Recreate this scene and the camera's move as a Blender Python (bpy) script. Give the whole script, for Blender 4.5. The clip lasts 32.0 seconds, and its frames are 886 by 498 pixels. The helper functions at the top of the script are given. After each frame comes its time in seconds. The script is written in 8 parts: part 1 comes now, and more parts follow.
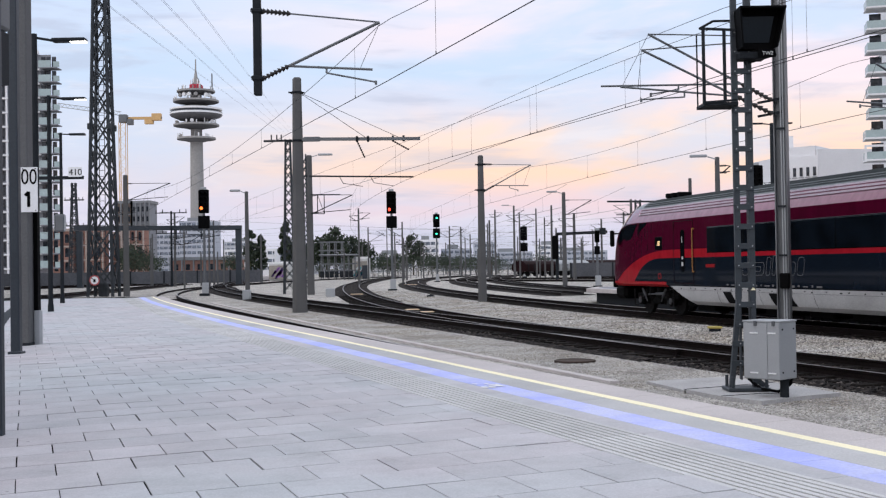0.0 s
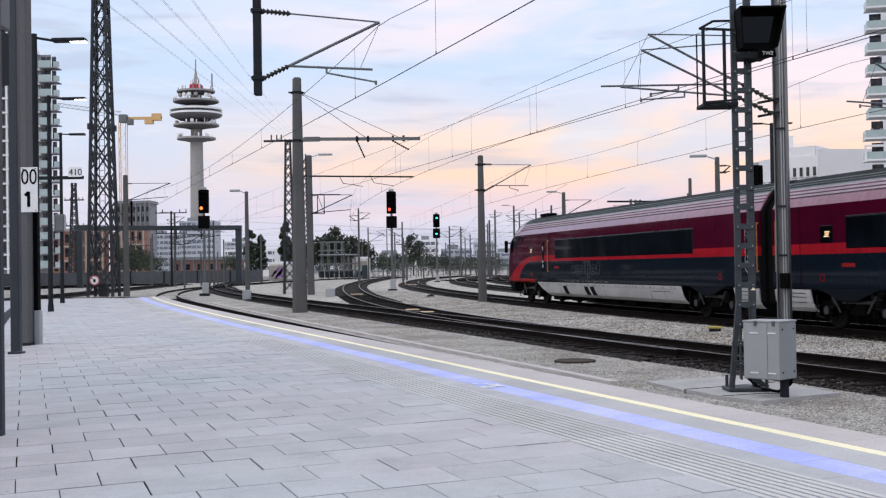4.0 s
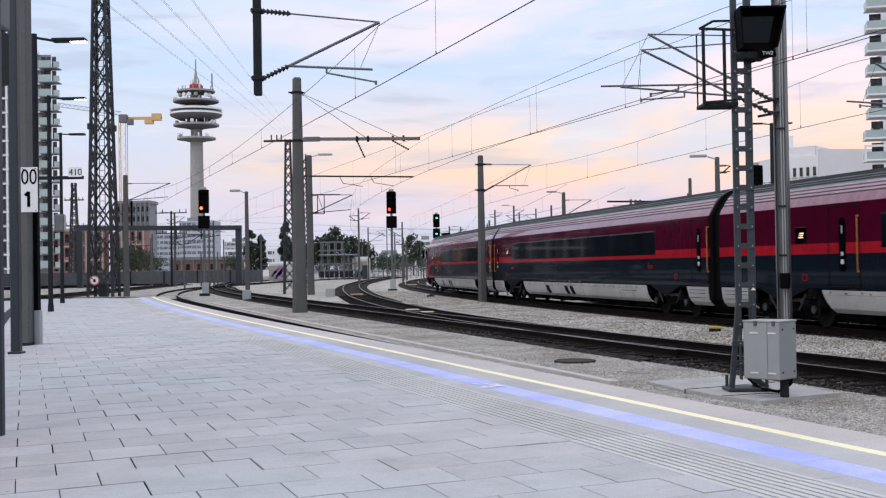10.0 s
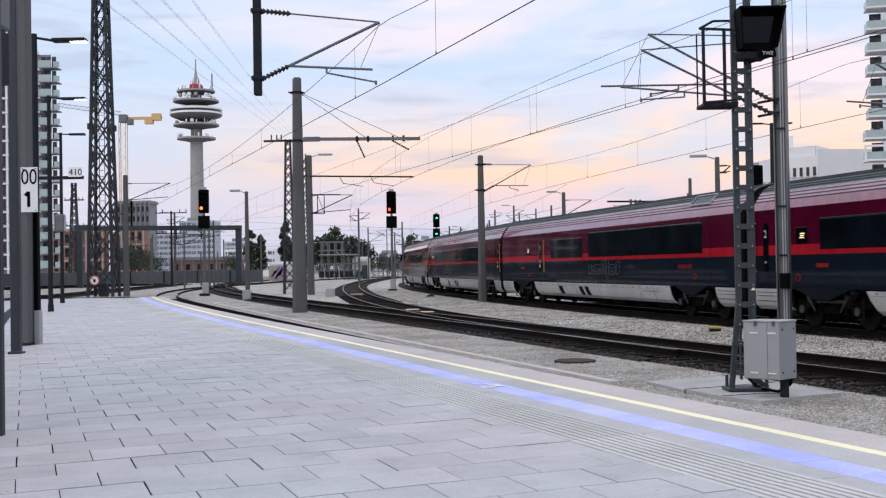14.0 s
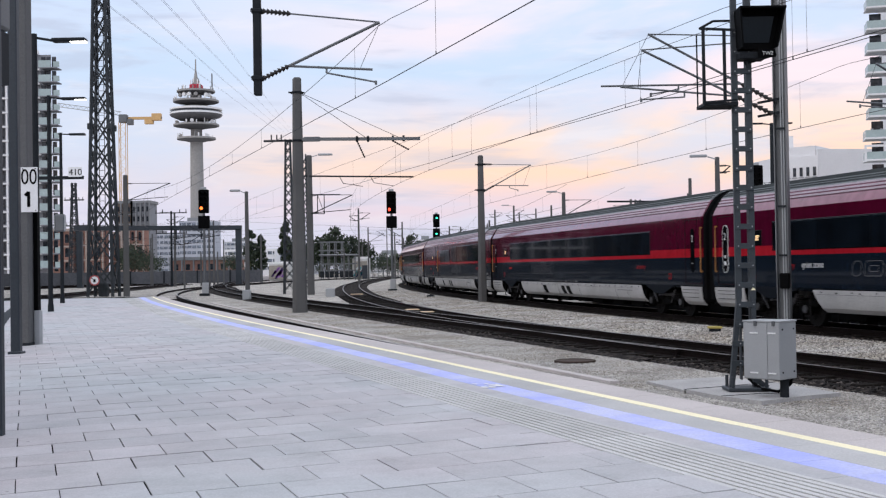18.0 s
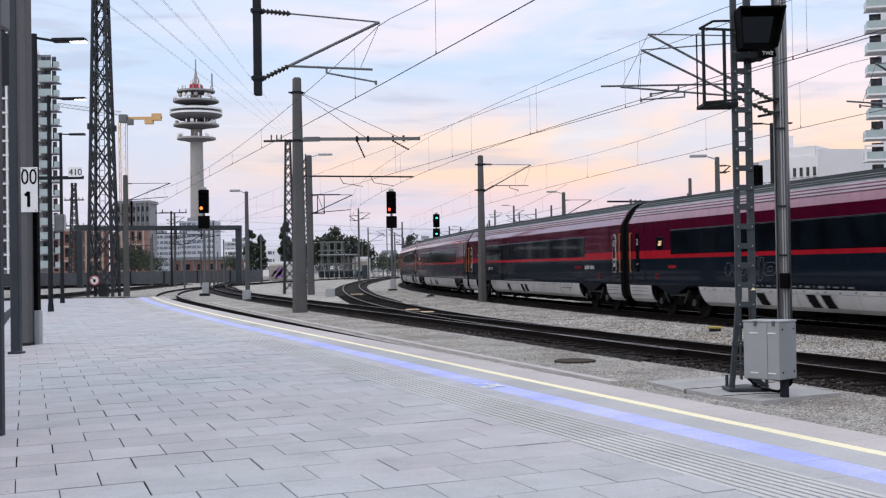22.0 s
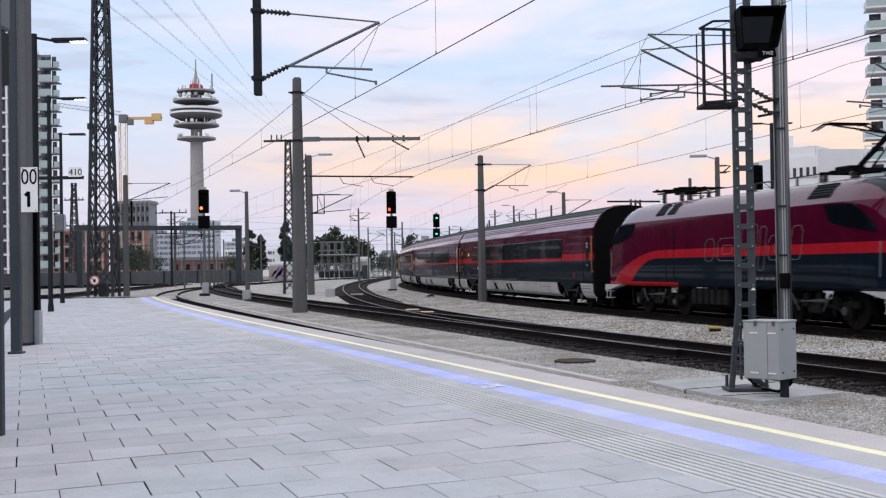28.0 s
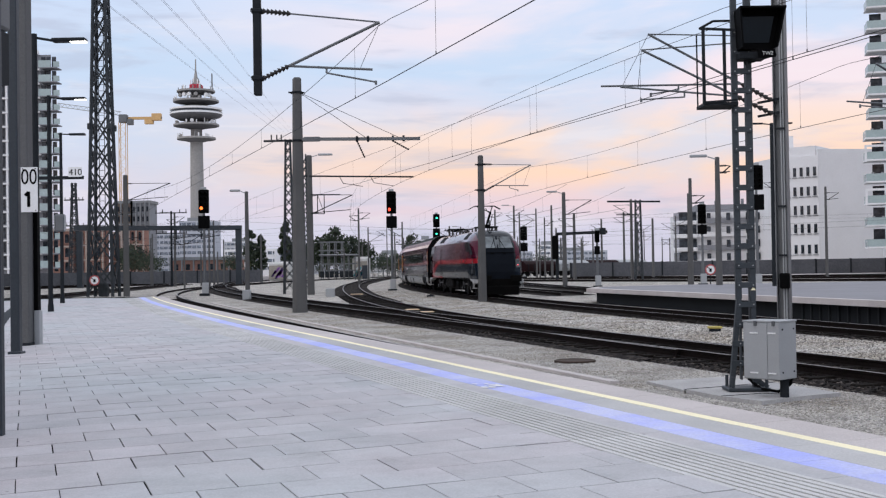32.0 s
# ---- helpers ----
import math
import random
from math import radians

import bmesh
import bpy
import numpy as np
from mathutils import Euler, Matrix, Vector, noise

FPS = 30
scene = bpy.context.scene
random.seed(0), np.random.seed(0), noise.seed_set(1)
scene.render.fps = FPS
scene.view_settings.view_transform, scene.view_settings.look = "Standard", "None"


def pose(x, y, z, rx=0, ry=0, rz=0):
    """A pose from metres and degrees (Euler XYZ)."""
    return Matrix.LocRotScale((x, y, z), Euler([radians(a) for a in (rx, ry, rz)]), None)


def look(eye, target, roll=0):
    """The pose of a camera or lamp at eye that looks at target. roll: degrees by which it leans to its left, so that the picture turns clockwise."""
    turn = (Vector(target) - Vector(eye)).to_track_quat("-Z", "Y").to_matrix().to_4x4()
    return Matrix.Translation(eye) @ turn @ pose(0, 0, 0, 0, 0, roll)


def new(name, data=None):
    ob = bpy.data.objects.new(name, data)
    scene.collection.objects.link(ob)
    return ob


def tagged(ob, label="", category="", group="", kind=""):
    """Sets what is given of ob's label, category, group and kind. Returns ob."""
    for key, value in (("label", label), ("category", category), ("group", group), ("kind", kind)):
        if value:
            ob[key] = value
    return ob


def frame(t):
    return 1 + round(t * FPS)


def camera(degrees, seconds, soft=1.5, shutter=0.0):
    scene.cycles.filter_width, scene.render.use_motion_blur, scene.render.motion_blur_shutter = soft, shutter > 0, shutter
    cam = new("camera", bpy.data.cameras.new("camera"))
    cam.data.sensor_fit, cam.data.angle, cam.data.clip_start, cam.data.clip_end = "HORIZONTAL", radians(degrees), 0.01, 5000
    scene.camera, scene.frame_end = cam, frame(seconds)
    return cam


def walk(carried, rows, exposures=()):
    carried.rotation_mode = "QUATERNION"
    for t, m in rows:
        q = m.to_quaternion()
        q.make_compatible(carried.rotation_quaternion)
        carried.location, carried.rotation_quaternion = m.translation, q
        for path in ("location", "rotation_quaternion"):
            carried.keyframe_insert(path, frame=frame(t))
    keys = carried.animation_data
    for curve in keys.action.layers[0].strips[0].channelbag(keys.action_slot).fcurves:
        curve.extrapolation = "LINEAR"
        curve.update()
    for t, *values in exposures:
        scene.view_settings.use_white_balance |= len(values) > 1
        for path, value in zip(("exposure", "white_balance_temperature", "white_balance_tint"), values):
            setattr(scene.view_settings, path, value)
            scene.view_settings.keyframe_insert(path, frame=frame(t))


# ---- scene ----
cam = camera(41.51, 32.0, soft=1.25, shutter=0.4)
EYE = (0.0, 0.0, 1.75)
walk(cam, [(0.0, pose(*EYE, 90.88, 0, 0) @ pose(0, 0, 0, 0, 0, -0.92)),
           (32.0, pose(*EYE, 90.88, 0, 0) @ pose(0, 0, 0, 0, 0, -0.92))],
     exposures=[(0.0, 0.0), (28.0, 0.0), (30.0, -0.06), (32.0, -0.10)])

# ---------------------------------------------------------------- sky and light
SUN_EL, SUN_AZ = radians(32), radians(-140)


def build_world():
    w = bpy.data.worlds.new("dusk_sky")
    scene.world = w
    w.use_nodes = True
    nt = w.node_tree
    nt.nodes.clear()
    N, L = nt.nodes.new, nt.links.new
    out, bg = N("ShaderNodeOutputWorld"), N("ShaderNodeBackground")
    tc = N("ShaderNodeTexCoord")
    sky = N("ShaderNodeTexSky")
    sky.sky_type, sky.sun_disc = "NISHITA", False
    sky.sun_elevation, sky.sun_rotation = SUN_EL, SUN_AZ
    sky.air_density, sky.dust_density = 1.0, 2.0
    sep = N("ShaderNodeSeparateXYZ")
    L(tc.outputs["Generated"], sep.inputs[0])

    def ramp(stops, src, mode="EASE"):
        r = N("ShaderNodeValToRGB")
        r.color_ramp.interpolation = mode
        els = r.color_ramp.elements
        while len(els) < len(stops):
            els.new(0.5)
        for e, (p, c) in zip(els, stops):
            e.position, e.color = p, (*c, 1)
        L(src, r.inputs[0])
        return r.outputs[0]

    # clear air behind the clouds: lavender haze, blue higher up
    high = ramp([(0.0, (0.70, 0.72, 0.86)), (0.05, (0.76, 0.76, 0.93)), (0.12, (0.70, 0.80, 1.0)), (0.17, (0.61, 0.80, 1.05)), (0.24, (0.56, 0.79, 1.10)), (0.5, (0.85, 0.98, 1.2)), (1.0, (1.25, 1.32, 1.5))], sep.outputs["Z"])
    # lit cloud sheet: peach near the horizon, rose and lilac-white above
    lit = ramp([(0.0, (0.74, 0.72, 0.87)), (0.03, (0.76, 0.73, 0.90)), (0.052, (0.94, 0.73, 0.80)), (0.082, (1.16, 0.80, 0.60)), (0.112, (1.12, 0.85, 0.72)), (0.15, (1.06, 0.89, 0.95)), (0.19, (1.04, 0.92, 1.0)), (0.24, (1.0, 0.95, 1.06)), (0.5, (1.22, 1.25, 1.38)), (1.0, (1.5, 1.58, 1.78))], sep.outputs["Z"])

    def noise_mask(scale, loc, lo, hi, detail):
        m = N("ShaderNodeMapping")
        m.inputs["Scale"].default_value = scale
        m.inputs["Location"].default_value = loc
        L(tc.outputs["Generated"], m.inputs[0])
        n = N("ShaderNodeTexNoise")
        n.inputs["Scale"].default_value = 1.0
        n.inputs["Detail"].default_value = detail
        n.inputs["Roughness"].default_value = 0.55
        n.inputs["Distortion"].default_value = 0.4
        L(m.outputs[0], n.inputs["Vector"])
        mr = N("ShaderNodeMapRange")
        mr.interpolation_type = "SMOOTHSTEP"
        mr.inputs["From Min"].default_value, mr.inputs["From Max"].default_value = lo, hi
        L(n.outputs["Fac"], mr.inputs["Value"])
        return mr.outputs[0]

    def mix(fac, a, b, kind="MIX"):
        m = N("ShaderNodeMix")
        m.data_type, m.blend_type = "RGBA", kind
        for sock, v in ((m.inputs["Factor"], fac), (m.inputs["A"], a), (m.inputs["B"], b)):
            if isinstance(v, (int, float)):
                sock.default_value = v
            elif isinstance(v, tuple):
                sock.default_value = (*v, 1)
            else:
                L(v, sock)
        return m.outputs["Result"]

    # warm glow sits right of the view's middle, cooler to the sides
    az = N("ShaderNodeMath")
    az.operation = "DIVIDE"
    L(sep.outputs["X"], az.inputs[0])
    L(sep.outputs["Y"], az.inputs[1])
    broad = noise_mask((3.4, 3.4, 13.0), (0.3, 0.0, 0.2), 0.38, 0.60, 6.0)
    streak = noise_mask((6.0, 6.0, 42.0), (2.1, 0.0, 0.7), 0.50, 0.68, 7.0)
    wisp = noise_mask((9.0, 9.0, 60.0), (5.3, 1.0, 0.2), 0.54, 0.74, 8.0)
    side = N("ShaderNodeMapRange")
    side.interpolation_type = "SMOOTHSTEP"
    side.inputs["From Min"].default_value, side.inputs["From Max"].default_value = -0.30, 0.06
    side.inputs["To Min"].default_value, side.inputs["To Max"].default_value = 0.30, 1.0
    L(az.outputs[0], side.inputs["Value"])
    cover = N("ShaderNodeMath")
    cover.operation = "MULTIPLY_ADD"
    cover.use_clamp = True
    L(broad, cover.inputs[0])
    cover.inputs[1].default_value = 0.9
    cover.inputs[2].default_value = 0.28
    cov2 = N("ShaderNodeMath")
    cov2.operation = "MULTIPLY"
    L(cover.outputs[0], cov2.inputs[0])
    L(side.outputs[0], cov2.inputs[1])
    # a clear blue lane between the low peach bank and the high veil
    lane_noise = noise_mask((4.0, 4.0, 16.0), (7.7, 0.0, 3.1), 0.30, 0.66, 5.0)
    lift = N("ShaderNodeMath")
    lift.operation = "MULTIPLY_ADD"
    L(lane_noise, lift.inputs[0])
    lift.inputs[1].default_value = 0.05
    L(sep.outputs["Z"], lift.inputs[2])
    lane = ramp([(0.125, (1, 1, 1)), (0.155, (0.42, 0.42, 0.42)), (0.20, (0.42, 0.42, 0.42)), (0.245, (1, 1, 1))], lift.outputs[0])
    east = N("ShaderNodeMapRange")
    east.interpolation_type = "SMOOTHSTEP"
    east.inputs["From Min"].default_value, east.inputs["From Max"].default_value = 0.08, 0.22
    L(az.outputs[0], east.inputs["Value"])
    keep = N("ShaderNodeMath")
    keep.operation = "MAXIMUM"
    L(lane, keep.inputs[0])
    L(east.outputs[0], keep.inputs[1])
    cov3 = N("ShaderNodeMath")
    cov3.operation = "MULTIPLY"
    L(cov2.outputs[0], cov3.inputs[0])
    L(keep.outputs[0], cov3.inputs[1])
    base = mix(cov3.outputs[0], high, lit)
    st = N("ShaderNodeMath")
    st.operation = "MULTIPLY"
    L(streak, st.inputs[0])
    st.inputs[1].default_value = 0.55
    col = mix(st.outputs[0], base, (0.56, 0.60, 0.76))
    wf = N("ShaderNodeMath")
    wf.operation = "MULTIPLY"
    L(wisp, wf.inputs[0])
    wf.inputs[1].default_value = 0.30
    col = mix(wf.outputs[0], col, (1.08, 1.0, 1.02))
    nish = mix(1.0, sky.outputs[0], (0.012, 0.012, 0.012), "MULTIPLY")
    total = mix(1.0, col, nish, "ADD")
    L(total, bg.inputs["Color"])
    bg.inputs["Strength"].default_value = 0.92
    L(bg.outputs[0], out.inputs[0])


build_world()
sun_data = bpy.data.lights.new("sun", "SUN")
sun_data.energy, sun_data.angle, sun_data.color = 0.6, radians(40), (1.0, 0.95, 0.93)
sun = new("sun", sun_data)
sun.matrix_world = look((0, 0, 60), (-60 * math.sin(SUN_AZ), -60 * math.cos(SUN_AZ), 60 - 60 * math.tan(SUN_EL)))


# ---------------------------------------------------------------- materials
def material(name, build):
    m = bpy.data.materials.new(name)
    m.use_nodes = True
    nt = m.node_tree
    bsdf = nt.nodes["Principled BSDF"]
    build(nt, bsdf)
    return m


def coords(nt, scale=1.0, world=True):
    if world:
        g = nt.nodes.new("ShaderNodeNewGeometry")
        src = g.outputs["Position"]
    else:
        src = nt.nodes.new("ShaderNodeTexCoord").outputs["Object"]
    mp = nt.nodes.new("ShaderNodeMapping")
    mp.inputs["Scale"].default_value = (scale,) * 3 if isinstance(scale, (int, float)) else scale
    nt.links.new(src, mp.inputs[0])
    return mp.outputs[0]


def noise_node(nt, vec, scale, detail=4.0, rough=0.55):
    n = nt.nodes.new("ShaderNodeTexNoise")
    n.inputs["Scale"].default_value = scale
    n.inputs["Detail"].default_value = detail
    n.inputs["Roughness"].default_value = rough
    nt.links.new(vec, n.inputs["Vector"])
    return n.outputs["Fac"]


def ramp_node(nt, src, stops, mode="LINEAR"):
    r = nt.nodes.new("ShaderNodeValToRGB")
    r.color_ramp.interpolation = mode
    els = r.color_ramp.elements
    while len(els) < len(stops):
        els.new(0.5)
    for e, (p, c) in zip(els, stops):
        e.position, e.color = p, (*c, 1)
    nt.links.new(src, r.inputs[0])
    return r.outputs[0]


def mix_node(nt, fac, a, b, kind="MIX"):
    m = nt.nodes.new("ShaderNodeMix")
    m.data_type, m.blend_type = "RGBA", kind
    for sock, v in ((m.inputs["Factor"], fac), (m.inputs["A"], a), (m.inputs["B"], b)):
        if isinstance(v, (int, float)):
            sock.default_value = v
        elif isinstance(v, tuple):
            sock.default_value = (*v, 1)
        else:
            nt.links.new(v, sock)
    return m.outputs["Result"]


def bump_node(nt, bsdf, h, strength, dist):
    b = nt.nodes.new("ShaderNodeBump")
    b.inputs["Strength"].default_value, b.inputs["Distance"].default_value = strength, dist
    nt.links.new(h, b.inputs["Height"])
    nt.links.new(b.outputs[0], bsdf.inputs["Normal"])


def worn(name, colour, rough=0.6, metal=0.0, vary=0.25, fine=30.0, coarse=1.2, bump=0.15, depth=0.004, rand=0.0, world=False):
    """A surface whose colour varies with fine grain and coarse stains."""
    def build(nt, bsdf):
        v = coords(nt, 1.0, world)
        a = noise_node(nt, v, fine, 6.0, 0.7)
        b = noise_node(nt, v, coarse, 5.0, 0.6)
        lo, hi = tuple(c * (1 - vary) for c in colour), tuple(min(1, c * (1 + vary)) for c in colour)
        c1 = ramp_node(nt, a, [(0.3, lo), (0.7, hi)])
        c2 = ramp_node(nt, b, [(0.32, tuple(1 - vary * 1.1 for _ in range(3))), (0.65, (1, 1, 1))])
        c = mix_node(nt, 1.0, c1, c2, "MULTIPLY")
        if rand:
            oi = nt.nodes.new("ShaderNodeObjectInfo")
            c3 = ramp_node(nt, oi.outputs["Random"], [(0.0, (1 - rand,) * 3), (1.0, (1 + rand * 0.3,) * 3)])
            c = mix_node(nt, 1.0, c, c3, "MULTIPLY")
        nt.links.new(c, bsdf.inputs["Base Color"])
        r = nt.nodes.new("ShaderNodeMapRange")
        r.inputs["To Min"].default_value, r.inputs["To Max"].default_value = max(0.05, rough - 0.12), min(1, rough + 0.12)
        nt.links.new(b, r.inputs["Value"])
        nt.links.new(r.outputs[0], bsdf.inputs["Roughness"])
        bsdf.inputs["Metallic"].default_value = metal
        bsdf.inputs["Specular IOR Level"].default_value = 0.06 if rough > 0.57 else 0.35
        if bump:
            bump_node(nt, bsdf, a, bump, depth)
    return material(name, build)


def glow(name, colour, strength):
    def build(nt, bsdf):
        bsdf.inputs["Base Color"].default_value = (*colour, 1)
        bsdf.inputs["Emission Color"].default_value = (*colour, 1)
        bsdf.inputs["Emission Strength"].default_value = strength
    return material(name, build)


def gravel(name, a, b, c, scale):
    def build(nt, bsdf):
        v = coords(nt, 1.0)
        vo = nt.nodes.new("ShaderNodeTexVoronoi")
        vo.inputs["Scale"].default_value = scale
        nt.links.new(v, vo.inputs["Vector"])
        vo2 = nt.nodes.new("ShaderNodeTexVoronoi")
        vo2.inputs["Scale"].default_value = scale * 0.31
        nt.links.new(v, vo2.inputs["Vector"])
        sp = nt.nodes.new("ShaderNodeSeparateColor")
        nt.links.new(vo.outputs["Color"], sp.inputs[0])
        c1 = ramp_node(nt, sp.outputs[0], [(0.0, a), (0.5, b), (1.0, c)])
        st = noise_node(nt, v, 0.6, 6.0, 0.65)
        c2 = ramp_node(nt, st, [(0.34, (0.62, 0.60, 0.58)), (0.62, (1.08, 1.05, 1.0))])
        c3 = mix_node(nt, 1.0, c1, c2, "MULTIPLY")
        big = noise_node(nt, v, 7.0, 4.0, 0.6)
        c4 = ramp_node(nt, big, [(0.3, (0.72,) * 3), (0.7, (1.12,) * 3)])
        nt.links.new(mix_node(nt, 1.0, c3, c4, "MULTIPLY"), bsdf.inputs["Base Color"])
        bsdf.inputs["Roughness"].default_value = 0.95
        bsdf.inputs["Specular IOR Level"].default_value = 0.1
        add = nt.nodes.new("ShaderNodeMath")
        nt.links.new(vo.outputs["Distance"], add.inputs[0])
        nt.links.new(vo2.outputs["Distance"], add.inputs[1])
        bump_node(nt, bsdf, add.outputs[0], 0.9, 0.05)
    return material(name, build)




def paver_material():
    """Cast concrete: fine sand grain, each slab its own tone, rose and blue-grey drifts, sparse dirt and gum spots."""
    def build(nt, bsdf):
        v = coords(nt, 1.0)
        grain = noise_node(nt, v, 60, 6, 0.7)
        c = ramp_node(nt, grain, [(0.3, (0.385, 0.378, 0.385)), (0.7, (0.51, 0.50, 0.508))])
        drift = ramp_node(nt, noise_node(nt, v, 0.33, 4, 0.6), [(0.36, (0.97, 1.01, 1.02)), (0.64, (1.05, 0.985, 1.0))])
        c = mix_node(nt, 1.0, c, drift, "MULTIPLY")
        cloud = ramp_node(nt, noise_node(nt, v, 1.9, 7, 0.68), [(0.34, (0.86,) * 3), (0.60, (1.03,) * 3)])
        c = mix_node(nt, 1.0, c, cloud, "MULTIPLY")
        g = nt.nodes.new("ShaderNodeNewGeometry")
        oi = nt.nodes.new("ShaderNodeObjectInfo")
        mixr = nt.nodes.new("ShaderNodeMath")
        nt.links.new(g.outputs["Random Per Island"], mixr.inputs[0])
        nt.links.new(oi.outputs["Random"], mixr.inputs[1])
        fr = nt.nodes.new("ShaderNodeMath")
        fr.operation = "FRACT"
        nt.links.new(mixr.outputs[0], fr.inputs[0])
        tone = ramp_node(nt, fr.outputs[0], [(0.0, (0.90, 0.905, 0.91)), (0.5, (0.985, 0.98, 0.975)), (1.0, (1.05, 1.05, 1.055))])
        c = mix_node(nt, 1.0, c, tone, "MULTIPLY")
        dirt = ramp_node(nt, noise_node(nt, v, 0.8, 8, 0.72), [(0.615, (0, 0, 0)), (0.74, (0.55,) * 3)])
        c = mix_node(nt, dirt, c, (0.20, 0.185, 0.18))
        vo = nt.nodes.new("ShaderNodeTexVoronoi")
        vo.inputs["Scale"].default_value = 1.7
        nt.links.new(v, vo.inputs["Vector"])
        spot = ramp_node(nt, vo.outputs["Distance"], [(0.022, (0.75,) * 3), (0.032, (0, 0, 0))])
        c = mix_node(nt, spot, c, (0.09, 0.085, 0.085))
        nt.links.new(c, bsdf.inputs["Base Color"])
        bsdf.inputs["Roughness"].default_value = 0.62
        bsdf.inputs["Specular IOR Level"].default_value = 0.52
        bump_node(nt, bsdf, grain, 0.35, 0.003)
    return material("concrete_paver", build)


M_PAVE = paver_material()
M_JOINT = worn("dark_joint_sand", (0.007, 0.007, 0.007), 0.95, 0, 0.3, 40, 2, 0.3, world=True)
M_COPING = worn("edge_concrete", (0.55, 0.50, 0.485), 0.8, 0, 0.16, 60, 0.9, 0.25, 0.003, world=True)
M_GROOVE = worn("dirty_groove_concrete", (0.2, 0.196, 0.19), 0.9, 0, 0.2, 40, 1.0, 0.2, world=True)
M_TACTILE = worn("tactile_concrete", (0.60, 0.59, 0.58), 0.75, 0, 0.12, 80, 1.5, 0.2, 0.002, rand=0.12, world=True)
M_YELLOW = worn("yellow_line_paint", (0.96, 0.86, 0.60), 0.6, 0, 0.08, 50, 1.0, 0.15, 0.001, world=True)


def blue_paint():
    def build(nt, bsdf):
        v = coords(nt, 1.0)
        wear = ramp_node(nt, noise_node(nt, v, 1.1, 7, 0.7), [(0.38, (0, 0, 0)), (0.62, (0.8,) * 3)])
        fine = ramp_node(nt, noise_node(nt, v, 40, 5, 0.7), [(0.3, (0.85,) * 3), (0.7, (1.1,) * 3)])
        oi = nt.nodes.new("ShaderNodeObjectInfo")
        tone = ramp_node(nt, oi.outputs["Random"], [(0.0, (0.35, 0.39, 0.81)), (1.0, (0.44, 0.47, 0.85))])
        c = mix_node(nt, wear, tone, (0.60, 0.61, 0.76))
        nt.links.new(mix_node(nt, 1.0, c, fine, "MULTIPLY"), bsdf.inputs["Base Color"])
        bsdf.inputs["Roughness"].default_value = 0.65
        bsdf.inputs["Specular IOR Level"].default_value = 0.2
    return material("blue_band_paint", build)


M_BLUE = blue_paint()
M_MASTPAINT = worn("blue_grey_mast_paint", (0.046, 0.054, 0.062), 0.55, 0.1, 0.2, 40, 1.5, 0.15)
M_GROUND = gravel("grey_gravel", (0.27, 0.255, 0.24), (0.53, 0.51, 0.485), (0.77, 0.74, 0.70), 26)
M_LIGHTGRAVEL = gravel("pale_gravel", (0.27, 0.255, 0.245), (0.53, 0.51, 0.48), (0.78, 0.74, 0.70), 15)
M_BALLAST = gravel("rusty_ballast", (0.006, 0.0053, 0.0053), (0.022, 0.019, 0.0185), (0.075, 0.064, 0.058), 14)
M_RAIL = worn("rusty_rail_steel", (0.014, 0.010, 0.009), 0.75, 0.1, 0.4, 25, 1.5, 0.3, world=True)
M_RAILTOP = worn("worn_rail_head", (0.26, 0.24, 0.235), 0.42, 0.9, 0.15, 20, 1, 0.05, world=True)
M_SLEEPER = worn("oily_wood_sleeper", (0.016, 0.013, 0.011), 0.9, 0, 0.4, 30, 3, 0.5, rand=0.4, world=True)
M_POLE = worn("grey_concrete_pole", (0.115, 0.113, 0.112), 0.8, 0, 0.14, 40, 0.8, 0.25, world=True)
M_STEEL = worn("galvanised_grey_steel", (0.15, 0.157, 0.165), 0.5, 0.5, 0.18, 40, 1.2, 0.1)
M_POSTGREY = worn("dark_grey_post_paint", (0.125, 0.125, 0.127), 0.6, 0, 0.12, 30, 1.0, 0.08)
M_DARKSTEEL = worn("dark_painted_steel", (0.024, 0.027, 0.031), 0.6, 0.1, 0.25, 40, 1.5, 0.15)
M_LATTICE = worn("grey_lattice_paint", (0.06, 0.066, 0.072), 0.6, 0.1, 0.25, 40, 1.5, 0.15)
# pale orange colour stands in for the sunset mirrored in the metal plates
M_PLATE = worn("pale_orange_plate_paint", (0.95, 0.66, 0.40), 0.45, 0.0, 0.1, 20, 2, 0.05)
M_BLUESTEEL = worn("anthracite_post_paint", (0.036, 0.044, 0.054), 0.45, 0.2, 0.15, 30, 1.0, 0.08)
M_BLACK = worn("black_signal_paint", (0.0022, 0.0022, 0.0026), 0.7, 0, 0.3, 40, 2, 0.1)
M_WIRE = worn("dark_copper_wire", (0.03, 0.03, 0.032), 0.5, 0.5, 0.2, 30, 1, 0)
M_INSUL = worn("brown_glazed_insulator", (0.02, 0.015, 0.014), 0.3, 0, 0.2, 30, 2, 0)
M_CABINET = worn("light_grey_cabinet", (0.36, 0.37, 0.38), 0.5, 0.1, 0.07, 60, 1.2, 0.05, 0.001)
M_WHITE = worn("white_panel", (0.78, 0.78, 0.78), 0.5, 0, 0.05, 30, 2, 0.03)
M_LAMPGLOW = glow("lamp_glow", (1.0, 0.97, 0.92), 3.0)
M_RED = glow("red_signal_lens", (1.0, 0.06, 0.03), 2.6)
M_FAINTRED = glow("faint_red_lens", (0.45, 0.03, 0.02), 0.25)
M_ORANGE = glow("orange_signal_lens", (1.0, 0.20, 0.03), 2.2)
M_GREEN = glow("green_signal_lens", (0.05, 0.95, 0.60), 2.4)
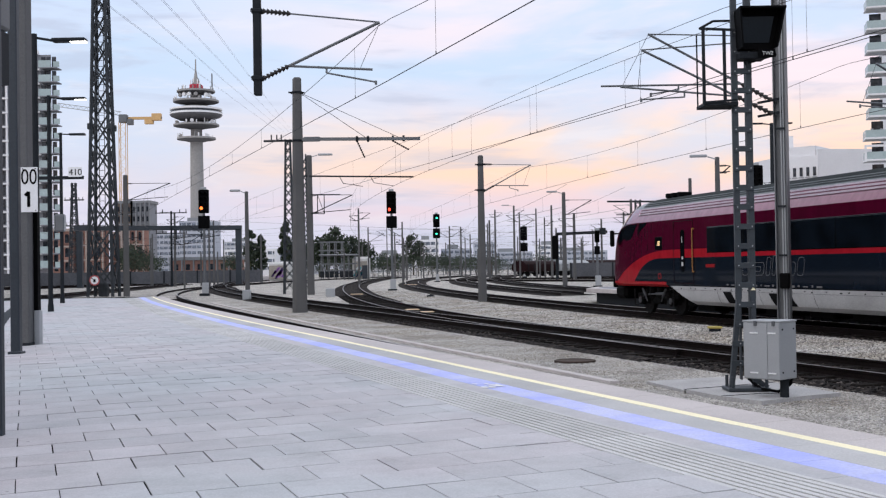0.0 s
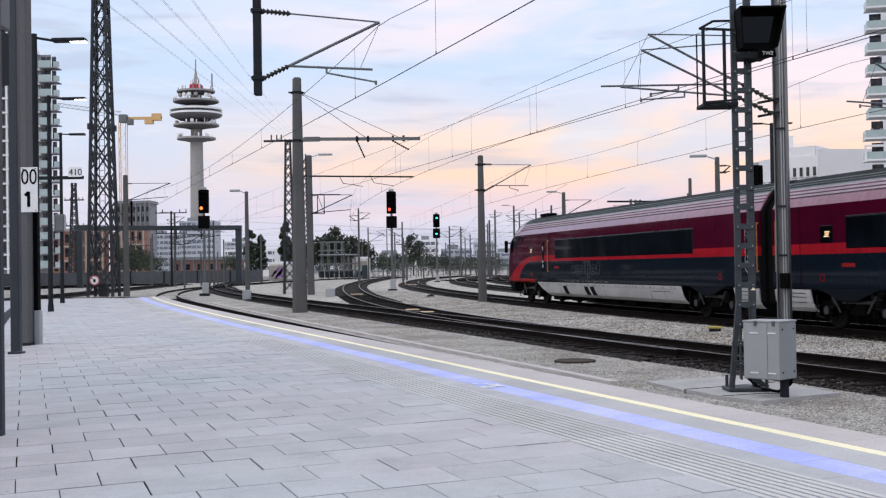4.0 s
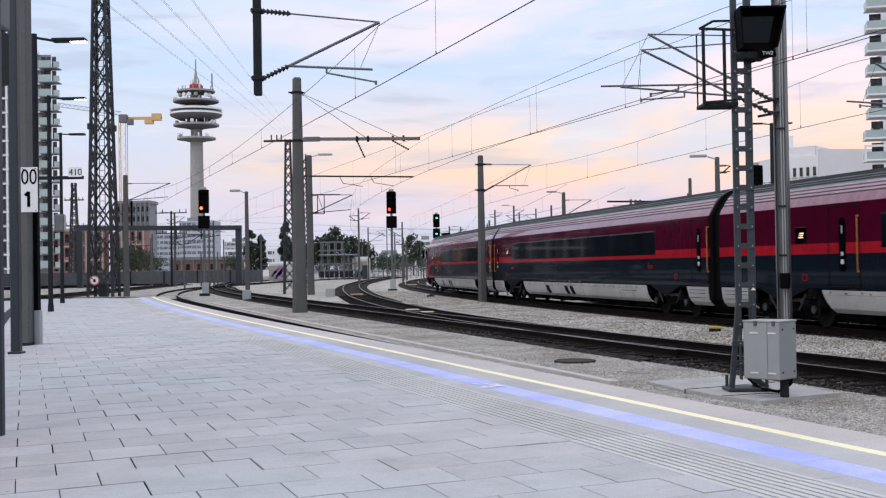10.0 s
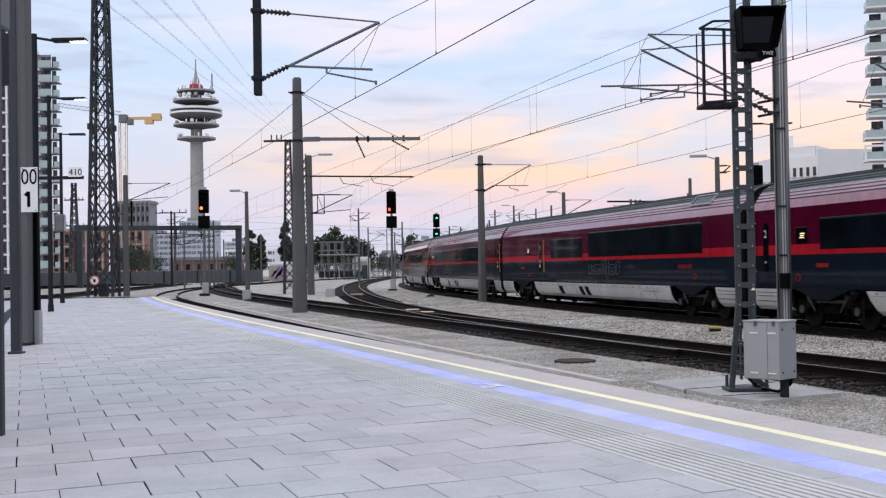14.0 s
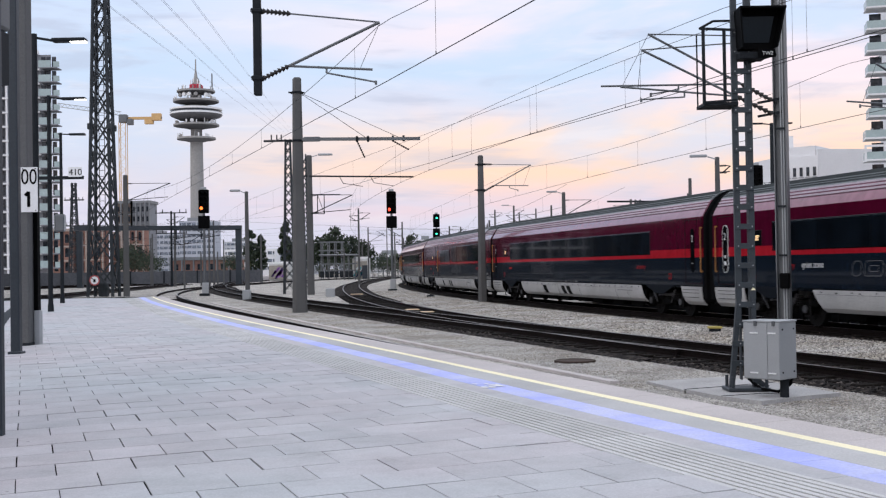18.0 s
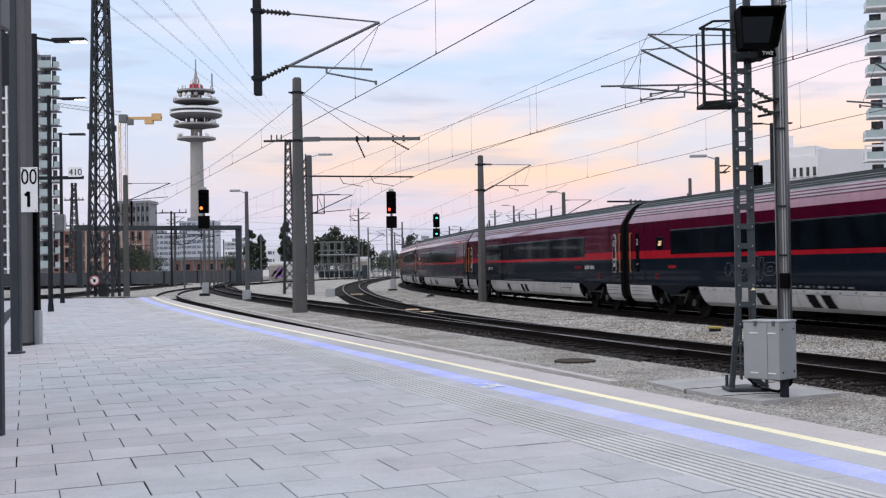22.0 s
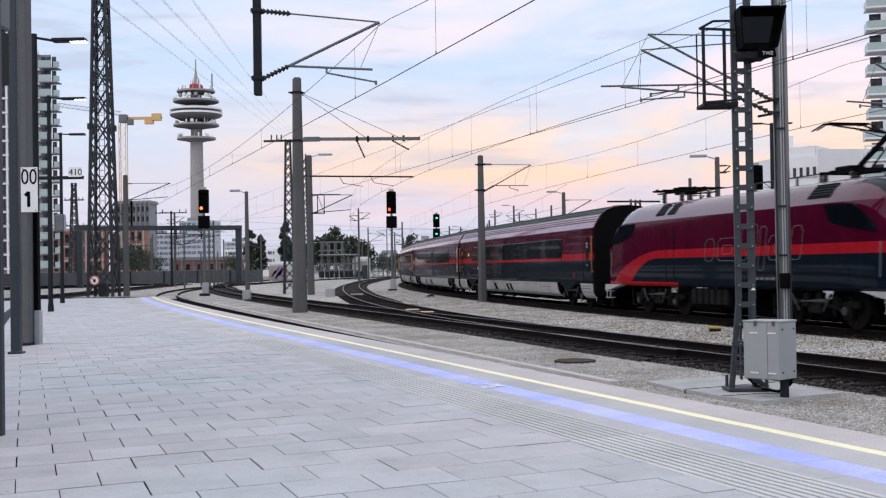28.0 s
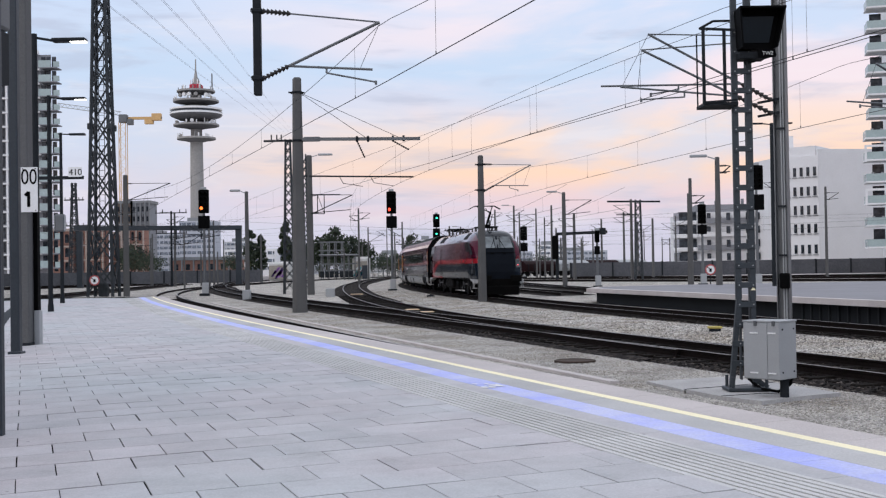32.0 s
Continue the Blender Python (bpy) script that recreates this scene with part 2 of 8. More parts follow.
M_AMBER = glow("amber_display", (1.0, 0.66, 0.34), 1.0)
M_TAIL = glow("tail_lamp", (1.0, 0.1, 0.12), 2.5)


# ---------------------------------------------------------------- mesh helpers
def obj(name, bm, mat, parent=None, label=""):
    me = bpy.data.meshes.new(name)
    bm.normal_update()
    bm.to_mesh(me)
    bm.free()
    for m in (mat if isinstance(mat, (list, tuple)) else [mat]):
        me.materials.append(m)
    ob = new(name, me)
    if parent:
        ob.parent = parent
    if label:
        ob["label"] = label
    return ob


def part(name, bm, mat, parent, label=""):
    return obj(name, bm, mat, parent, label)


def empty(name, m, label, category, group="", kind=""):
    e = new(name)
    e.empty_display_size = 0.2
    e.matrix_basis = m
    return tagged(e, label, category, group, kind)


def box(bm, c, s, m=None, bevel=0.0):
    r = bmesh.ops.create_cube(bm, size=1.0)
    vs = r["verts"]
    mm = Matrix.Translation(c) @ Matrix.Diagonal((*s, 1))
    bmesh.ops.transform(bm, matrix=(m @ mm) if m else mm, verts=vs)
    if bevel:
        es = list({e for v in vs for e in v.link_edges})
        bmesh.ops.bevel(bm, geom=es, offset=bevel, segments=1, affect="EDGES", profile=0.5)
    return bm


def rod(bm, a, b, r1, r2=None, n=8, caps=True):
    a, b = Vector(a), Vector(b)
    d = b - a
    r = bmesh.ops.create_cone(bm, cap_ends=caps, segments=n, radius1=r1, radius2=r1 if r2 is None else r2, depth=d.length)
    m = Matrix.Translation((a + b) / 2) @ d.to_track_quat("Z", "Y").to_matrix().to_4x4()
    bmesh.ops.transform(bm, matrix=m, verts=r["verts"])
    return bm


def bar(bm, a, b, w, h=None, up=(0, 0, 1)):
    """A square bar from a to b."""
    a, b = Vector(a), Vector(b)
    d = (b - a)
    q = d.to_track_quat("Y", "Z").to_matrix().to_4x4()
    return box(bm, (0, 0, 0), (w, d.length, h or w), Matrix.Translation((a + b) / 2) @ q)


def new_bm():
    return bmesh.new()


def lathe(bm, rings, n=24, c=(0, 0, 0)):
    """Solid of revolution round z, from (radius, height) rings."""
    loops = []
    for r, z in rings:
        loops.append([bm.verts.new((c[0] + r * math.cos(2 * math.pi * i / n), c[1] + r * math.sin(2 * math.pi * i / n), c[2] + z)) for i in range(n)])
    for p, q in zip(loops, loops[1:]):
        for i in range(n):
            bm.faces.new((p[i], p[(i + 1) % n], q[(i + 1) % n], q[i]))
    bm.faces.new(loops[0][::-1])
    bm.faces.new(loops[-1])
    return bm


def sweep(name, path, profile, mat, parent=None, label="", closed=True, slots=None):
    """Runs a profile (offset to the right, height) along a path of (x, y, heading); heading turns left from +y."""
    pts, faces, n = [], [], len(profile)
    for x, y, th in path:
        for o, z in profile:
            pts.append((x + o * math.cos(th), y + o * math.sin(th), z))
    for i in range(len(path) - 1):
        for j in range(n if closed else n - 1):
            k = (j + 1) % n
            faces.append((i * n + j, i * n + k, (i + 1) * n + k, (i + 1) * n + j))
    if closed:
        faces.append(tuple(range(n))[::-1])
        faces.append(tuple((len(path) - 1) * n + j for j in range(n)))
    me = bpy.data.meshes.new(name)
    me.from_pydata(pts, [], faces)
    for m in (mat if isinstance(mat, (list, tuple)) else [mat]):
        me.materials.append(m)
    if slots:
        k = n if closed else n - 1
        for i, p in enumerate(me.polygons):
            if i < (len(path) - 1) * k:
                p.material_index = slots[i % k]
    me.validate()
    ob = new(name, me)
    if parent:
        ob.parent = parent
    if label:
        ob["label"] = label
    return ob


def line(x0, y0, th0, knots, ks, length, ds=1.0, back=0.0):
    """A track's centre line: (x, y, heading) every ds metres; curvature ks at the distances knots."""
    x, y, th = x0 + math.sin(th0) * back, y0 - math.cos(th0) * back, th0
    out = []
    for i in range(int((length + back) / ds) + 1):
        s = i * ds - back
        out.append((x, y, th))
        x, y = x - math.sin(th) * ds, y + math.cos(th) * ds
        th += float(np.interp(s, knots, ks)) * ds if s >= 0 else 0.0
    return out


# ---------------------------------------------------------------- the plan
BACK4 = 240.0
T1 = line(-0.72, 23.4, 0.323, [0, 40, 56, 110, 160], [0, -0.0006, -0.0046, -0.0044, -0.002], 330, 1.0, 60)
T2 = line(5.78, 23.4, 0.322, [0, 40, 60, 120], [0, -0.0005, -0.0018, -0.0022], 400, 1.0, 60)
T3 = line(5.425, 24.0, 0.3196, [0, 20, 45, 70, 100, 140], [-0.00548, -0.00427, -0.0024, -0.0009, -0.00133, -0.0012], 300)
T4 = line(11.723, 27.844, 0.2485, [0, 20, 40, 60, 80, 120], [-0.00015, -0.0031, -0.00175, -0.0021, -0.002, -0.0021], 330, 0.5, BACK4)
def beside(path, off):
    """A line parallel to another, off metres to its right."""
    return [(x + off * math.cos(th), y + off * math.sin(th), th) for x, y, th in path]


T5 = [p for p in beside(T4[::2], 6.2) if p[1] > 74]
T6 = [p for p in beside(T4[::2], 11.0) if p[1] > 78]
T7 = line(74.0, 84.0, 1.0, [0, 40], [-0.004, -0.005], 110)
T8 = line(92.0, 92.0, 1.0, [0, 40], [-0.003, -0.004], 120)
T9 = line(104.0, 104.0, 1.02, [0, 40], [-0.002, -0.003], 110)
T10 = line(-30.6, 78.0, 0.06, [0, 40], [0.0015, 0.0], 96)
T11 = line(-74.0, 104.0, -0.50, [0, 40], [0.002, 0.0], 74)
T12 = line(-80.0, 126.0, -0.62, [0, 40], [0.002, 0.0], 60)
RAIL_PROFILE = [(-0.065, -0.165), (0.065, -0.165), (0.065, -0.15), (0.012, -0.13), (0.012, -0.045), (0.036, -0.035), (0.036, -0.004), (0.03, 0.0), (-0.03, 0.0), (-0.036, -0.004), (-0.036, -0.035), (-0.012, -0.045), (-0.012, -0.13), (-0.065, -0.15)]
RAIL_SLOTS = [0, 0, 0, 0, 0, 0, 0, 1, 0, 0, 0, 0, 0, 0]

# ---------------------------------------------------------------- ground and tracks
def sheet(name, pts, z, mat, label="", kind="structure", thick=0.0):
    bm = new_bm()
    top = [bm.verts.new((x, y, z)) for x, y in pts]
    f = bm.faces.new(top)
    if f.normal.z < 0:
        f.normal_flip()
    if thick:
        r = bmesh.ops.extrude_face_region(bm, geom=[f])
        vs = [g for g in r["geom"] if isinstance(g, bmesh.types.BMVert)]
        bmesh.ops.translate(bm, verts=vs, vec=(0, 0, -thick))
        bmesh.ops.recalc_face_normals(bm, faces=bm.faces[:])
    ob = obj(name, bm, mat)
    return tagged(ob, label, "", "", kind)


GZ = -0.22
sheet("ground", [(-3000, -400), (3000, -400), (3000, 4200), (-3000, 4200)], GZ, M_GROUND, "grey gravel railway yard ground reaching the horizon")


def smooth(e0, e1, x):
    t = max(0.0, min(1.0, (x - e0) / (e1 - e0)))
    return t * t * (3 - 2 * t)


def track(path, label, near=(18.0, 75.0), lo=-25.0, hi=240.0, bed=True, bed_mat=None):
    bed_mat = bed_mat or M_BALLAST
    pts = [p for p in path if lo < p[1] < hi]
    x, y, th = pts[0]
    t = empty("railway_track", Matrix.Identity(4), label, "railway track", "tracks of the yard")
    if bed:
        b = sweep("ballast_bed", pts[::2], [(-1.6, GZ), (-1.35, -0.17), (1.5, -0.17), (1.9, GZ)], bed_mat, t, "dark oily ballast", closed=False)
    for o in (-0.7525, 0.7525):
        sweep("rail", pts, [(o + a, b) for a, b in RAIL_PROFILE], [M_RAIL, M_RAILTOP], t, "rust-dark steel rail", slots=RAIL_SLOTS)
    bm = new_bm()
    box(bm, (0, 0, -0.185), (2.6, 0.25, 0.09), bevel=0.012)
    box(bm, (-0.7525, 0, -0.148), (0.34, 0.16, 0.03))
    box(bm, (0.7525, 0, -0.148), (0.34, 0.16, 0.03))
    me = bpy.data.meshes.new("sleeper")
    bm.to_mesh(me)
    bm.free()
    me.materials.append(M_SLEEPER)
    s, last = 0.0, None
    for p, q in zip(pts, pts[1:]):
        d = math.hypot(q[0] - p[0], q[1] - p[1])
        n = s
        while n < d:
            if near[0] < p[1] < near[1]:
                o = new("sleeper", me)
                o.parent = t
                k = n / d
                o.matrix_basis = Matrix.Translation((p[0] + (q[0] - p[0]) * k, p[1] + (q[1] - p[1]) * k, random.uniform(-0.01, 0.006))) @ Matrix.Rotation(p[2] + random.uniform(-0.02, 0.02), 4, "Z")
            n += 0.62
        s = n - d
    return t


track(T1, "railway track in grey ballast beside the platform", (34, 80), 0.0, bed_mat=M_GROUND)
track(T2, "railway track with rusty rails on dark ballast", (15, 80), 0.0)
track(T3, "diverging track of a turnout on dark ballast", (24, 80))
track(T4, "main track with a departing train on dark ballast", (22, 80), -230.0)
for path in (T5, T6):
    track(path, "yard track with dark rusty rails beyond the main track", (0, 0))
for path in (T7, T8, T9):
    track(path, "curved yard track behind the far platform", (0, 0))
for path in (T10, T11, T12):
    track(path, "yard track with dark rails beyond the platform end", (0, 0))

# pale gravel strip between the turnout and the main track
mid = [p for p in T4 if -20 < p[1] < 170][::4]
sweep("gravel_strip", mid, [(-5.2, GZ + 0.012), (-4.6, -0.15), (-2.0, -0.13), (-1.6, GZ + 0.02)], M_LIGHTGRAVEL, None, closed=False)
tagged(bpy.data.objects["gravel_strip"], "pale gravel strip between the tracks", "", "", "structure")
sweep("gravel_verge", [p for p in T4 if 58 < p[1] < 190][::4], [(1.7, GZ + 0.02), (2.1, -0.16), (3.8, -0.16), (4.1, GZ)], M_LIGHTGRAVEL, None, closed=False)
tagged(bpy.data.objects["gravel_verge"], "pale gravel verge beyond the main track", "", "", "structure")
sweep("gravel_island", [p for p in T2 if 60 < p[1] < 170][::3], [(1.9, GZ + 0.02), (2.5, -0.17), (5.2, -0.17), (5.8, GZ + 0.01)], M_LIGHTGRAVEL, None, closed=False)
tagged(bpy.data.objects["gravel_island"], "pale gravel between the curving tracks", "", "", "structure")
# concrete kerb along the near track
sweep("kerb", [p for p in T1 if 17.9 < p[1] < 70], [(1.95, GZ), (1.95, -0.175), (2.12, -0.175), (2.12, GZ)], M_COPING, None)
tagged(bpy.data.objects["kerb"], "worn concrete kerb of a cable trough beside the track", "", "", "structure")


# ---------------------------------------------------------------- platform
HEAD = radians(18.9)
E0 = Vector((2.97, 7.94, 0.0))
AL, IN = Vector((-math.sin(HEAD), math.cos(HEAD), 0)), Vector((-math.cos(HEAD), -math.sin(HEAD), 0))
FALL = 0.02


def edge_at(u):
    return float(np.interp(u, [-30, -8, -3, 0, 4, 9, 12, 15, 18, 21, 25, 30, 35, 40, 45, 51, 60], [-0.6, -0.24, -0.12, -0.035, 0.045, 0.105, 0.155, 0.215, 0.27, 0.325, 0.365, 0.38, 0.36, 0.30, 0.18, -0.05, -0.3]))


def plat(u, d, up=0.0):
    """A place on the platform: u metres along the edge, d metres in from it."""
    v = d + edge_at(u)
    p = E0 + AL * u + IN * v
    return Vector((p.x, p.y, 0.55 - FALL * v + up))


UEND = 51.0
USTEPS = [-28, -22, -18, -14, -10, -7, -5, -3, -1, 1, 3, 5, 7, 9, 12, 15, 18, 21, 23, 25, 27.5, 30, 32.5, 35, 37.5, 40, 42.5, 45, 48, UEND]


def band(name, d0, d1, up, thick, mat, parent, label="", us=USTEPS, skew=0.0):
    bm = new_bm()
    rows = []
    for u in us:
        ends = (skew * d0, skew * d1) if u == UEND else (0, 0)
        rows.append([bm.verts.new(plat(u + ends[0], d0, up)), bm.verts.new(plat(u + ends[1], d1, up)),
                     bm.verts.new(plat(u + ends[1], d1, up - thick)), bm.verts.new(plat(u + ends[0], d0, up - thick))])
    for a, b in zip(rows, rows[1:]):
        for i in range(4):
            bm.faces.new((a[i], a[(i + 1) % 4], b[(i + 1) % 4], b[i]))
    bm.faces.new(rows[0])
    bm.faces.new(rows[-1][::-1])
    bmesh.ops.recalc_face_normals(bm, faces=bm.faces[:])
    return obj(name, bm, mat, parent, label)


platform = tagged(band("platform", 0.12, 12.0, -0.0095, 0.76, M_JOINT, None, skew=1.6), "grey paved station platform with a yellow line and blue band", "platform", "", "structure")
band("platform_wall", 0.11, 0.118, -0.2, 0.6, M_COPING, platform, "concrete platform edge wall")


def tilted(u, d, up=0.0, turn=0.0):
    m = Matrix.Rotation(HEAD + turn, 4, "Z") @ Matrix.Rotation(-math.atan(FALL), 4, "Y")
    return Matrix.Translation(plat(u, d, up)) @ m


def slab_mesh(name, su, sd, th, mat, bev=0.004, ribs=0):
    """A paver: its x runs out towards the edge, y along it; the top lies at 0."""
    bm = new_bm()
    box(bm, (0, 0, -th / 2), (sd, su, th), bevel=bev)
    if ribs:
        for i in range(ribs):
            rw = sd / ribs * 0.66
            x = -sd / 2 + rw / 2 + (sd - rw) * i / (ribs - 1)
            box(bm, (x, 0, 0.004), (rw, su - 0.004, 0.012))
    me = bpy.data.meshes.new(name)
    bm.to_mesh(me)
    bm.free()
    me.materials.append(mat)
    return me


EDGE_SLAB = slab_mesh("edge_slab", 0.992, 0.43, 0.12, M_COPING, 0.01)
M_MIDSLAB = worn("pale_grey_edge_concrete", (0.50, 0.49, 0.485), 0.8, 0, 0.14, 60, 0.9, 0.25, 0.003, rand=0.1, world=True)
MID_SLAB = slab_mesh("edge_paver", 0.992, 0.31, 0.06, M_MIDSLAB, 0.003)
YELLOW = slab_mesh("yellow_line", 0.994, 0.10, 0.06, M_YELLOW, 0.001)
BLUE = slab_mesh("blue_paver", 0.494, 0.28, 0.06, M_BLUE, 0.003)
GREY = slab_mesh("grey_paver", 0.994, 0.205, 0.06, M_PAVE, 0.003)
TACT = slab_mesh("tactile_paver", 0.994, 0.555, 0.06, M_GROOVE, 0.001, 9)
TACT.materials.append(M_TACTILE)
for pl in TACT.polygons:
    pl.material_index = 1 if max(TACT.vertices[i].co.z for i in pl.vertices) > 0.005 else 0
u = -24.0
while u < UEND - 0.5:
    c = u + 0.5
    for me, d, up in ((EDGE_SLAB, 0.215, 0.0), (YELLOW, 0.483, 0.001), (MID_SLAB, 0.69, 0.0), (GREY, 1.235, 0.0), (TACT, 1.618, -0.007)):
        turn = -math.atan((edge_at(c + 0.5) - edge_at(c - 0.5)))
        o = new(me.name, me)
        o.parent = platform
        o.matrix_basis = tilted(c, d, up + random.uniform(-0.0012, 0.0012), -turn)
    for k in (0, 0.5):
        o = new("blue_paver", BLUE)
        o.parent = platform
        o.matrix_basis = tilted(u + 0.25 + k, 0.988, random.uniform(-0.001, 0.001), -turn)
    u += 1.0

HEADT = radians(19.7)
ALT, INT = Vector((-math.sin(HEADT), math.cos(HEADT), 0)), Vector((-math.cos(HEADT), -math.sin(HEADT), 0))
PAVER = slab_mesh("paver", 0.4865, 0.4915, 0.06, M_PAVE, 0.0015)
verts, faces, near_count = [], [], 0
MT = Matrix.Rotation(HEADT, 4, "Z") @ Matrix.Rotation(-math.atan(FALL), 4, "Y")
for n in range(-48, 112):
    uc = n * 0.5 + 0.25
    v0 = (0.29 if n % 2 else 0.04) + (0.012 if n > 20 else 0.0)
    for j in range(2, 24):
        a, b = v0 + j * 0.5, v0 + j * 0.5 + 0.5
        lim = 1.896 + edge_at(uc) - uc * (math.tan(HEADT - HEAD))
        if b < lim + 0.04:
            continue
        a = max(a, lim)
        w = b - a
        c = E0 + ALT * uc + INT * (a + b) / 2
        up = random.uniform(-0.0007, 0.0007) if random.random() < 0.72 else random.uniform(-0.0045, 0.0035)
        z = 0.55 - FALL * ((c - E0).dot(IN)) + up
        if uc > UEND + 1.6 * (a - 0.4) or uc > 62:
            continue
        m = Matrix.Translation((c.x, c.y, z)) @ MT @ Matrix.Rotation(random.uniform(-0.0012, 0.0012), 4, "X")
        m = m @ Matrix.Translation((random.uniform(-0.0018, 0.0018), random.uniform(-0.0018, 0.0018), 0)) @ Matrix.Rotation(random.uniform(-0.003, 0.003), 4, "Z")
        if uc < 7.0 and a < 9.0 and near_count < 300 and uc > -1.6:
            o = new("paver", PAVER)
            o.parent = platform
            o.matrix_basis = m @ Matrix.Diagonal((w / 0.5, 1, 1, 1))
            near_count += 1
        else:
            k = len(verts)
            h, q = w / 2 - 0.0035, 0.2435 - random.choice((0.0, 0.0, 0.0, 0.0035))
            for x, y, zz in ((-h, -q, -0.05), (h, -q, -0.05), (h, q, -0.05), (-h, q, -0.05), (-h, -q, 0), (h, -q, 0), (h, q, 0), (-h, q, 0)):
                verts.append(tuple(m @ Vector((x, y, zz))))
            faces += [(k + 4, k + 5, k + 6, k + 7), (k, k + 1, k + 5, k + 4), (k + 1, k + 2, k + 6, k + 5), (k + 2, k + 3, k + 7, k + 6), (k + 3, k, k + 4, k + 7)]
me = bpy.data.meshes.new("far_pavers")
me.from_pydata(verts, [], faces)
me.materials.append(M_PAVE)
o = new("far_pavers", me)
o.parent = platform
tagged(o, "grey concrete pavers", "", "", "stuff")

# the island platform across the tracks
RP = [(7.2, 58.9), (8.3, 63.0), (12.6, 65.0), (46, 68), (46, -30), (27.3, -30)]
M_FARPAVE = worn("grey_asphalt_platform", (0.26, 0.255, 0.27), 0.8, 0, 0.14, 20, 0.5, 0.2, world=True)
far_platform = sheet("far_platform", RP, 0.55, M_FARPAVE, "low island platform with pale coping across the tracks", thick=0.16)
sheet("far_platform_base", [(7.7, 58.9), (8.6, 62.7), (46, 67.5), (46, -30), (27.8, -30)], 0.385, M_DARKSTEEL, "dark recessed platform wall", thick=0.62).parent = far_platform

b = new_bm()
for (x0, y0), (x1, y1) in (((7.2, 58.9), (27.3, -30)), ((7.2, 58.9), (8.3, 63.0)), ((8.3, 63.0), (12.6, 65.0))):
    d = Vector((x1 - x0, y1 - y0, 0)).normalized()
    n = Vector((-d.y, d.x, 0)) * (0.2 if d.y < 0 else -0.2)
    bar(b, Vector((x0, y0, 0.46)) + n, Vector((x1, y1, 0.46)) + n, 0.42, 0.19)
obj("coping", b, M_COPING, far_platform, "pale concrete coping")
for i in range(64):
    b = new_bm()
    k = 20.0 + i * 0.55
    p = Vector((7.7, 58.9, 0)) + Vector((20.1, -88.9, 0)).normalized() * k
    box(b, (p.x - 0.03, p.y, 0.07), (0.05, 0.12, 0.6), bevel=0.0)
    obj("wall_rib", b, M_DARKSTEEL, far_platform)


def stones(name, path, ylo, yhi, section, count, size, mat, label, seed):
    """Loose angular stones over a swept section of ground, thinner with the distance."""
    rng = np.random.default_rng(seed)
    pts = np.array([p for p in path if ylo < p[1] < yhi])
    f = rng.random(count) ** 1.35 * (len(pts) - 1.001)
    i = f.astype(int)
    base = pts[i] + (pts[i + 1] - pts[i]) * (f - i)[:, None]
    so, sz = [a for a, _ in section], [c for _, c in section]
    o = so[0] + rng.random(count) * (so[-1] - so[0])
    z = np.interp(o, so, sz)
    c = np.stack([base[:, 0] + o * np.cos(base[:, 2]), base[:, 1] + o * np.sin(base[:, 2]), z], 1)
    octa = np.array([(1, 0, 0), (-1, 0, 0), (0, 1, 0), (0, -1, 0), (0, 0, 1), (0, 0, -1)], float)
    tri = np.array([(0, 2, 4), (2, 1, 4), (1, 3, 4), (3, 0, 4), (2, 0, 5), (1, 2, 5), (3, 1, 5), (0, 3, 5)])
    s = size * rng.uniform(0.55, 1.35, (count, 1, 1)) * rng.uniform(0.6, 1.25, (count, 6, 1))
    q = rng.normal(size=(count, 4))
    q /= np.linalg.norm(q, axis=1)[:, None]
    w, x, y, zz = q.T
    rot = np.stack([np.stack([1 - 2 * (y * y + zz * zz), 2 * (x * y - w * zz), 2 * (x * zz + w * y)], 1),
                    np.stack([2 * (x * y + w * zz), 1 - 2 * (x * x + zz * zz), 2 * (y * zz - w * x)], 1),
                    np.stack([2 * (x * zz - w * y), 2 * (y * zz + w * x), 1 - 2 * (x * x + y * y)], 1)], 1)
    v = np.einsum("nij,nkj->nki", rot, octa[None] * s) * np.array([1, 1, 0.75]) + c[:, None, :]
    idx = (tri[None] + 6 * np.arange(count)[:, None, None]).reshape(-1)
    me = bpy.data.meshes.new(name)
    me.vertices.add(count * 6)
    me.vertices.foreach_set("co", v.reshape(-1))
    me.loops.add(len(idx))
    me.loops.foreach_set("vertex_index", idx.astype(np.int32))
    me.polygons.add(len(idx) // 3)
    me.polygons.foreach_set("loop_start", np.arange(0, len(idx), 3, dtype=np.int32))
    me.update(calc_edges=True)
    me.validate()
    me.materials.append(mat)
    return tagged(new(name, me), label, "", "", "stuff")


def stone_material(name, stops):
    def build(nt, bsdf):
        g = nt.nodes.new("ShaderNodeNewGeometry")
        c = ramp_node(nt, g.outputs["Random Per Island"], stops)
        v = coords(nt, 1.0)
        c2 = ramp_node(nt, noise_node(nt, v, 0.5, 5, 0.65), [(0.36, (0.60, 0.55, 0.48)), (0.60, (1.0, 1.0, 1.0))])
        nt.links.new(mix_node(nt, 1.0, c, c2, "MULTIPLY"), bsdf.inputs["Base Color"])
        bsdf.inputs["Roughness"].default_value = 0.9
        bsdf.inputs["Specular IOR Level"].default_value = 0.1
    return material(name, build)


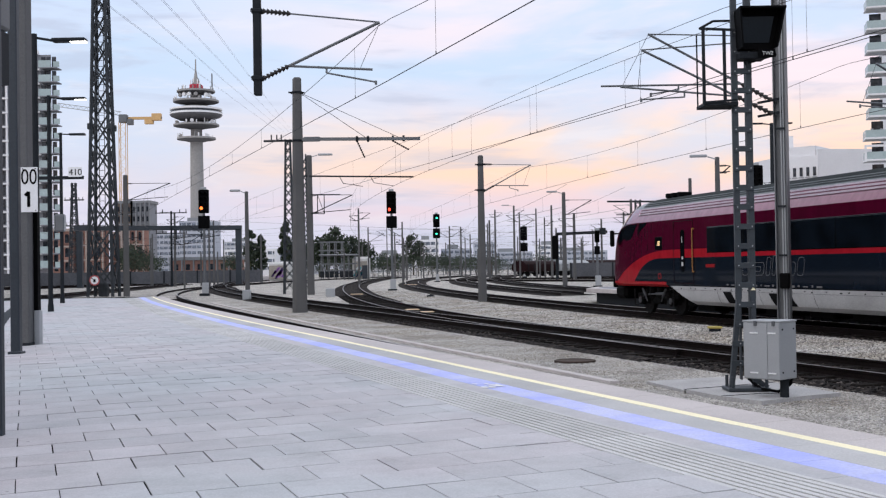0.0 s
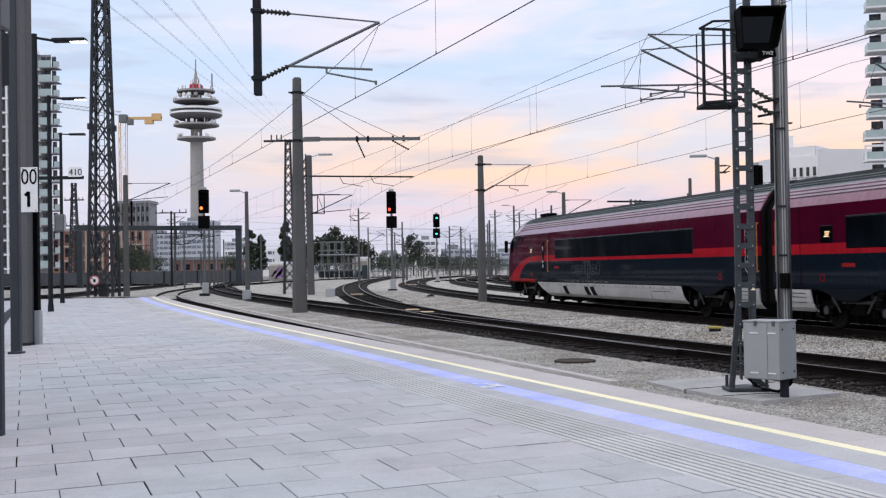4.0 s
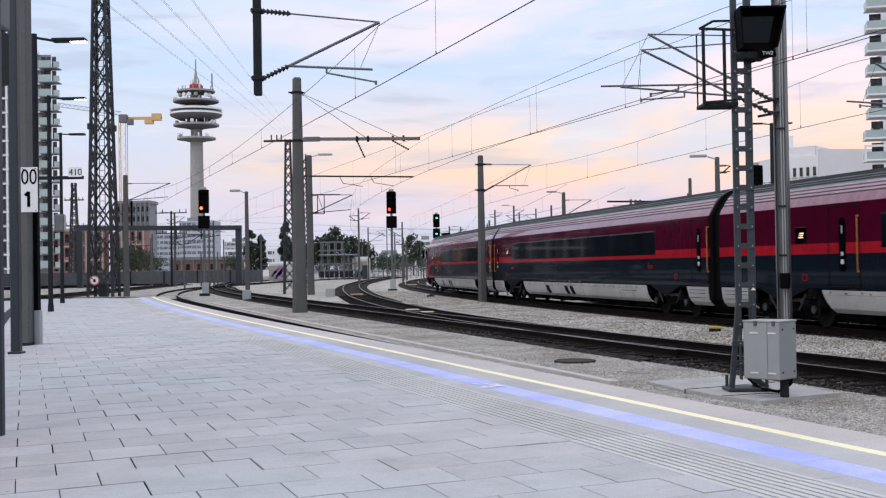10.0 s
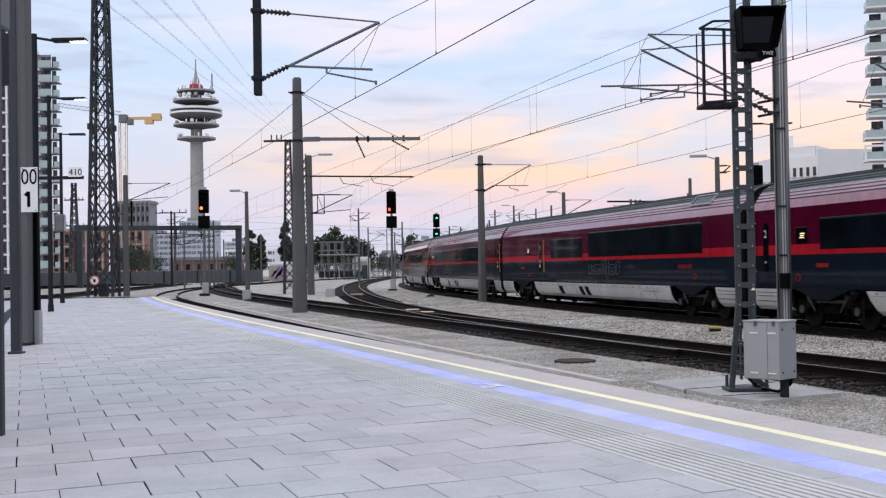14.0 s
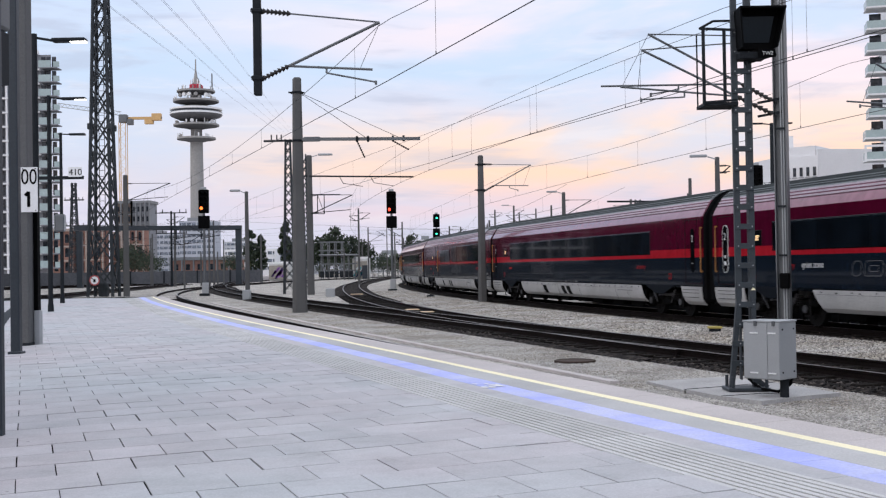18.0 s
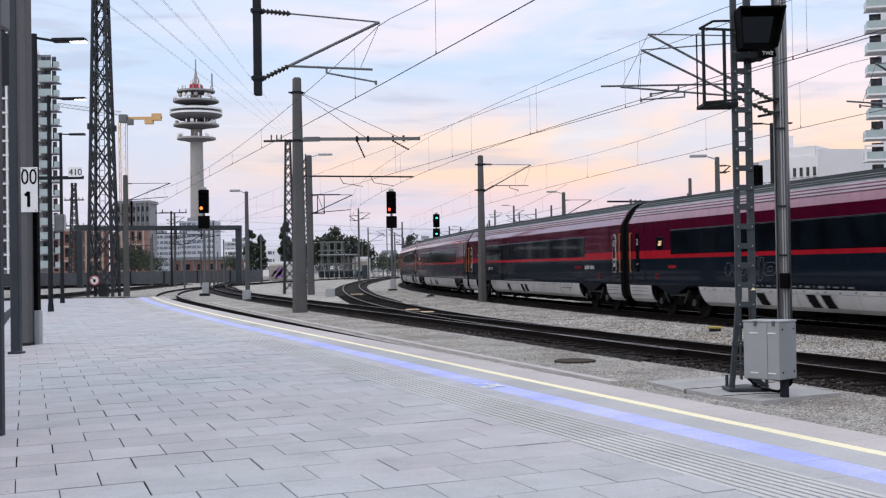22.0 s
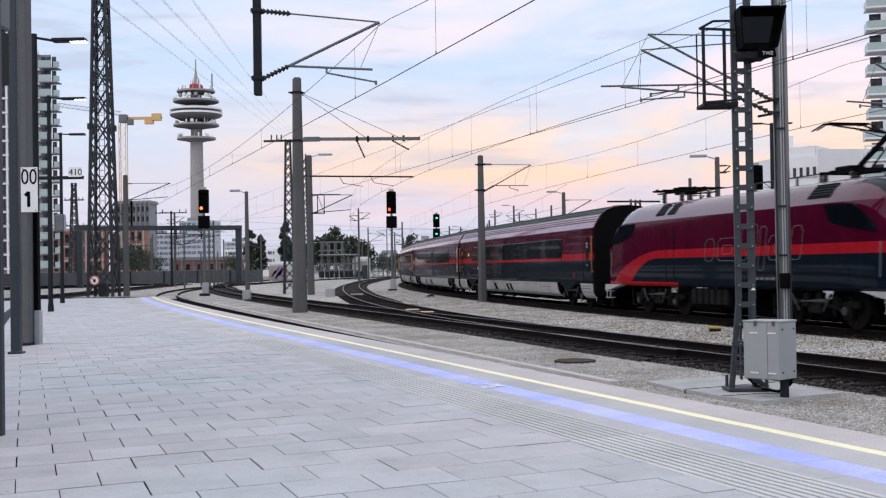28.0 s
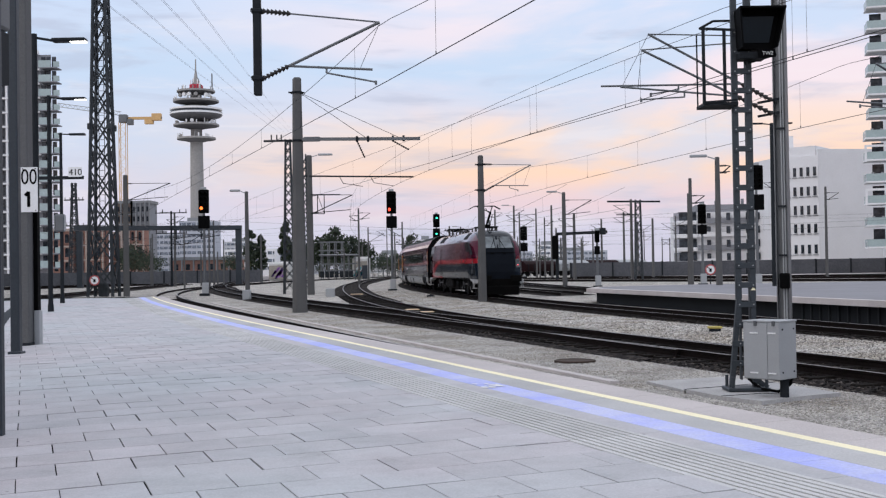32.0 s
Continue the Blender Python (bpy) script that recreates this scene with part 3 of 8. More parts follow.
M_FINESTONES = stone_material("fine_grey_gravel_stones", [(0.0, (0.22, 0.21, 0.195)), (0.5, (0.44, 0.42, 0.395)), (1.0, (0.68, 0.655, 0.62))])
M_STONES = stone_material("grey_gravel_stones", [(0.0, (0.13, 0.12, 0.115)), (0.5, (0.44, 0.42, 0.395)), (1.0, (0.76, 0.73, 0.68))])
M_DARKSTONES = stone_material("rusty_ballast_stones", [(0.0, (0.006, 0.006, 0.006)), (0.6, (0.030, 0.026, 0.025)), (1.0, (0.14, 0.12, 0.11))])
stones("gravel_stones", T2, 13, 62, [(-4.6, GZ), (-1.5, GZ)], 66000, 0.0145, M_FINESTONES, "fine loose grey gravel beside the turnout", 1)
stones("gravel_stones", [p for p in T4], 22, 95, [(-5.2, GZ + 0.012), (-4.6, -0.15), (-2.0, -0.13), (-1.6, GZ + 0.02)], 44000, 0.031, M_STONES, "coarse pale gravel stones between the tracks", 2)
stones("ballast_stones", T2, 13, 60, [(-1.6, GZ), (-1.35, -0.17), (1.5, -0.17), (1.95, GZ)], 16000, 0.034, M_DARKSTONES, "dark oily ballast stones in the turnout", 3)
stones("ballast_stones", T4, 22, 70, [(-1.95, GZ), (-1.5, -0.17), (1.5, -0.17), (1.95, GZ)], 12000, 0.036, M_DARKSTONES, "dark ballast stones of the main track", 4)


# ---------------------------------------------------------------- the train
def s_first(t):
    """Where the joint behind the driving coach stands on the main track, t seconds into the clip."""
    return float(np.interp(t, S_T, S_S))


S_KEYS = [(0, -9.75), (3, 1.18), (8, 23.95), (10, 34.92), (13, 52.94), (17, 80.68), (20, 104.3), (25, 148.34), (27.5, 172.43), (28.3, 180.7), (29, 187.2), (30, 196.9), (31, 207.3), (32, 218.0)]
CO = np.polyfit([k[0] for k in S_KEYS], [k[1] for k in S_KEYS], 6)
S_T = [i * 0.25 for i in range(0, 131)]
S_S = [float(np.polyval(CO, t)) for t in S_T]
S4 = [i * 0.5 - BACK4 for i in range(len(T4))]
X4, Y4 = [p[0] for p in T4], [p[1] for p in T4]


def on_main(s):
    return Vector((float(np.interp(s, S4, X4)), float(np.interp(s, S4, Y4)), 0.0))


def car_pose(s, base):
    a, b = on_main(s - base / 2), on_main(s + base / 2)
    d = b - a
    return Matrix.Translation((a + b) / 2) @ Matrix.Rotation(math.atan2(-d.x, d.y), 4, "Z")


CARS = []
WHEELS = []


def motions():
    for thing, offset, base in CARS:
        walk(thing, [(t, car_pose(s_first(t) + offset, base)) for t in [0.0] + [i + 0.0 for i in range(1, 33)]])
    rolled = [s_first(i / 64) for i in range(2049)]
    for wheel, rest, radius in WHEELS:
        turns, last = [0.0], rolled[0]
        for i in range(1, 2048):
            if rolled[i + 1] - last > 1.42 * radius:
                turns.append(i / 64)
                last = rolled[i]
        turns.append(32.0)
        walk(wheel, [(t, rest @ Matrix.Rotation(-(s_first(t) - s_first(0.0)) / radius, 4, "X")) for t in turns])


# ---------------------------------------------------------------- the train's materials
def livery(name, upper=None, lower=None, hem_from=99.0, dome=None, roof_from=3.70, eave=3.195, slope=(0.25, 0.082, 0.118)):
    """Maroon over a red stripe over anthracite, glossy; towards the driving end the stripe swings down.
    upper, lower: (start, length, drop, power) of the stripe's two edges."""
    def build(nt, bsdf):
        tc = nt.nodes.new("ShaderNodeTexCoord")
        sp = nt.nodes.new("ShaderNodeSeparateXYZ")
        nt.links.new(tc.outputs["Object"], sp.inputs[0])

        def mth(op, a, b=None):
            m = nt.nodes.new("ShaderNodeMath")
            m.operation = op
            for i, v in enumerate((a, b)):
                if v is None:
                    continue
                if isinstance(v, (int, float)):
                    m.inputs[i].default_value = v
                else:
                    nt.links.new(v, m.inputs[i])
            return m.outputs[0]

        def edge_line(curve):
            if not curve:
                return sp.outputs["Z"]
            at, length, drop, power = curve
            q = mth("MAXIMUM", mth("DIVIDE", mth("SUBTRACT", sp.outputs["Y"], at), length), 0.0)
            return mth("ADD", sp.outputs["Z"], mth("MULTIPLY", mth("POWER", q, power), drop))
        hem = mth("MULTIPLY", mth("LESS_THAN", sp.outputs["Z"], 1.13), mth("GREATER_THAN", sp.outputs["Y"], hem_from))
        grey = mth("LESS_THAN", edge_line(lower), 1.925)
        red = mth("LESS_THAN", edge_line(upper), 2.20)
        roof = mth("GREATER_THAN", sp.outputs["Z"], roof_from)
        v = coords(nt, 1.0, False)
        d1 = ramp_node(nt, noise_node(nt, v, 2.2, 6, 0.7), [(0.3, (0.80,) * 3), (0.7, (1.1,) * 3)])
        # rain streaks and dust, long down the side
        streak = ramp_node(nt, noise_node(nt, coords(nt, (3.0, 7.0, 0.5), False), 1.0, 5, 0.65), [(0.35, (0.86,) * 3), (0.65, (1.06,) * 3)])
        col = mix_node(nt, red, (0.066, 0.0016, 0.0155), (0.36, 0.012, 0.022))
        col = mix_node(nt, grey, col, (0.0058, 0.0105, 0.0185))
        col = mix_node(nt, hem, col, (0.37, 0.013, 0.018))
        # shoulder above the eave is coloured paler and pinker to imitate reflected sky
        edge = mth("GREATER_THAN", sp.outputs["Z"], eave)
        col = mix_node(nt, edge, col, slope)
        col = mix_node(nt, roof, col, (0.15, 0.165, 0.17))
        if dome:
            front = mth("GREATER_THAN", mth("ADD", mth("ABSOLUTE", sp.outputs["Y"]), mth("MULTIPLY", sp.outputs["Z"], 0.9)), dome)
            inner = mth("LESS_THAN", mth("ABSOLUTE", sp.outputs["X"]), 1.02)
            dark_lacquer = mth("MULTIPLY", front, inner)
            col = mix_node(nt, dark_lacquer, col, (0.012, 0.015, 0.019))
            edge = mth("MULTIPLY", edge, mth("SUBTRACT", 1.0, dark_lacquer))
        col = mix_node(nt, 1.0, col, d1, "MULTIPLY")
        col = mix_node(nt, 1.0, col, streak, "MULTIPLY")
        nt.links.new(col, bsdf.inputs["Base Color"])
        g = nt.nodes.new("ShaderNodeMapRange")
        g.inputs["To Min"].default_value, g.inputs["To Max"].default_value = 0.08, 0.55
        nt.links.new(mth("MAXIMUM", mth("MULTIPLY", roof, 0.9), mth("MULTIPLY", noise_node(nt, v, 5.0, 5, 0.6), 0.26)), g.inputs["Value"])
        nt.links.new(g.outputs[0], bsdf.inputs["Roughness"])
        # specular raised on that shoulder band alone, so it mirrors more sky
        sl = nt.nodes.new("ShaderNodeMapRange")
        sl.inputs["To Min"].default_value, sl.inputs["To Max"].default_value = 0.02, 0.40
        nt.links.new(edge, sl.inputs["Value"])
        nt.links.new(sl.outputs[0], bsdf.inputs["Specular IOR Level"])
        bsdf.inputs["Coat Weight"].default_value, bsdf.inputs["Coat Roughness"].default_value = 0.36, 0.05
    return material(name, build)


def glass_dark(name, tint=(0.0022, 0.0036, 0.0058), rough=0.05, spec=0.045):
    def build(nt, bsdf):
        v = coords(nt, 1.0, False)
        c = ramp_node(nt, noise_node(nt, v, 1.3, 3, 0.5), [(0.35, tuple(t * 0.6 for t in tint)), (0.65, tuple(t * 2.2 for t in tint))])
        nt.links.new(c, bsdf.inputs["Base Color"])
        bsdf.inputs["Roughness"].default_value = rough
        bsdf.inputs["Specular IOR Level"].default_value = spec
        bsdf.inputs["Coat Weight"].default_value, bsdf.inputs["Coat Roughness"].default_value = 0.24, 0.03
    return material(name, build)


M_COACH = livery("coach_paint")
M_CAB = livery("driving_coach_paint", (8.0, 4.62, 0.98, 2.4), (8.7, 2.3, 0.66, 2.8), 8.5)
M_LOCO = livery("locomotive_paint", (3.6, 4.2, 0.86, 2.0), (4.0, 2.15, 0.62, 2.2), 2.6, 10.35, 3.80, 3.22, (0.085, 0.010, 0.022))
M_GLASS = glass_dark("tinted_train_glass")
# grey tint imitates the sky mirrored in the rear windscreen
M_SCREEN = glass_dark("windscreen_glass", (0.085, 0.095, 0.10), 0.12, 0.3)
M_SKIRT = worn("dirty_white_skirt_paint", (0.42, 0.415, 0.41), 0.5, 0, 0.2, 25, 1.1, 0.05)
M_BOGIE = worn("sooty_black_iron", (0.0035, 0.0032, 0.003), 0.7, 0.0, 0.5, 20, 2, 0.3)
M_BOGIE2 = worn("dusty_brown_iron", (0.017, 0.016, 0.016), 0.7, 0.1, 0.4, 20, 2, 0.3)
M_DAMPER = worn("greasy_grey_steel", (0.085, 0.085, 0.09), 0.5, 0.4, 0.4, 20, 2, 0.1)
M_RUBBER = worn("black_rubber_bellows", (0.004, 0.004, 0.0045), 0.75, 0, 0.2, 20, 2, 0.1)
# the shoulder ribs' pale colour includes their sky highlight
M_ROOFRIB = worn("pale_roof_rib", (0.66, 0.56, 0.62), 0.5, 0.2, 0.15, 20, 1.5, 0.05)
M_ROOFDARK = worn("dark_roof_rib", (0.085, 0.095, 0.098), 0.6)
# darker colour stands in for the shade between the pale ribs
M_RIBSHADE = worn("shaded_roof_groove_paint", (0.16, 0.075, 0.10), 0.5)
M_DOORGLASS = glass_dark("black_door_glass", (0.0016, 0.0018, 0.0024), 0.05, 0.04)
M_SEAM = worn("dark_maroon_seam_rubber", (0.016, 0.004, 0.006), 0.6)
M_MARK = worn("pale_wordmark_paint", (0.155, 0.15, 0.15), 0.6, 0, 0.1, 20, 2, 0)
M_MARKWHITE = worn("white_lettering", (0.62, 0.62, 0.62), 0.6, 0, 0.05, 20, 2, 0)
M_MARKRED = worn("red_lettering", (0.27, 0.012, 0.014), 0.6, 0, 0.05, 20, 2, 0)
M_HANDBAR = worn("orange_yellow_door_bar", (0.38, 0.17, 0.04), 0.45, 0, 0.08, 20, 2, 0)
M_CORNER = worn("faded_red_panel", (0.17, 0.012, 0.02), 0.5)
M_NOSEGREY = worn("anthracite_nose_paint", (0.006, 0.008, 0.012), 0.6, 0, 0.2, 20, 1.5, 0.02)

BODY = [(1.30, 0.96), (1.40, 1.04), (1.412, 1.5), (1.412, 1.92), (1.411, 2.2), (1.408, 2.8), (1.392, 3.19), (1.335, 3.31), (1.235, 3.465), (1.12, 3.645), (1.0, 3.79), (0.82, 3.91), (0.56, 3.995), (0.28, 4.04), (0.0, 4.055)]


def full(half):
    """Both sides of a half profile, from the left foot over the roof to the right foot."""
    return [(-x, z) for x, z in half] + [(x, z) for x, z in half[-2::-1]]


def loft(sections, caps=True):
    """sections: (y, profile) with equal counts; y may be a list, one value for each point."""
    bm = new_bm()
    rows = []
    for y, prof in sections:
        ys = y if isinstance(y, (list, tuple)) else [y] * len(prof)
        rows.append([bm.verts.new((x, yy, z)) for yy, (x, z) in zip(ys, prof)])
    for a, b in zip(rows, rows[1:]):
        for i in range(len(a) - 1):
            bm.faces.new((a[i], a[i + 1], b[i + 1], b[i]))
        bm.faces.new((a[-1], a[0], b[0], b[-1]))
    if caps:
        bm.faces.new(rows[0][::-1])
        bm.faces.new(rows[-1])
    bmesh.ops.recalc_face_normals(bm, faces=bm.faces[:])
    for f in bm.faces:
        f.smooth = len(f.verts) == 4
    for ed in bm.edges:
        if len(ed.link_faces) == 2 and ed.calc_face_angle(0) > radians(22):
            ed.smooth = False
    return bm


def side_panel(y0, y1, z0, z1, x, th=0.02, bev=0.02, tilt=0.0):
    bm = new_bm()
    box(bm, (x, (y0 + y1) / 2, (z0 + z1) / 2), (th, abs(y1 - y0), z1 - z0), bevel=min(bev, th * 0.45))
    return bm


def letters(text, size, y, z, x, mat, parent, label, name="lettering", depth=0.0015):
    """Writing on the coach's left side, read from outside."""
    cu = bpy.data.curves.new(name, "FONT")
    cu.body, cu.size, cu.extrude = text, size, depth
    ob = bpy.data.objects.new(name, cu)
    scene.collection.objects.link(ob)
    me = bpy.data.meshes.new_from_object(ob.evaluated_get(bpy.context.evaluated_depsgraph_get()))
    bpy.data.objects.remove(ob)
    bpy.data.curves.remove(cu)
    me.materials.clear()
    me.materials.append(mat)
    o = new(name, me)
    o.parent = parent
    o["label"] = label
    o.matrix_basis = Matrix.Translation((x, y, z)) @ Matrix.Rotation(radians(-90), 4, "Z") @ Matrix.Rotation(radians(90), 4, "X")
    return o


def outline(bm, y0, y1, z0, z1, x, w, base=0.0, slant=0.2):
    """The outline of a slanted bar with clipped corners on the side."""
    c = min(abs(y0 - y1), abs(z1 - z0)) * 0.22
    pts = [(y0 - c, z0), (y1 + c, z0), (y1, z0 + c), (y1, z1 - c), (y1 + c, z1), (y0 - c, z1), (y0, z1 - c), (y0, z0 + c)]
    pts = [Vector((x, y - (z - base) * slant, z)) for y, z in pts]
    for p, q in zip(pts, pts[1:] + pts[:1]):
        box(bm, (0, 0, 0), (0.004, (q - p).length + w * 0.5, w), Matrix.Translation((p + q) / 2) @ Matrix.Rotation(math.atan2(q.z - p.z, q.y - p.y), 4, "X"))


def wordmark(parent, y0, y1, z0, z1, x, w):
    """The operator's mark, as plain slanted outlined bars."""
    n = (y0 - y1)
    h = z1 - z0
    spans = [(0.0, 0.11, 0.0, 0.66), (0.15, 0.37, 0.0, 0.66), (0.41, 0.475, 0.0, 0.92), (0.51, 0.57, 0.0, 1.0), (0.60, 0.66, -0.28, 0.92), (0.69, 0.87, 0.0, 0.66), (0.90, 1.0, 0.0, 0.88)]
    for a, b, lo, hi in spans:
        bm = new_bm()
        outline(bm, y0 - n * a, y0 - n * b, z0 + h * lo, z0 + h * hi, x, w, z0)
        if a in (0.15, 0.69):
            outline(bm, y0 - n * (a + 0.055), y0 - n * (b - 0.055), z0 + h * 0.2, z0 + h * 0.45, x, w, z0)
        part("outlined_mark", bm, M_MARK, parent, "thin pale outlined bar")


def bogie(parent, y, base=2.5, wheel_r=0.46, mat=M_BOGIE):
    bm = new_bm()
    for sx in (-1, 1):
        box(bm, (sx * 1.02, y, 0.62), (0.16, base + 0.9, 0.2), bevel=0.04)
        box(bm, (sx * 1.04, y, 0.5), (0.18, 0.7, 0.3), bevel=0.05)
        for k in (-0.3, 0.3):
            rod(bm, (sx * 1.1, y + k, 0.55), (sx * 1.1, y + k, 0.92), 0.13, n=10)
        for k in (-1, 1):
            box(bm, (sx * 1.08, y + k * base / 2, 0.46), (0.2, 0.36, 0.3), bevel=0.05)
            bar(bm, (sx * 1.16, y + k * 0.35, 0.75), (sx * 1.16, y + k * (base / 2 + 0.1), 0.42), 0.06)
            rod(bm, (sx * 1.12, y + k * (base / 2 - 0.55), 0.35), (sx * 1.12, y + k * (base / 2 - 0.5), 0.95), 0.045, n=8)
    box(bm, (0, y, 0.6), (2.0, 0.5, 0.22), bevel=0.03)
    b = part("bogie", bm, mat, parent, "sooty black bogie")
    for sx in (-1, 1):
        dm = new_bm()
        rod(dm, (sx * 1.2, y - 0.75, 0.72), (sx * 1.2, y - 0.1, 0.7), 0.05, n=8)
        rod(dm, (sx * 1.2, y - 0.1, 0.7), (sx * 1.2, y + 0.5, 0.68), 0.028, n=8)
        part("yaw_damper", dm, M_DAMPER, b, "grey steel damper")
        for k in (-1, 1):
            dm = new_bm()
            rod(dm, (sx * 1.22, y + k * 0.95, 0.88), (sx * 1.22, y + k * 0.72, 0.62), 0.04, n=8)
            rod(dm, (sx * 1.22, y + k * 0.72, 0.62), (sx * 1.22, y + k * 0.58, 0.44), 0.022, n=8)
            part("vertical_damper", dm, M_DAMPER, b, "grey steel damper")
            dm = new_bm()
            bar(dm, (sx * 1.24, y + k * (base / 2 + 0.35), 0.30), (sx * 1.24, y + k * (base / 2 + 0.35), 0.86), 0.035)
            bar(dm, (sx * 1.24, y + k * (base / 2 + 0.35), 0.32), (sx * 1.24, y + k * (base / 2 + 0.05), 0.28), 0.03)
            part("sand_pipe", dm, M_BOGIE2, b)
        for k in (-1, 1):
            dm = new_bm()
            rod(dm, (sx * 1.16, y + k * base / 2, 0.47), (sx * 1.21, y + k * base / 2, 0.47), 0.11, n=12)
            part("axle_cap", dm, M_DAMPER, b)
            dm = new_bm()
            for q in range(5):
                rod(dm, (sx * 1.14, y + k * (base / 2 - 0.32), 0.56 + 0.06 * q), (sx * 1.14, y + k * (base / 2 - 0.32), 0.59 + 0.06 * q), 0.1, n=10)
            part("coil_spring", dm, M_BOGIE2, b)
    for k in (-1, 1):
        for sx in (-1, 1):
            wm = new_bm()
            rod(wm, (-0.07, 0, 0), (0.07, 0, 0), wheel_r, n=28)
            rod(wm, (sx * 0.05, 0, 0), (sx * 0.16, 0, 0), 0.16, 0.12, n=14)
            for a in range(6):
                ca, sa = math.cos(a * 1.0472), math.sin(a * 1.0472)
                rod(wm, (sx * 0.06, 0.27 * ca, 0.27 * sa), (sx * 0.09, 0.27 * ca, 0.27 * sa), 0.035, n=8)
            wo = part("wheel", wm, M_BOGIE2, b)
            rest = Matrix.Translation((sx * 0.78, y + k * base / 2, wheel_r))
            wo.matrix_basis = rest
            WHEELS.append((wo, rest, wheel_r))
    return b


def skirt_half():
    return [(1.418, 1.0), (1.414, 0.87), (1.39, 0.69), (1.33, 0.53), (1.22, 0.42)]


def skirt(parent, y0, y1, rake0=0.0, rake1=0.0):
    """A white apron under the floor on the left and on the right, with raked ends."""
    for sx in (-1, 1):
        h = skirt_half()
        outer = [(sx * x, z) for x, z in h]
        inner = [(sx * (x - 0.03), z) for x, z in h[::-1]]
        prof = outer + inner

        def ys(y, rake):
            return [y + rake * (1.13 - z) / 0.75 for _, z in prof]
        p = part("skirt", loft([(ys(y0, rake0), prof), (ys(y1, rake1), prof)]), M_SKIRT, parent, "dirty white lower apron")
        if sx > 0:
            continue
        top, end = max(y0, y1), min(y0, y1)
        if abs(y1 - y0) > 6:
            for i in range(int((top - end) / 0.56)):
                lb = new_bm()
                box(lb, (-1.4195, top - 0.5 - i * 0.56 - 0.11 * (i % 3), 0.945 - 0.02 * (i % 2)), (0.008, 0.05 + 0.04 * (i % 4 == 1), 0.034))
                part("latch", lb, M_RUBBER, p)
            for y in (end + 1.35, end + 2.6, (top + end) / 2 - 0.9, (top + end) / 2 + 1.9, top - 3.6):
                lb = new_bm()
                bar(lb, (-1.419, y, 0.98), (-1.387, y - 0.10, 0.66), 0.012, 0.006)
                bar(lb, (-1.387, y - 0.10, 0.66), (-1.325, y - 0.14, 0.51), 0.012, 0.006)
                part("seam", lb, M_RUBBER, p)
            lb = new_bm()
            bar(lb, (-1.4205, top - 0.25, 0.885), (-1.4205, end + 0.25, 0.885), 0.006, 0.006)
            part("seam", lb, M_DAMPER, p)
            lb = new_bm()
            for k in range(9):
                box(lb, (-1.417, end + 0.9 + 0.17 * k, 0.80), (0.012, 0.10, 0.022))
            part("vent_slot", lb, M_DAMPER, p, "row of thin slots")
        else:
            for zz in (0.90, 0.80, 0.66):
                lb = new_bm()
                bar(lb, (-1.42 + 0.08 * (0.9 - zz), top - 0.2, zz), (-1.42 + 0.08 * (0.9 - zz), end + 0.2, zz), 0.008, 0.014)
                part("seam", lb, M_RUBBER, p)
    return None


def door(parent, yc, width, digit, bar_at, ring=False):
    """A plug door on the left side: leaf outline, dark rounded pane with a digit, coloured grab bar."""
    x = -1.412
    bm = new_bm()
    y0, y1 = yc - width / 2, yc + width / 2
    for a, b, c, d in ((y0, y0 + 0.02, 1.10, 3.12), (y1 - 0.02, y1, 1.10, 3.12), (y0, y1, 3.11, 3.13), (y0, y1, 1.09, 1.11)):
        box(bm, (x - 0.002, (a + b) / 2, (c + d) / 2), (0.012, b - a, d - c))
    dr = part("door", bm, M_SEAM, parent, "plug door outline")

    def pill(w, h, th, out):
        b = new_bm()
        r = w / 2
        pts = [(r * math.cos(a), h / 2 - r + r * math.sin(a)) for a in [i * math.pi / 8 for i in range(9)]]
        pts += [(r * math.cos(a), -h / 2 + r + r * math.sin(a)) for a in [math.pi + i * math.pi / 8 for i in range(9)]]
        f = b.faces.new([b.verts.new((out, yc + 0.05 + u, 2.15 + v)) for u, v in pts])
        r2 = bmesh.ops.extrude_face_region(b, geom=[f])
        bmesh.ops.translate(b, verts=[g for g in r2["geom"] if isinstance(g, bmesh.types.BMVert)], vec=(th, 0, 0))
        bmesh.ops.recalc_face_normals(b, faces=b.faces[:])
        return b
    if ring:
        part("pane_ring", pill(0.34, 1.43, 0.02, x - 0.010), M_MARKWHITE, dr, "white ring round the pane")
    part("door_window", pill(0.29, 1.38, 0.03, x - 0.014), M_DOORGLASS, dr, "tall dark door pane")
    letters(digit, 0.30, yc + 0.13, 2.42, x - 0.017, M_MARKWHITE, dr, "white class digit", "digit")
    for zz, ww in (((1.72, 0.12), (1.92, 0.09)) if ring or digit == "1" else ((1.74, 0.05),)):
        mk = new_bm()
        box(mk, (x - 0.016, yc + 0.05, zz), (0.004, ww, ww), bevel=0.001)
        part("pictogram", mk, M_MARKWHITE, dr)
    h = new_bm()
    rod(h, (x - 0.05, bar_at, 1.46), (x - 0.05, bar_at, 2.86), 0.016, n=10)
    for z in (1.48, 2.84):
        rod(h, (x + 0.01, bar_at, z), (x - 0.05, bar_at, z), 0.025, n=8)
    part("grab_bar", h, M_HANDBAR, dr, "orange-yellow grab bar")


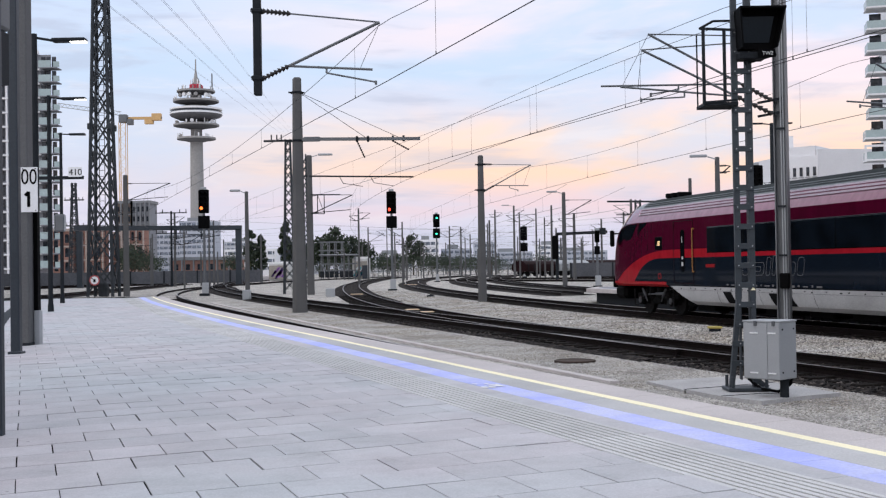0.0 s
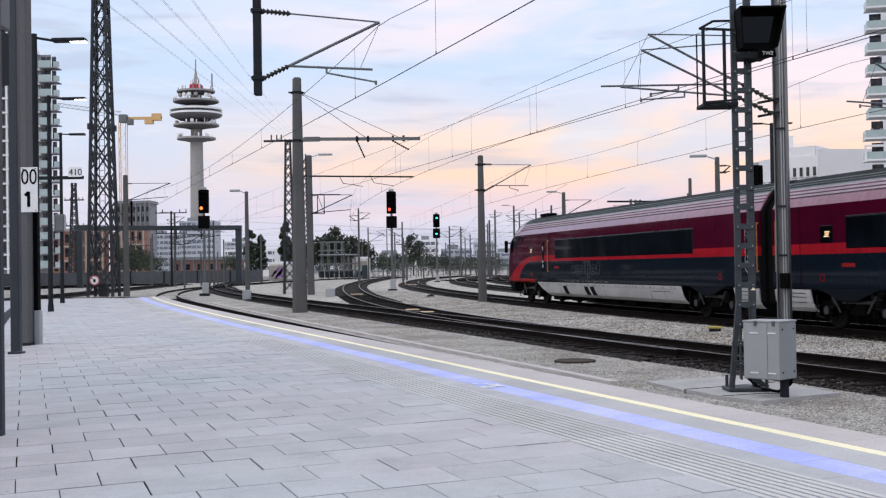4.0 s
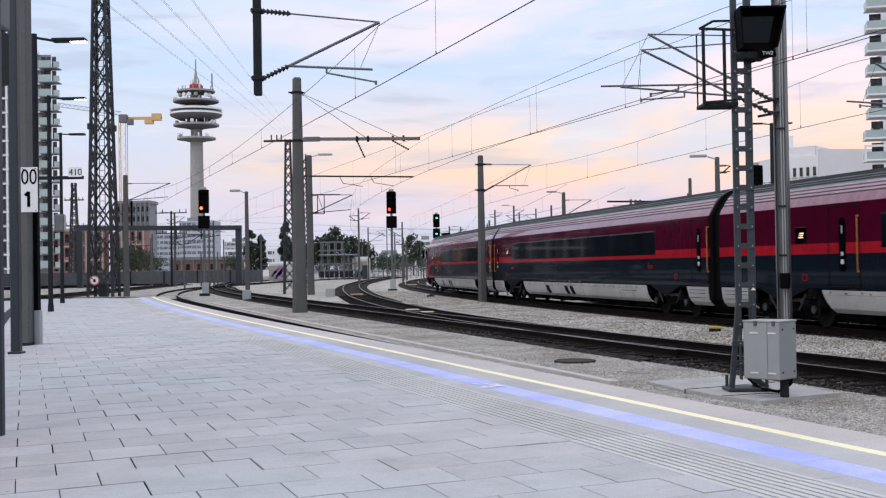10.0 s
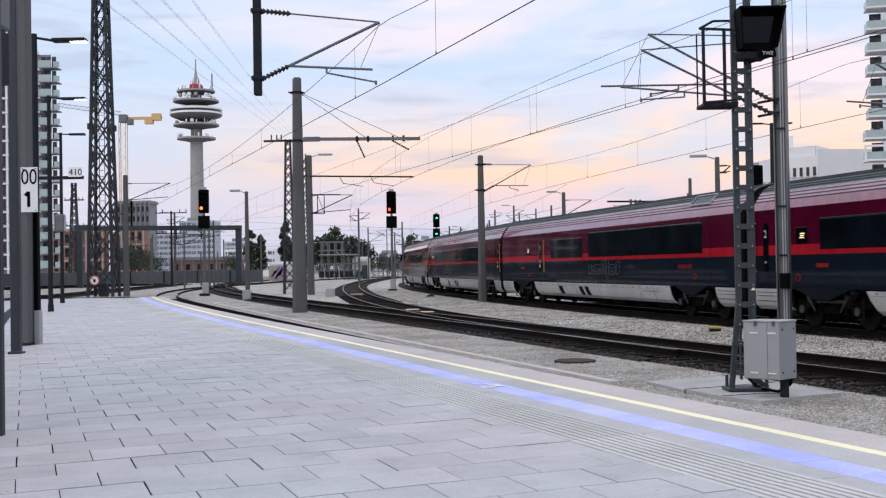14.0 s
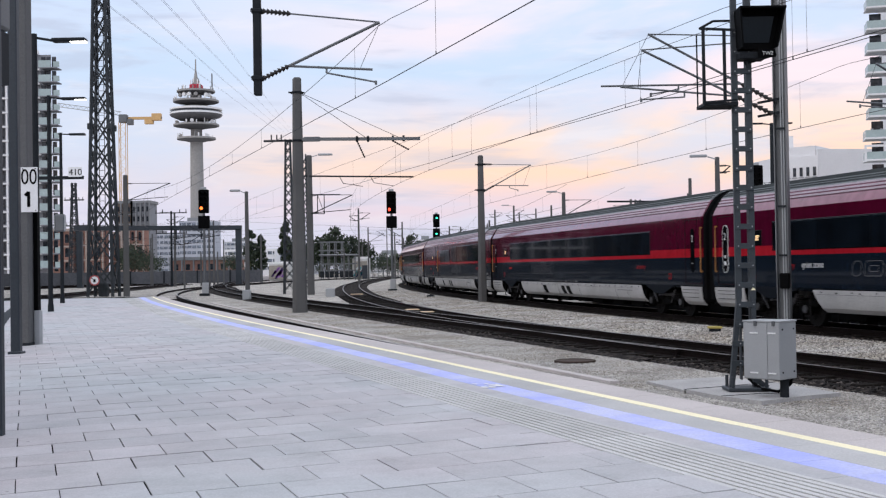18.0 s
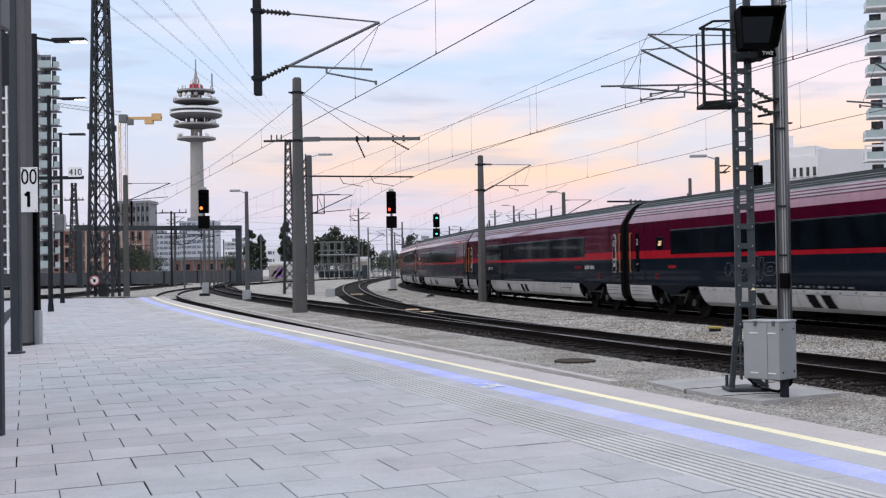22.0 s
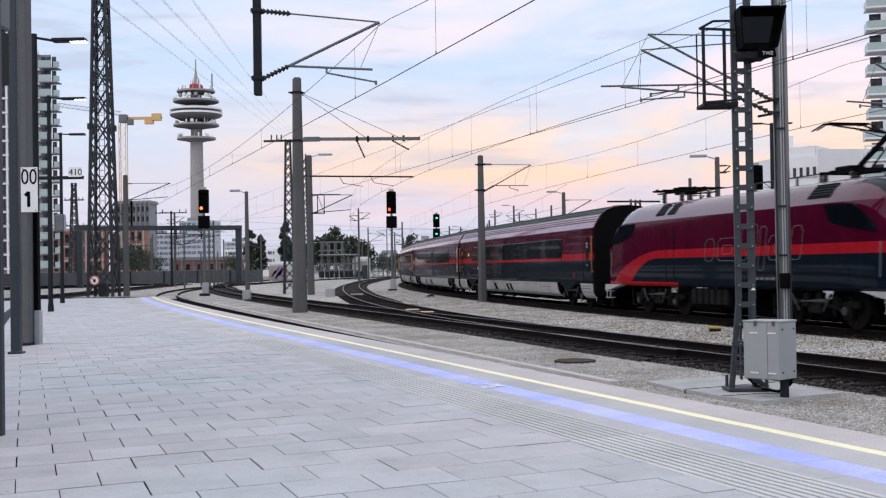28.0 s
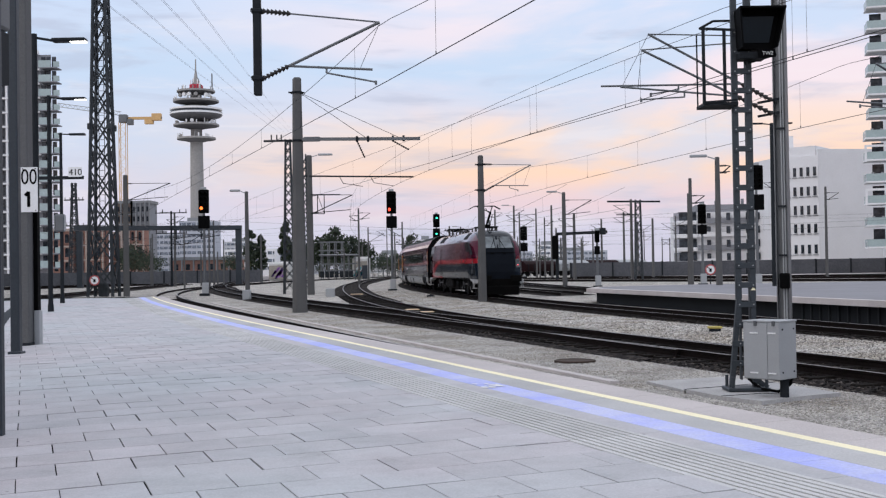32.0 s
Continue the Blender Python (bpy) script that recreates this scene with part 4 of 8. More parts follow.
def window_band(parent, y0, y1, panes, lo=2.045, hi=2.865):
    """Flush dark glass with thin joints; behind it dim seats, tables and light curtains."""
    x = -1.404
    zc, h = (lo + hi) / 2, hi - lo
    frame_bm = new_bm()
    box(frame_bm, (x, (y0 + y1) / 2, zc), (0.026, y0 - y1, h), bevel=0.012)
    f = part("window_band", frame_bm, M_DOORGLASS, parent, "flush black window band")
    w = (y0 - y1) / panes
    for i in range(panes):
        b = new_bm()
        box(b, (x - 0.005, y0 - (i + 0.5) * w, zc), (0.03, w - 0.05, h - 0.06), bevel=0.006)
        part("window", b, M_GLASS, f)
    box_bm = new_bm()
    box(box_bm, (-x, (y0 + y1) / 2, zc), (0.03, y0 - y1, h), bevel=0.012)
    part("window_band", box_bm, M_GLASS, parent)


def roof_ribs(parent, y0, y1):
    """Three pale and many dark corrugations along each shoulder of the roof. Bars between the pale ones paint in the
    gaps' shade.
    """
    for sx in (-1, 1):
        for k in range(3):
            xx, zz = 1.222 - 0.062 * k, 3.49 + 0.092 * k
            bm = new_bm()
            bar(bm, (sx * xx, y0, zz), (sx * xx, y1, zz), 0.045, 0.045)
            part("roof_rib", bm, M_ROOFRIB, parent)
            bm = new_bm()
            bar(bm, (sx * (xx + 0.022), y0, zz - 0.045), (sx * (xx + 0.022), y1, zz - 0.045), 0.03, 0.026)
            part("roof_groove", bm, M_RIBSHADE, parent)
        for xx, zz in ((1.02, 3.775), (0.94, 3.84), (0.82, 3.917), (0.69, 3.96), (0.55, 4.0), (0.38, 4.03), (0.2, 4.05)):
            bm = new_bm()
            bar(bm, (sx * xx, y0, zz), (sx * xx, y1, zz), 0.045, 0.035)
            part("roof_rib", bm, M_ROOFDARK, parent)


def underframe(parent, y0, y1):
    bm = new_bm()
    box(bm, (0, (y0 + y1) / 2, 0.62), (2.2, abs(y1 - y0), 0.5))
    for i in range(7):
        y = y0 + (y1 - y0) * (i + 0.5) / 7
        box(bm, (0, y, 0.42), (2.0 - 0.2 * (i % 2), 1.2, 0.4), bevel=0.03)
    part("underframe", bm, M_BOGIE, parent)


def display(parent, y):
    x = -1.408
    bm = new_bm()
    box(bm, (x, y, 2.43), (0.02, 0.58, 0.44), bevel=0.008)
    d = part("display", bm, M_DOORGLASS, parent, "black destination display")
    s = new_bm()
    for r in range(3):
        box(s, (x - 0.012, y - 0.03 + 0.02 * (r - 1), 2.43 + 0.055 * (1 - r)), (0.004, 0.21 - 0.05 * (r == 1), 0.03))
    part("display_text", s, M_AMBER, d, "amber lit rows")


def gangway(parent, y, sgn):
    prof = full([(x * 0.992, 0.55 + (z - 0.98) * 1.135 if z < 2 else z - 0.006) for x, z in BODY])
    secs = []
    for i in range(5):
        k = 1.0 if i % 2 == 0 else 0.97
        secs.append((y + sgn * (0.0 + 0.072 * i), [(a * k, 2.2 + (b - 2.2) * (1 - (1 - k) * 0.5)) for a, b in prof]))
    part("gangway_bellows", loft(secs), M_RUBBER, parent, "black rubber gangway bellows")


def coach(kind, first):
    """One coach; y = 0 at its middle, its joints at 13.25 and -13.25."""
    names = {"cab": ("driving_coach", "maroon and anthracite driving coach with sloped nose and white skirts"),
             "bistro": ("dining_coach", "maroon and anthracite dining coach with red stripe and white skirts")}
    nm, lab = names.get(kind, ("passenger_coach", "maroon and anthracite passenger coach with red stripe and white skirts"))
    if kind == "quiet":
        lab = "maroon and anthracite coach lettered as a quiet zone, white skirts"
    if kind == "family":
        lab = "maroon and anthracite coach lettered as a family zone, white skirts"
    e = empty(nm, Matrix.Identity(4), lab, "train coach", "coaches of the express train")
    mat = M_COACH
    prof = full(BODY)
    if kind == "cab":
        mat = M_CAB

        def nose(top, w, low=0.98):
            out = []
            for x, z in prof:
                zz = z if z < 1.2 else 1.2 + (z - 1.2) * (top - 1.2) / 2.855
                out.append((x * w, zz))
            return out
        secs = [(-13.0, prof), (11.1, prof), (11.6, nose(4.03, 1.0)), (12.0, nose(3.95, 0.997)), (12.35, nose(3.80, 0.99)), (12.62, nose(3.56, 0.982)), (12.85, nose(3.18, 0.973)), (13.0, nose(2.70, 0.965)), (13.09, nose(2.0, 0.955)), (13.13, nose(1.5, 0.94))]
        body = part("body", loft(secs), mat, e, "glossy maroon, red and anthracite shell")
        # windscreen and cab side windows, a shade proud of the nose
        scr = [(y, [(x * 1.006, z + 0.012) for x, z in p]) for y, p in secs[3:7]]
        idx = [i for i, (x, z) in enumerate(prof) if z > 2.85]
        part("windscreen", loft([(y + 0.01, [p[i] for i in idx]) for y, p in scr], caps=False), M_GLASS, body, "dark curved windscreen")
        for sx in (-1, 1):
            b = new_bm()
            for poly in (((10.85, 3.16), (11.75, 3.14), (12.3, 2.98), (12.62, 2.70), (12.55, 2.48), (11.36, 2.63)), ((10.0, 3.16), (10.62, 3.17), (10.79, 2.77))):
                fc = b.faces.new([b.verts.new((sx * (1.418 if yy < 11.8 else 1.405 if yy < 12.5 else 1.39), yy, zz)) for yy, zz in poly])
                r = bmesh.ops.extrude_face_region(b, geom=[fc])
                bmesh.ops.translate(b, verts=[g for g in r["geom"] if isinstance(g, bmesh.types.BMVert)], vec=(-sx * 0.06, 0, 0))
            bmesh.ops.recalc_face_normals(b, faces=b.faces[:])
            part("cab_window", b, M_GLASS, body, "dark cab side window")
        m = new_bm()
        box(m, (-1.53, 12.85, 2.70), (0.16, 0.14, 0.60), bevel=0.04)
        rod(m, (-1.3, 12.6, 2.88), (-1.5, 12.85, 2.88), 0.03)
        part("mirror", m, M_BLACK, body, "black side camera mirror")
        f = new_bm()
        box(f, (0, 13.1, 0.72), (2.3, 0.9, 0.5), bevel=0.12)
        for sx in (-1, 1):
            rod(f, (sx * 0.87, 13.1, 1.05), (sx * 0.87, 13.65, 1.05), 0.12)
            box(f, (sx * 0.87, 13.68, 1.05), (0.6, 0.05, 0.36), bevel=0.02)
        part("buffer_beam", f, M_BOGIE, e, "black buffer beam with buffers")
        roofbox = new_bm()
        for k in (10.2, 9.8, 9.3):
            box(roofbox, (-0.3, k, 4.12), (0.5, 0.22, 0.16), bevel=0.03)
        part("horn_box", roofbox, M_BLACK, e)
        window_band(e, 5.5, -8.58, 6)
        door(e, 7.16, 1.44, "1", 6.42)
        display(e, 9.06)
        bogie(e, 9.9)
        bogie(e, -9.5)
        skirt(e, 8.5, -7.55, -2.0, -0.3)
        ys_dark = [4.5, 1.82, 1.12]
        roof_ribs(e, 11.0, -12.95)
        letters("\u2588\u2588\u2588\u2588\u2588\u2588", 0.1, 5.6, 1.62, -1.416, M_MARKRED, e, "small red bars", "lettering")
        wordmark(e, 3.3, 0.0, 1.37, 1.92, -1.415, 0.012)
    else:
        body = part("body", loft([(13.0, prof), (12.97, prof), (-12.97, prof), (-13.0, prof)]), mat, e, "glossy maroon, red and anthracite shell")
        gangway(e, 12.96, 1)
        if kind == "bistro":
            window_band(e, 4.97, 0.79, 2)
            window_band(e, 0.07, -10.5, 5, 2.045, 3.03)
            door(e, 6.5, 1.35, "1", 5.86)
            display(e, 8.46)
            wordmark(e, 0.1, -3.3, 1.37, 1.92, -1.415, 0.012)
            for yy in (-11.0, -12.6):
                sm = new_bm()
                box(sm, (-1.413, yy, 2.1), (0.008, 0.02, 2.0))
                part("panel_seam", sm, M_SEAM, e)
            letters("restaurant", 0.26, -8.6, 1.58, -1.416, M_MARKRED, e, "red word restaurant")
            hb = new_bm()
            box(hb, (-1.07, 13.25 - 23.2, 3.72), (0.05, 1.5, 0.42), Matrix.Translation((-1.07, 0, 3.72)) @ Matrix.Rotation(radians(45), 4, "Y") @ Matrix.Translation((1.07, 0, -3.72)), bevel=0.02)
            hatch = part("roof_hatch", hb, M_GLASS, e, "dark tilted roof hatch")
            for dy, dz, sy, sz in ((0, 0.21, 1.5, 0.035), (0, -0.21, 1.5, 0.035), (0.74, 0, 0.035, 0.42), (-0.74, 0, 0.035, 0.42)):
                fb = new_bm()
                box(fb, (-1.10, 13.25 - 23.2 + dy, 3.72 + dz), (0.04, sy, sz), Matrix.Translation((-1.07, 0, 3.72)) @ Matrix.Rotation(radians(45), 4, "Y") @ Matrix.Translation((1.07, 0, -3.72)))
                part("hatch_frame", fb, M_CABINET, hatch, "pale hatch frame")
        else:
            window_band(e, 13.25 - 3.75, -8.79, 8)
            door(e, 12.14, 1.1, first, 12.75, kind == "quiet")
            display(e, 10.35)
            wordmark(e, 5.75, 2.4, 1.37, 1.92, -1.415, 0.012)
        bogie(e, 9.5)
        bogie(e, -9.5)
        skirt(e, 7.6, -7.85, -0.5, -0.25)
        skirt(e, 12.9, 11.15, 0.0, -0.1)
        ys_dark = [3.95, 1.32, 0.62]
        roof_ribs(e, 12.95, -12.95)
        if kind in ("quiet", "family"):
            letters("economy", 0.2, 9.1, 1.58, -1.416, M_MARKRED, e, "red word economy")
        if kind == "late":
            letters("economy", 0.22, -7.5, 1.58, -1.416, M_MARKRED, e, "red word economy")
        if kind == "quiet":
            letters("quiet zone", 0.24, 8.0, 1.58, -1.416, M_MARKWHITE, e, "white words quiet zone")
            letters("economy", 0.25, -7.45, 1.58, -1.416, M_MARKRED, e, "red word economy")
            letters("quiet zone", 0.28, -8.75, 1.58, -1.416, M_MARKWHITE, e, "white words quiet zone")
        if kind == "family":
            letters("family zone", 0.24, 8.0, 1.58, -1.416, M_MARKWHITE, e, "white words family zone")
        if kind == "plain":
            letters("economy", 0.22, -7.5, 1.58, -1.416, M_MARKRED, e, "red word economy")
        if kind == "first":
            letters("first", 0.26, -8.1, 1.58, -1.416, M_MARKRED, e, "red word first")
        if kind not in ("quiet", "family"):
            rb = new_bm()
            box(rb, (-1.414, 9.4, 1.64), (0.004, 0.55, 0.1))
            part("lettering_bar", rb, M_MARKRED, e, "small red lettering bar")
    if kind != "bistro":
        door(e, -12.34, 1.25, first, -12.98 if kind != "cab" else -12.9, kind in ("cab", "quiet", "late"))
    skirt(e, -11.3, -12.9, -0.25, 0.0)
    gangway(e, -12.96, -1)
    underframe(e, 7.5, -7.5)
    for k in ys_dark:
        b = new_bm()
        prof2 = [(-(x + 0.004), z) for x, z in skirt_half()[1:4]]
        inner = [(x + 0.01, z) for x, z in prof2[::-1]]
        wv = 0.5 if k == ys_dark[0] else 0.46
        part("skirt_grille", loft([([k - 0.75 * (0.87 - z) for _, z in prof2 + inner], prof2 + inner), ([k - wv - 0.75 * (0.87 - z) for _, z in prof2 + inner], prof2 + inner)]), M_RUBBER, e, "dark opening in the apron")
    # triangular plates over the bogies and a marking bar row
    for yb in ([9.5, -9.5] if kind != "cab" else [-9.5]):
        b = new_bm()
        vs = [b.verts.new((-1.40, yb + a, z)) for a, z in ((-1.35, 1.05), (1.35, 1.05), (0.35, 0.74), (-0.35, 0.74))]
        b.faces.new(vs)
        r = bmesh.ops.extrude_face_region(b, geom=b.faces[:])
        bmesh.ops.translate(b, verts=[g for g in r["geom"] if isinstance(g, bmesh.types.BMVert)], vec=(0.05, 0, 0))
        bmesh.ops.recalc_face_normals(b, faces=b.faces[:])
        part("bogie_plate", b, M_NOSEGREY, e)
    for i in range(16):
        b = new_bm()
        box(b, (-1.414, 4.2 - i * 0.33, 1.085 - 0.012 * (i % 2)), (0.004, (0.1, 0.22, 0.06, 0.26)[i % 4], (0.05, 0.035, 0.06)[i % 3]))
        part("marking_bar", b, M_MARK, e)
    for yy in ([10.56, -10.47] if kind != "cab" else [9.0, -10.47]) if kind != "bistro" else [8.3, -9.9]:
        rbx = new_bm()
        outline(rbx, yy + 0.10, yy - 0.10, 1.24, 1.40, -1.414, 0.032, 1.2, 0.0)
        part("red_plate", rbx, M_MARKRED, e, "small red framed mark")
    return e


def insulator_stack(bm, x, y, z0, z1):
    for i in range(4):
        a, c = z0 + (z1 - z0) * i / 4, z0 + (z1 - z0) * (i + 0.8) / 4
        rod(bm, (x, y, a), (x, y, c), 0.10, 0.06, n=10)
    rod(bm, (x, y, z0), (x, y, z1), 0.05, n=8)


def locomotive():
    e = empty("electric_locomotive", Matrix.Identity(4), "maroon electric locomotive with red stripe, anthracite nose and raised pantograph", "locomotive", "express train")
    half = [(1.38, 0.98), (1.46, 1.06), (1.495, 1.5), (1.495, 1.92), (1.49, 2.2), (1.475, 2.8), (1.45, 3.215), (1.32, 3.40), (1.17, 3.585), (1.02, 3.725), (0.90, 3.80), (0.70, 3.85), (0.35, 3.88), (0.0, 3.89)]
    prof = full(half)

    def end(top, w):
        top = top if top < 3.2 else 3.2 + (top - 3.2) * 0.72
        out = []
        for x, z in prof:
            zz = z if z < 1.2 else 1.2 + (z - 1.2) * (top - 1.2) / 2.69
            out.append((x * w, zz))
        return out
    tail = [(6.3, 4.15, 1.0), (6.9, 4.12, 0.997), (7.35, 4.04, 0.985), (7.75, 3.89, 0.962), (8.1, 3.62, 0.93), (8.4, 3.24, 0.905), (8.65, 2.85, 0.89), (8.85, 2.4, 0.875), (8.98, 1.9, 0.85), (9.05, 1.45, 0.81)]
    secs = [(-y, end(t, w)) for y, t, w in tail[::-1]] + [(y, end(t, w)) for y, t, w in tail]
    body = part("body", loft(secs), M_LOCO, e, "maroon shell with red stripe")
    # windscreens and dark nose panels at both ends, laid a shade proud
    for sgn in (1, -1):
        zs = [(8.14, 3.46), (8.42, 3.18), (8.68, 2.80)]
        b = new_bm()
        rows = []
        for y, z in zs:
            w = 0.80 if z > 3.3 else 0.85 if z > 3 else 0.90
            rows.append([b.verts.new((x * w, sgn * (y + 0.035 + 0.03 * (1 - x * x)), z)) for x in (-1, -0.5, 0, 0.5, 1)])
        for p, q in zip(rows, rows[1:]):
            for i in range(4):
                b.faces.new((p[i], p[i + 1], q[i + 1], q[i]))
        bmesh.ops.recalc_face_normals(b, faces=b.faces[:])
        scr = part("windscreen", b, M_SCREEN if sgn < 0 else M_GLASS, body, "windscreen, the rear one tinted grey for reflected sky")
        b = new_bm()
        rows = []
        for y, z, w in ((8.69, 2.79, 0.93), (8.88, 2.35, 0.92), (9.01, 1.88, 0.94), (9.08, 1.42, 0.92), (9.07, 1.02, 0.9)):
            rows.append([b.verts.new((x * w, sgn * (y + 0.03 + 0.03 * (1 - x * x)), z)) for x in (-1, -0.5, 0, 0.5, 1)])
        for p, q in zip(rows, rows[1:]):
            for i in range(4):
                b.faces.new((p[i], p[i + 1], q[i + 1], q[i]))
        bmesh.ops.recalc_face_normals(b, faces=b.faces[:])
        nose = part("nose_panel", b, M_NOSEGREY, body, "anthracite front panel")
        b = new_bm()
        for sx in (-1, 1):
            bar(b, (sx * 0.12, sgn * 8.79, 2.75), (sx * 0.2, sgn * 8.3, 3.55), 0.025)
            bar(b, (sx * 0.45, sgn * 8.79, 2.72), (sx * 0.12, sgn * 8.42, 3.35), 0.02)
        part("wiper", b, M_BLACK, scr)
        b = new_bm()
        bar(b, (0, sgn * 8.76, 2.78), (0, sgn * 8.22, 3.47), 0.09, 0.03)
        part("centre_post", b, M_NOSEGREY, scr, "dark post between the panes")
        b = new_bm()
        bar(b, (-1.0, sgn * 8.9, 2.52), (1.0, sgn * 8.9, 2.52), 0.03)
        for sx in (-1, 1):
            box(b, (sx * 0.35, sgn * 8.92, 2.5), (0.18, 0.06, 0.08))
        part("hand_rail", b, M_BLACK, nose)
        for sx in (-1, 1):
            b = new_bm()
            box(b, (sx * 1.1, sgn * 8.985, 1.9), (0.24, 0.1, 0.5), bevel=0.03)
            hl = part("headlight", b, M_STEEL, e, "grey headlight cluster")
            b = new_bm()
            rod(b, (sx * 1.11, sgn * 9.03, 1.80), (sx * 1.11, sgn * 9.045, 1.80), 0.03, n=16)
            part("tail_lamp", b, M_TAIL if sgn < 0 else M_SCREEN, hl, "red tail lamp")
            b = new_bm()
            rod(b, (sx * 1.11, sgn * 9.03, 2.02), (sx * 1.11, sgn * 9.045, 2.02), 0.065, n=16)
            part("lens", b, M_SCREEN, hl)
            b = new_bm()
            box(b, (sx * 1.15, sgn * 8.90, 2.20), (0.17, 0.1, 0.26), bevel=0.03)
            part("corner_panel", b, M_CORNER, e, "red corner panel")
            b = new_bm()
            rod(b, (sx * 0.87, sgn * 8.9, 1.05), (sx * 0.87, sgn * 9.58, 1.05), 0.13, n=12)
            box(b, (sx * 0.87, sgn * 9.62, 1.05), (0.66, 0.05, 0.36), bevel=0.02)
            part("buffer", b, M_BOGIE, e, "black buffer")
            b = new_bm()
            vs = [b.verts.new((sx * 1.485, sgn * y, z)) for y, z in ((6.06, 3.17), (7.35, 3.14), (7.9, 2.77), (8.22, 2.46), (7.2, 2.55), (6.28, 2.72))]
            b.faces.new(vs)
            r = bmesh.ops.extrude_face_region(b, geom=b.faces[:])
            bmesh.ops.translate(b, verts=[g for g in r["geom"] if isinstance(g, bmesh.types.BMVert)], vec=(-sx * 0.1, 0, 0))
            bmesh.ops.recalc_face_normals(b, faces=b.faces[:])
            part("cab_window", b, M_GLASS, body, "dark cab side window")
            b = new_bm()
            vs = [b.verts.new((sx * 1.44, sgn * yy, zz)) for yy, zz in ((7.5, 1.0), (9.0, 1.0), (9.0, 0.78), (8.4, 0.84))]
            b.faces.new(vs)
            r = bmesh.ops.extrude_face_region(b, geom=b.faces[:])
            bmesh.ops.translate(b, verts=[g for g in r["geom"] if isinstance(g, bmesh.types.BMVert)], vec=(-sx * 0.3, 0, 0))
            bmesh.ops.recalc_face_normals(b, faces=b.faces[:])
            st = part("step_apron", b, M_SKIRT, e, "white step apron")
            b = new_bm()
            for z in (0.75, 0.5):
                box(b, (sx * 1.35, sgn * 8.7, z), (0.26, 0.34, 0.025))
            for yy in (8.53, 8.87):
                bar(b, (sx * 1.42, sgn * yy, 0.5), (sx * 1.42, sgn * yy, 0.82), 0.025)
            part("step", b, M_SKIRT, st)
            b = new_bm()
            rod(b, (sx * 1.46, sgn * 8.35, 1.35), (sx * 1.42, sgn * 8.35, 2.2), 0.016)
            part("hand_rail", b, M_STEEL, e)
        b = new_bm()
        box(b, (0, sgn * 8.95, 0.78), (2.4, 0.35, 0.56), bevel=0.06)
        # plough deepened to fill the shaded gap under the locomotive with black
        box(b, (0, sgn * 9.1, 0.36), (2.3, 0.2, 0.54), bevel=0.06)
        part("buffer_beam", b, M_BOGIE, e, "black buffer beam and plough")
        bogie(e, sgn * 4.95, 3.0, 0.575, M_BOGIE2)
    # doors behind the forward cab, side vents, roof gear
    for y in (3.45, 2.82):
        b = new_bm()
        box(b, (-1.497, y, 2.0), (0.01, 0.03, 1.85))
        part("door_seam", b, M_RUBBER, e)
    for y, wv in ((4.2, 0.62), (3.3, 0.52), (-5.6, 1.05)):
        for sx in (-1, 1):
            b = new_bm()
            m = Matrix.Translation((sx * 1.17, y, 3.55)) @ Matrix.Rotation(sx * radians(47), 4, "Y")
            box(b, (0, 0, 0.01), (0.5, wv, 0.05), m, bevel=0.02)
            v = part("roof_vent", b, M_DARKSTEEL, e, "dark louvred roof vent")
            b = new_bm()
            for i in range(5):
                box(b, (-0.2 + 0.1 * i, 0, 0.04), (0.03, wv - 0.08, 0.02), m)
            part("louvre", b, M_BLACK, v)
    b = new_bm()
    box(b, (0, 0.3, 0.62), (2.3, 4.2, 0.55), bevel=0.05)
    part("transformer_box", b, M_BOGIE, e)
    b = new_bm()
    for i in range(6):
        box(b, (-1.25, 1.7 - i * 0.42, 0.7), (0.2, 0.28, 0.5), bevel=0.03)
    part("cable_box", b, M_BOGIE2, e)
    b = new_bm()
    bar(b, (-0.45, 3.2, 4.11), (-0.45, -4.6, 4.11), 0.03)
    for i in range(7):
        rod(b, (-0.45, 2.9 - i * 1.2, 3.83), (-0.45, 2.9 - i * 1.2, 4.1), 0.05, 0.03)
    part("roof_busbar", b, M_INSUL, e, "busbar on brown insulators")
    # folded pantograph at the forward end
    b = new_bm()
    box(b, (0, 4.9, 4.2), (0.5, 0.9, 0.12), bevel=0.03)
    fp = part("folded_pantograph", b, M_BLACK, e, "folded black pantograph")

    def spar(a, c, w, parent, name):
        bm = new_bm()
        bar(bm, a, c, w)
        part(name, bm, M_BLACK, parent)
    for sx in (-0.6, 0.6):
        spar((sx, 5.9, 4.21), (sx, 3.9, 4.17), 0.05, fp, "base_bar")
        spar((sx * 1.3, 5.7, 4.33), (sx * 1.3, 5.5, 4.33), 0.05, fp, "horn")
        spar((sx * 0.5, 5.7, 4.27), (sx * 0.3, 3.8, 4.33), 0.045, fp, "arm")
    for y in (5.8, 5.55, 5.0, 4.11, 3.71):
        spar((-0.85, y, 4.29), (0.85, y, 4.29), 0.06, fp, "cross_bar")
    for sx in (-0.5, 0.5):
        for y in (5.6, 4.2):
            b = new_bm()
            insulator_stack(b, sx, y, 3.79, 4.21)
            part("insulator", b, M_INSUL, fp)
    # raised pantograph at the trailing end
    b = new_bm()
    box(b, (0, -5.0, 4.18), (0.5, 0.7, 0.16), bevel=0.03)
    pg = part("raised_pantograph", b, M_BLACK, e, "raised black pantograph on the roof")
    for sx in (-0.5, 0.5):
        spar((sx, -4.4, 4.09), (sx, -6.1, 4.09), 0.07, pg, "base_bar")
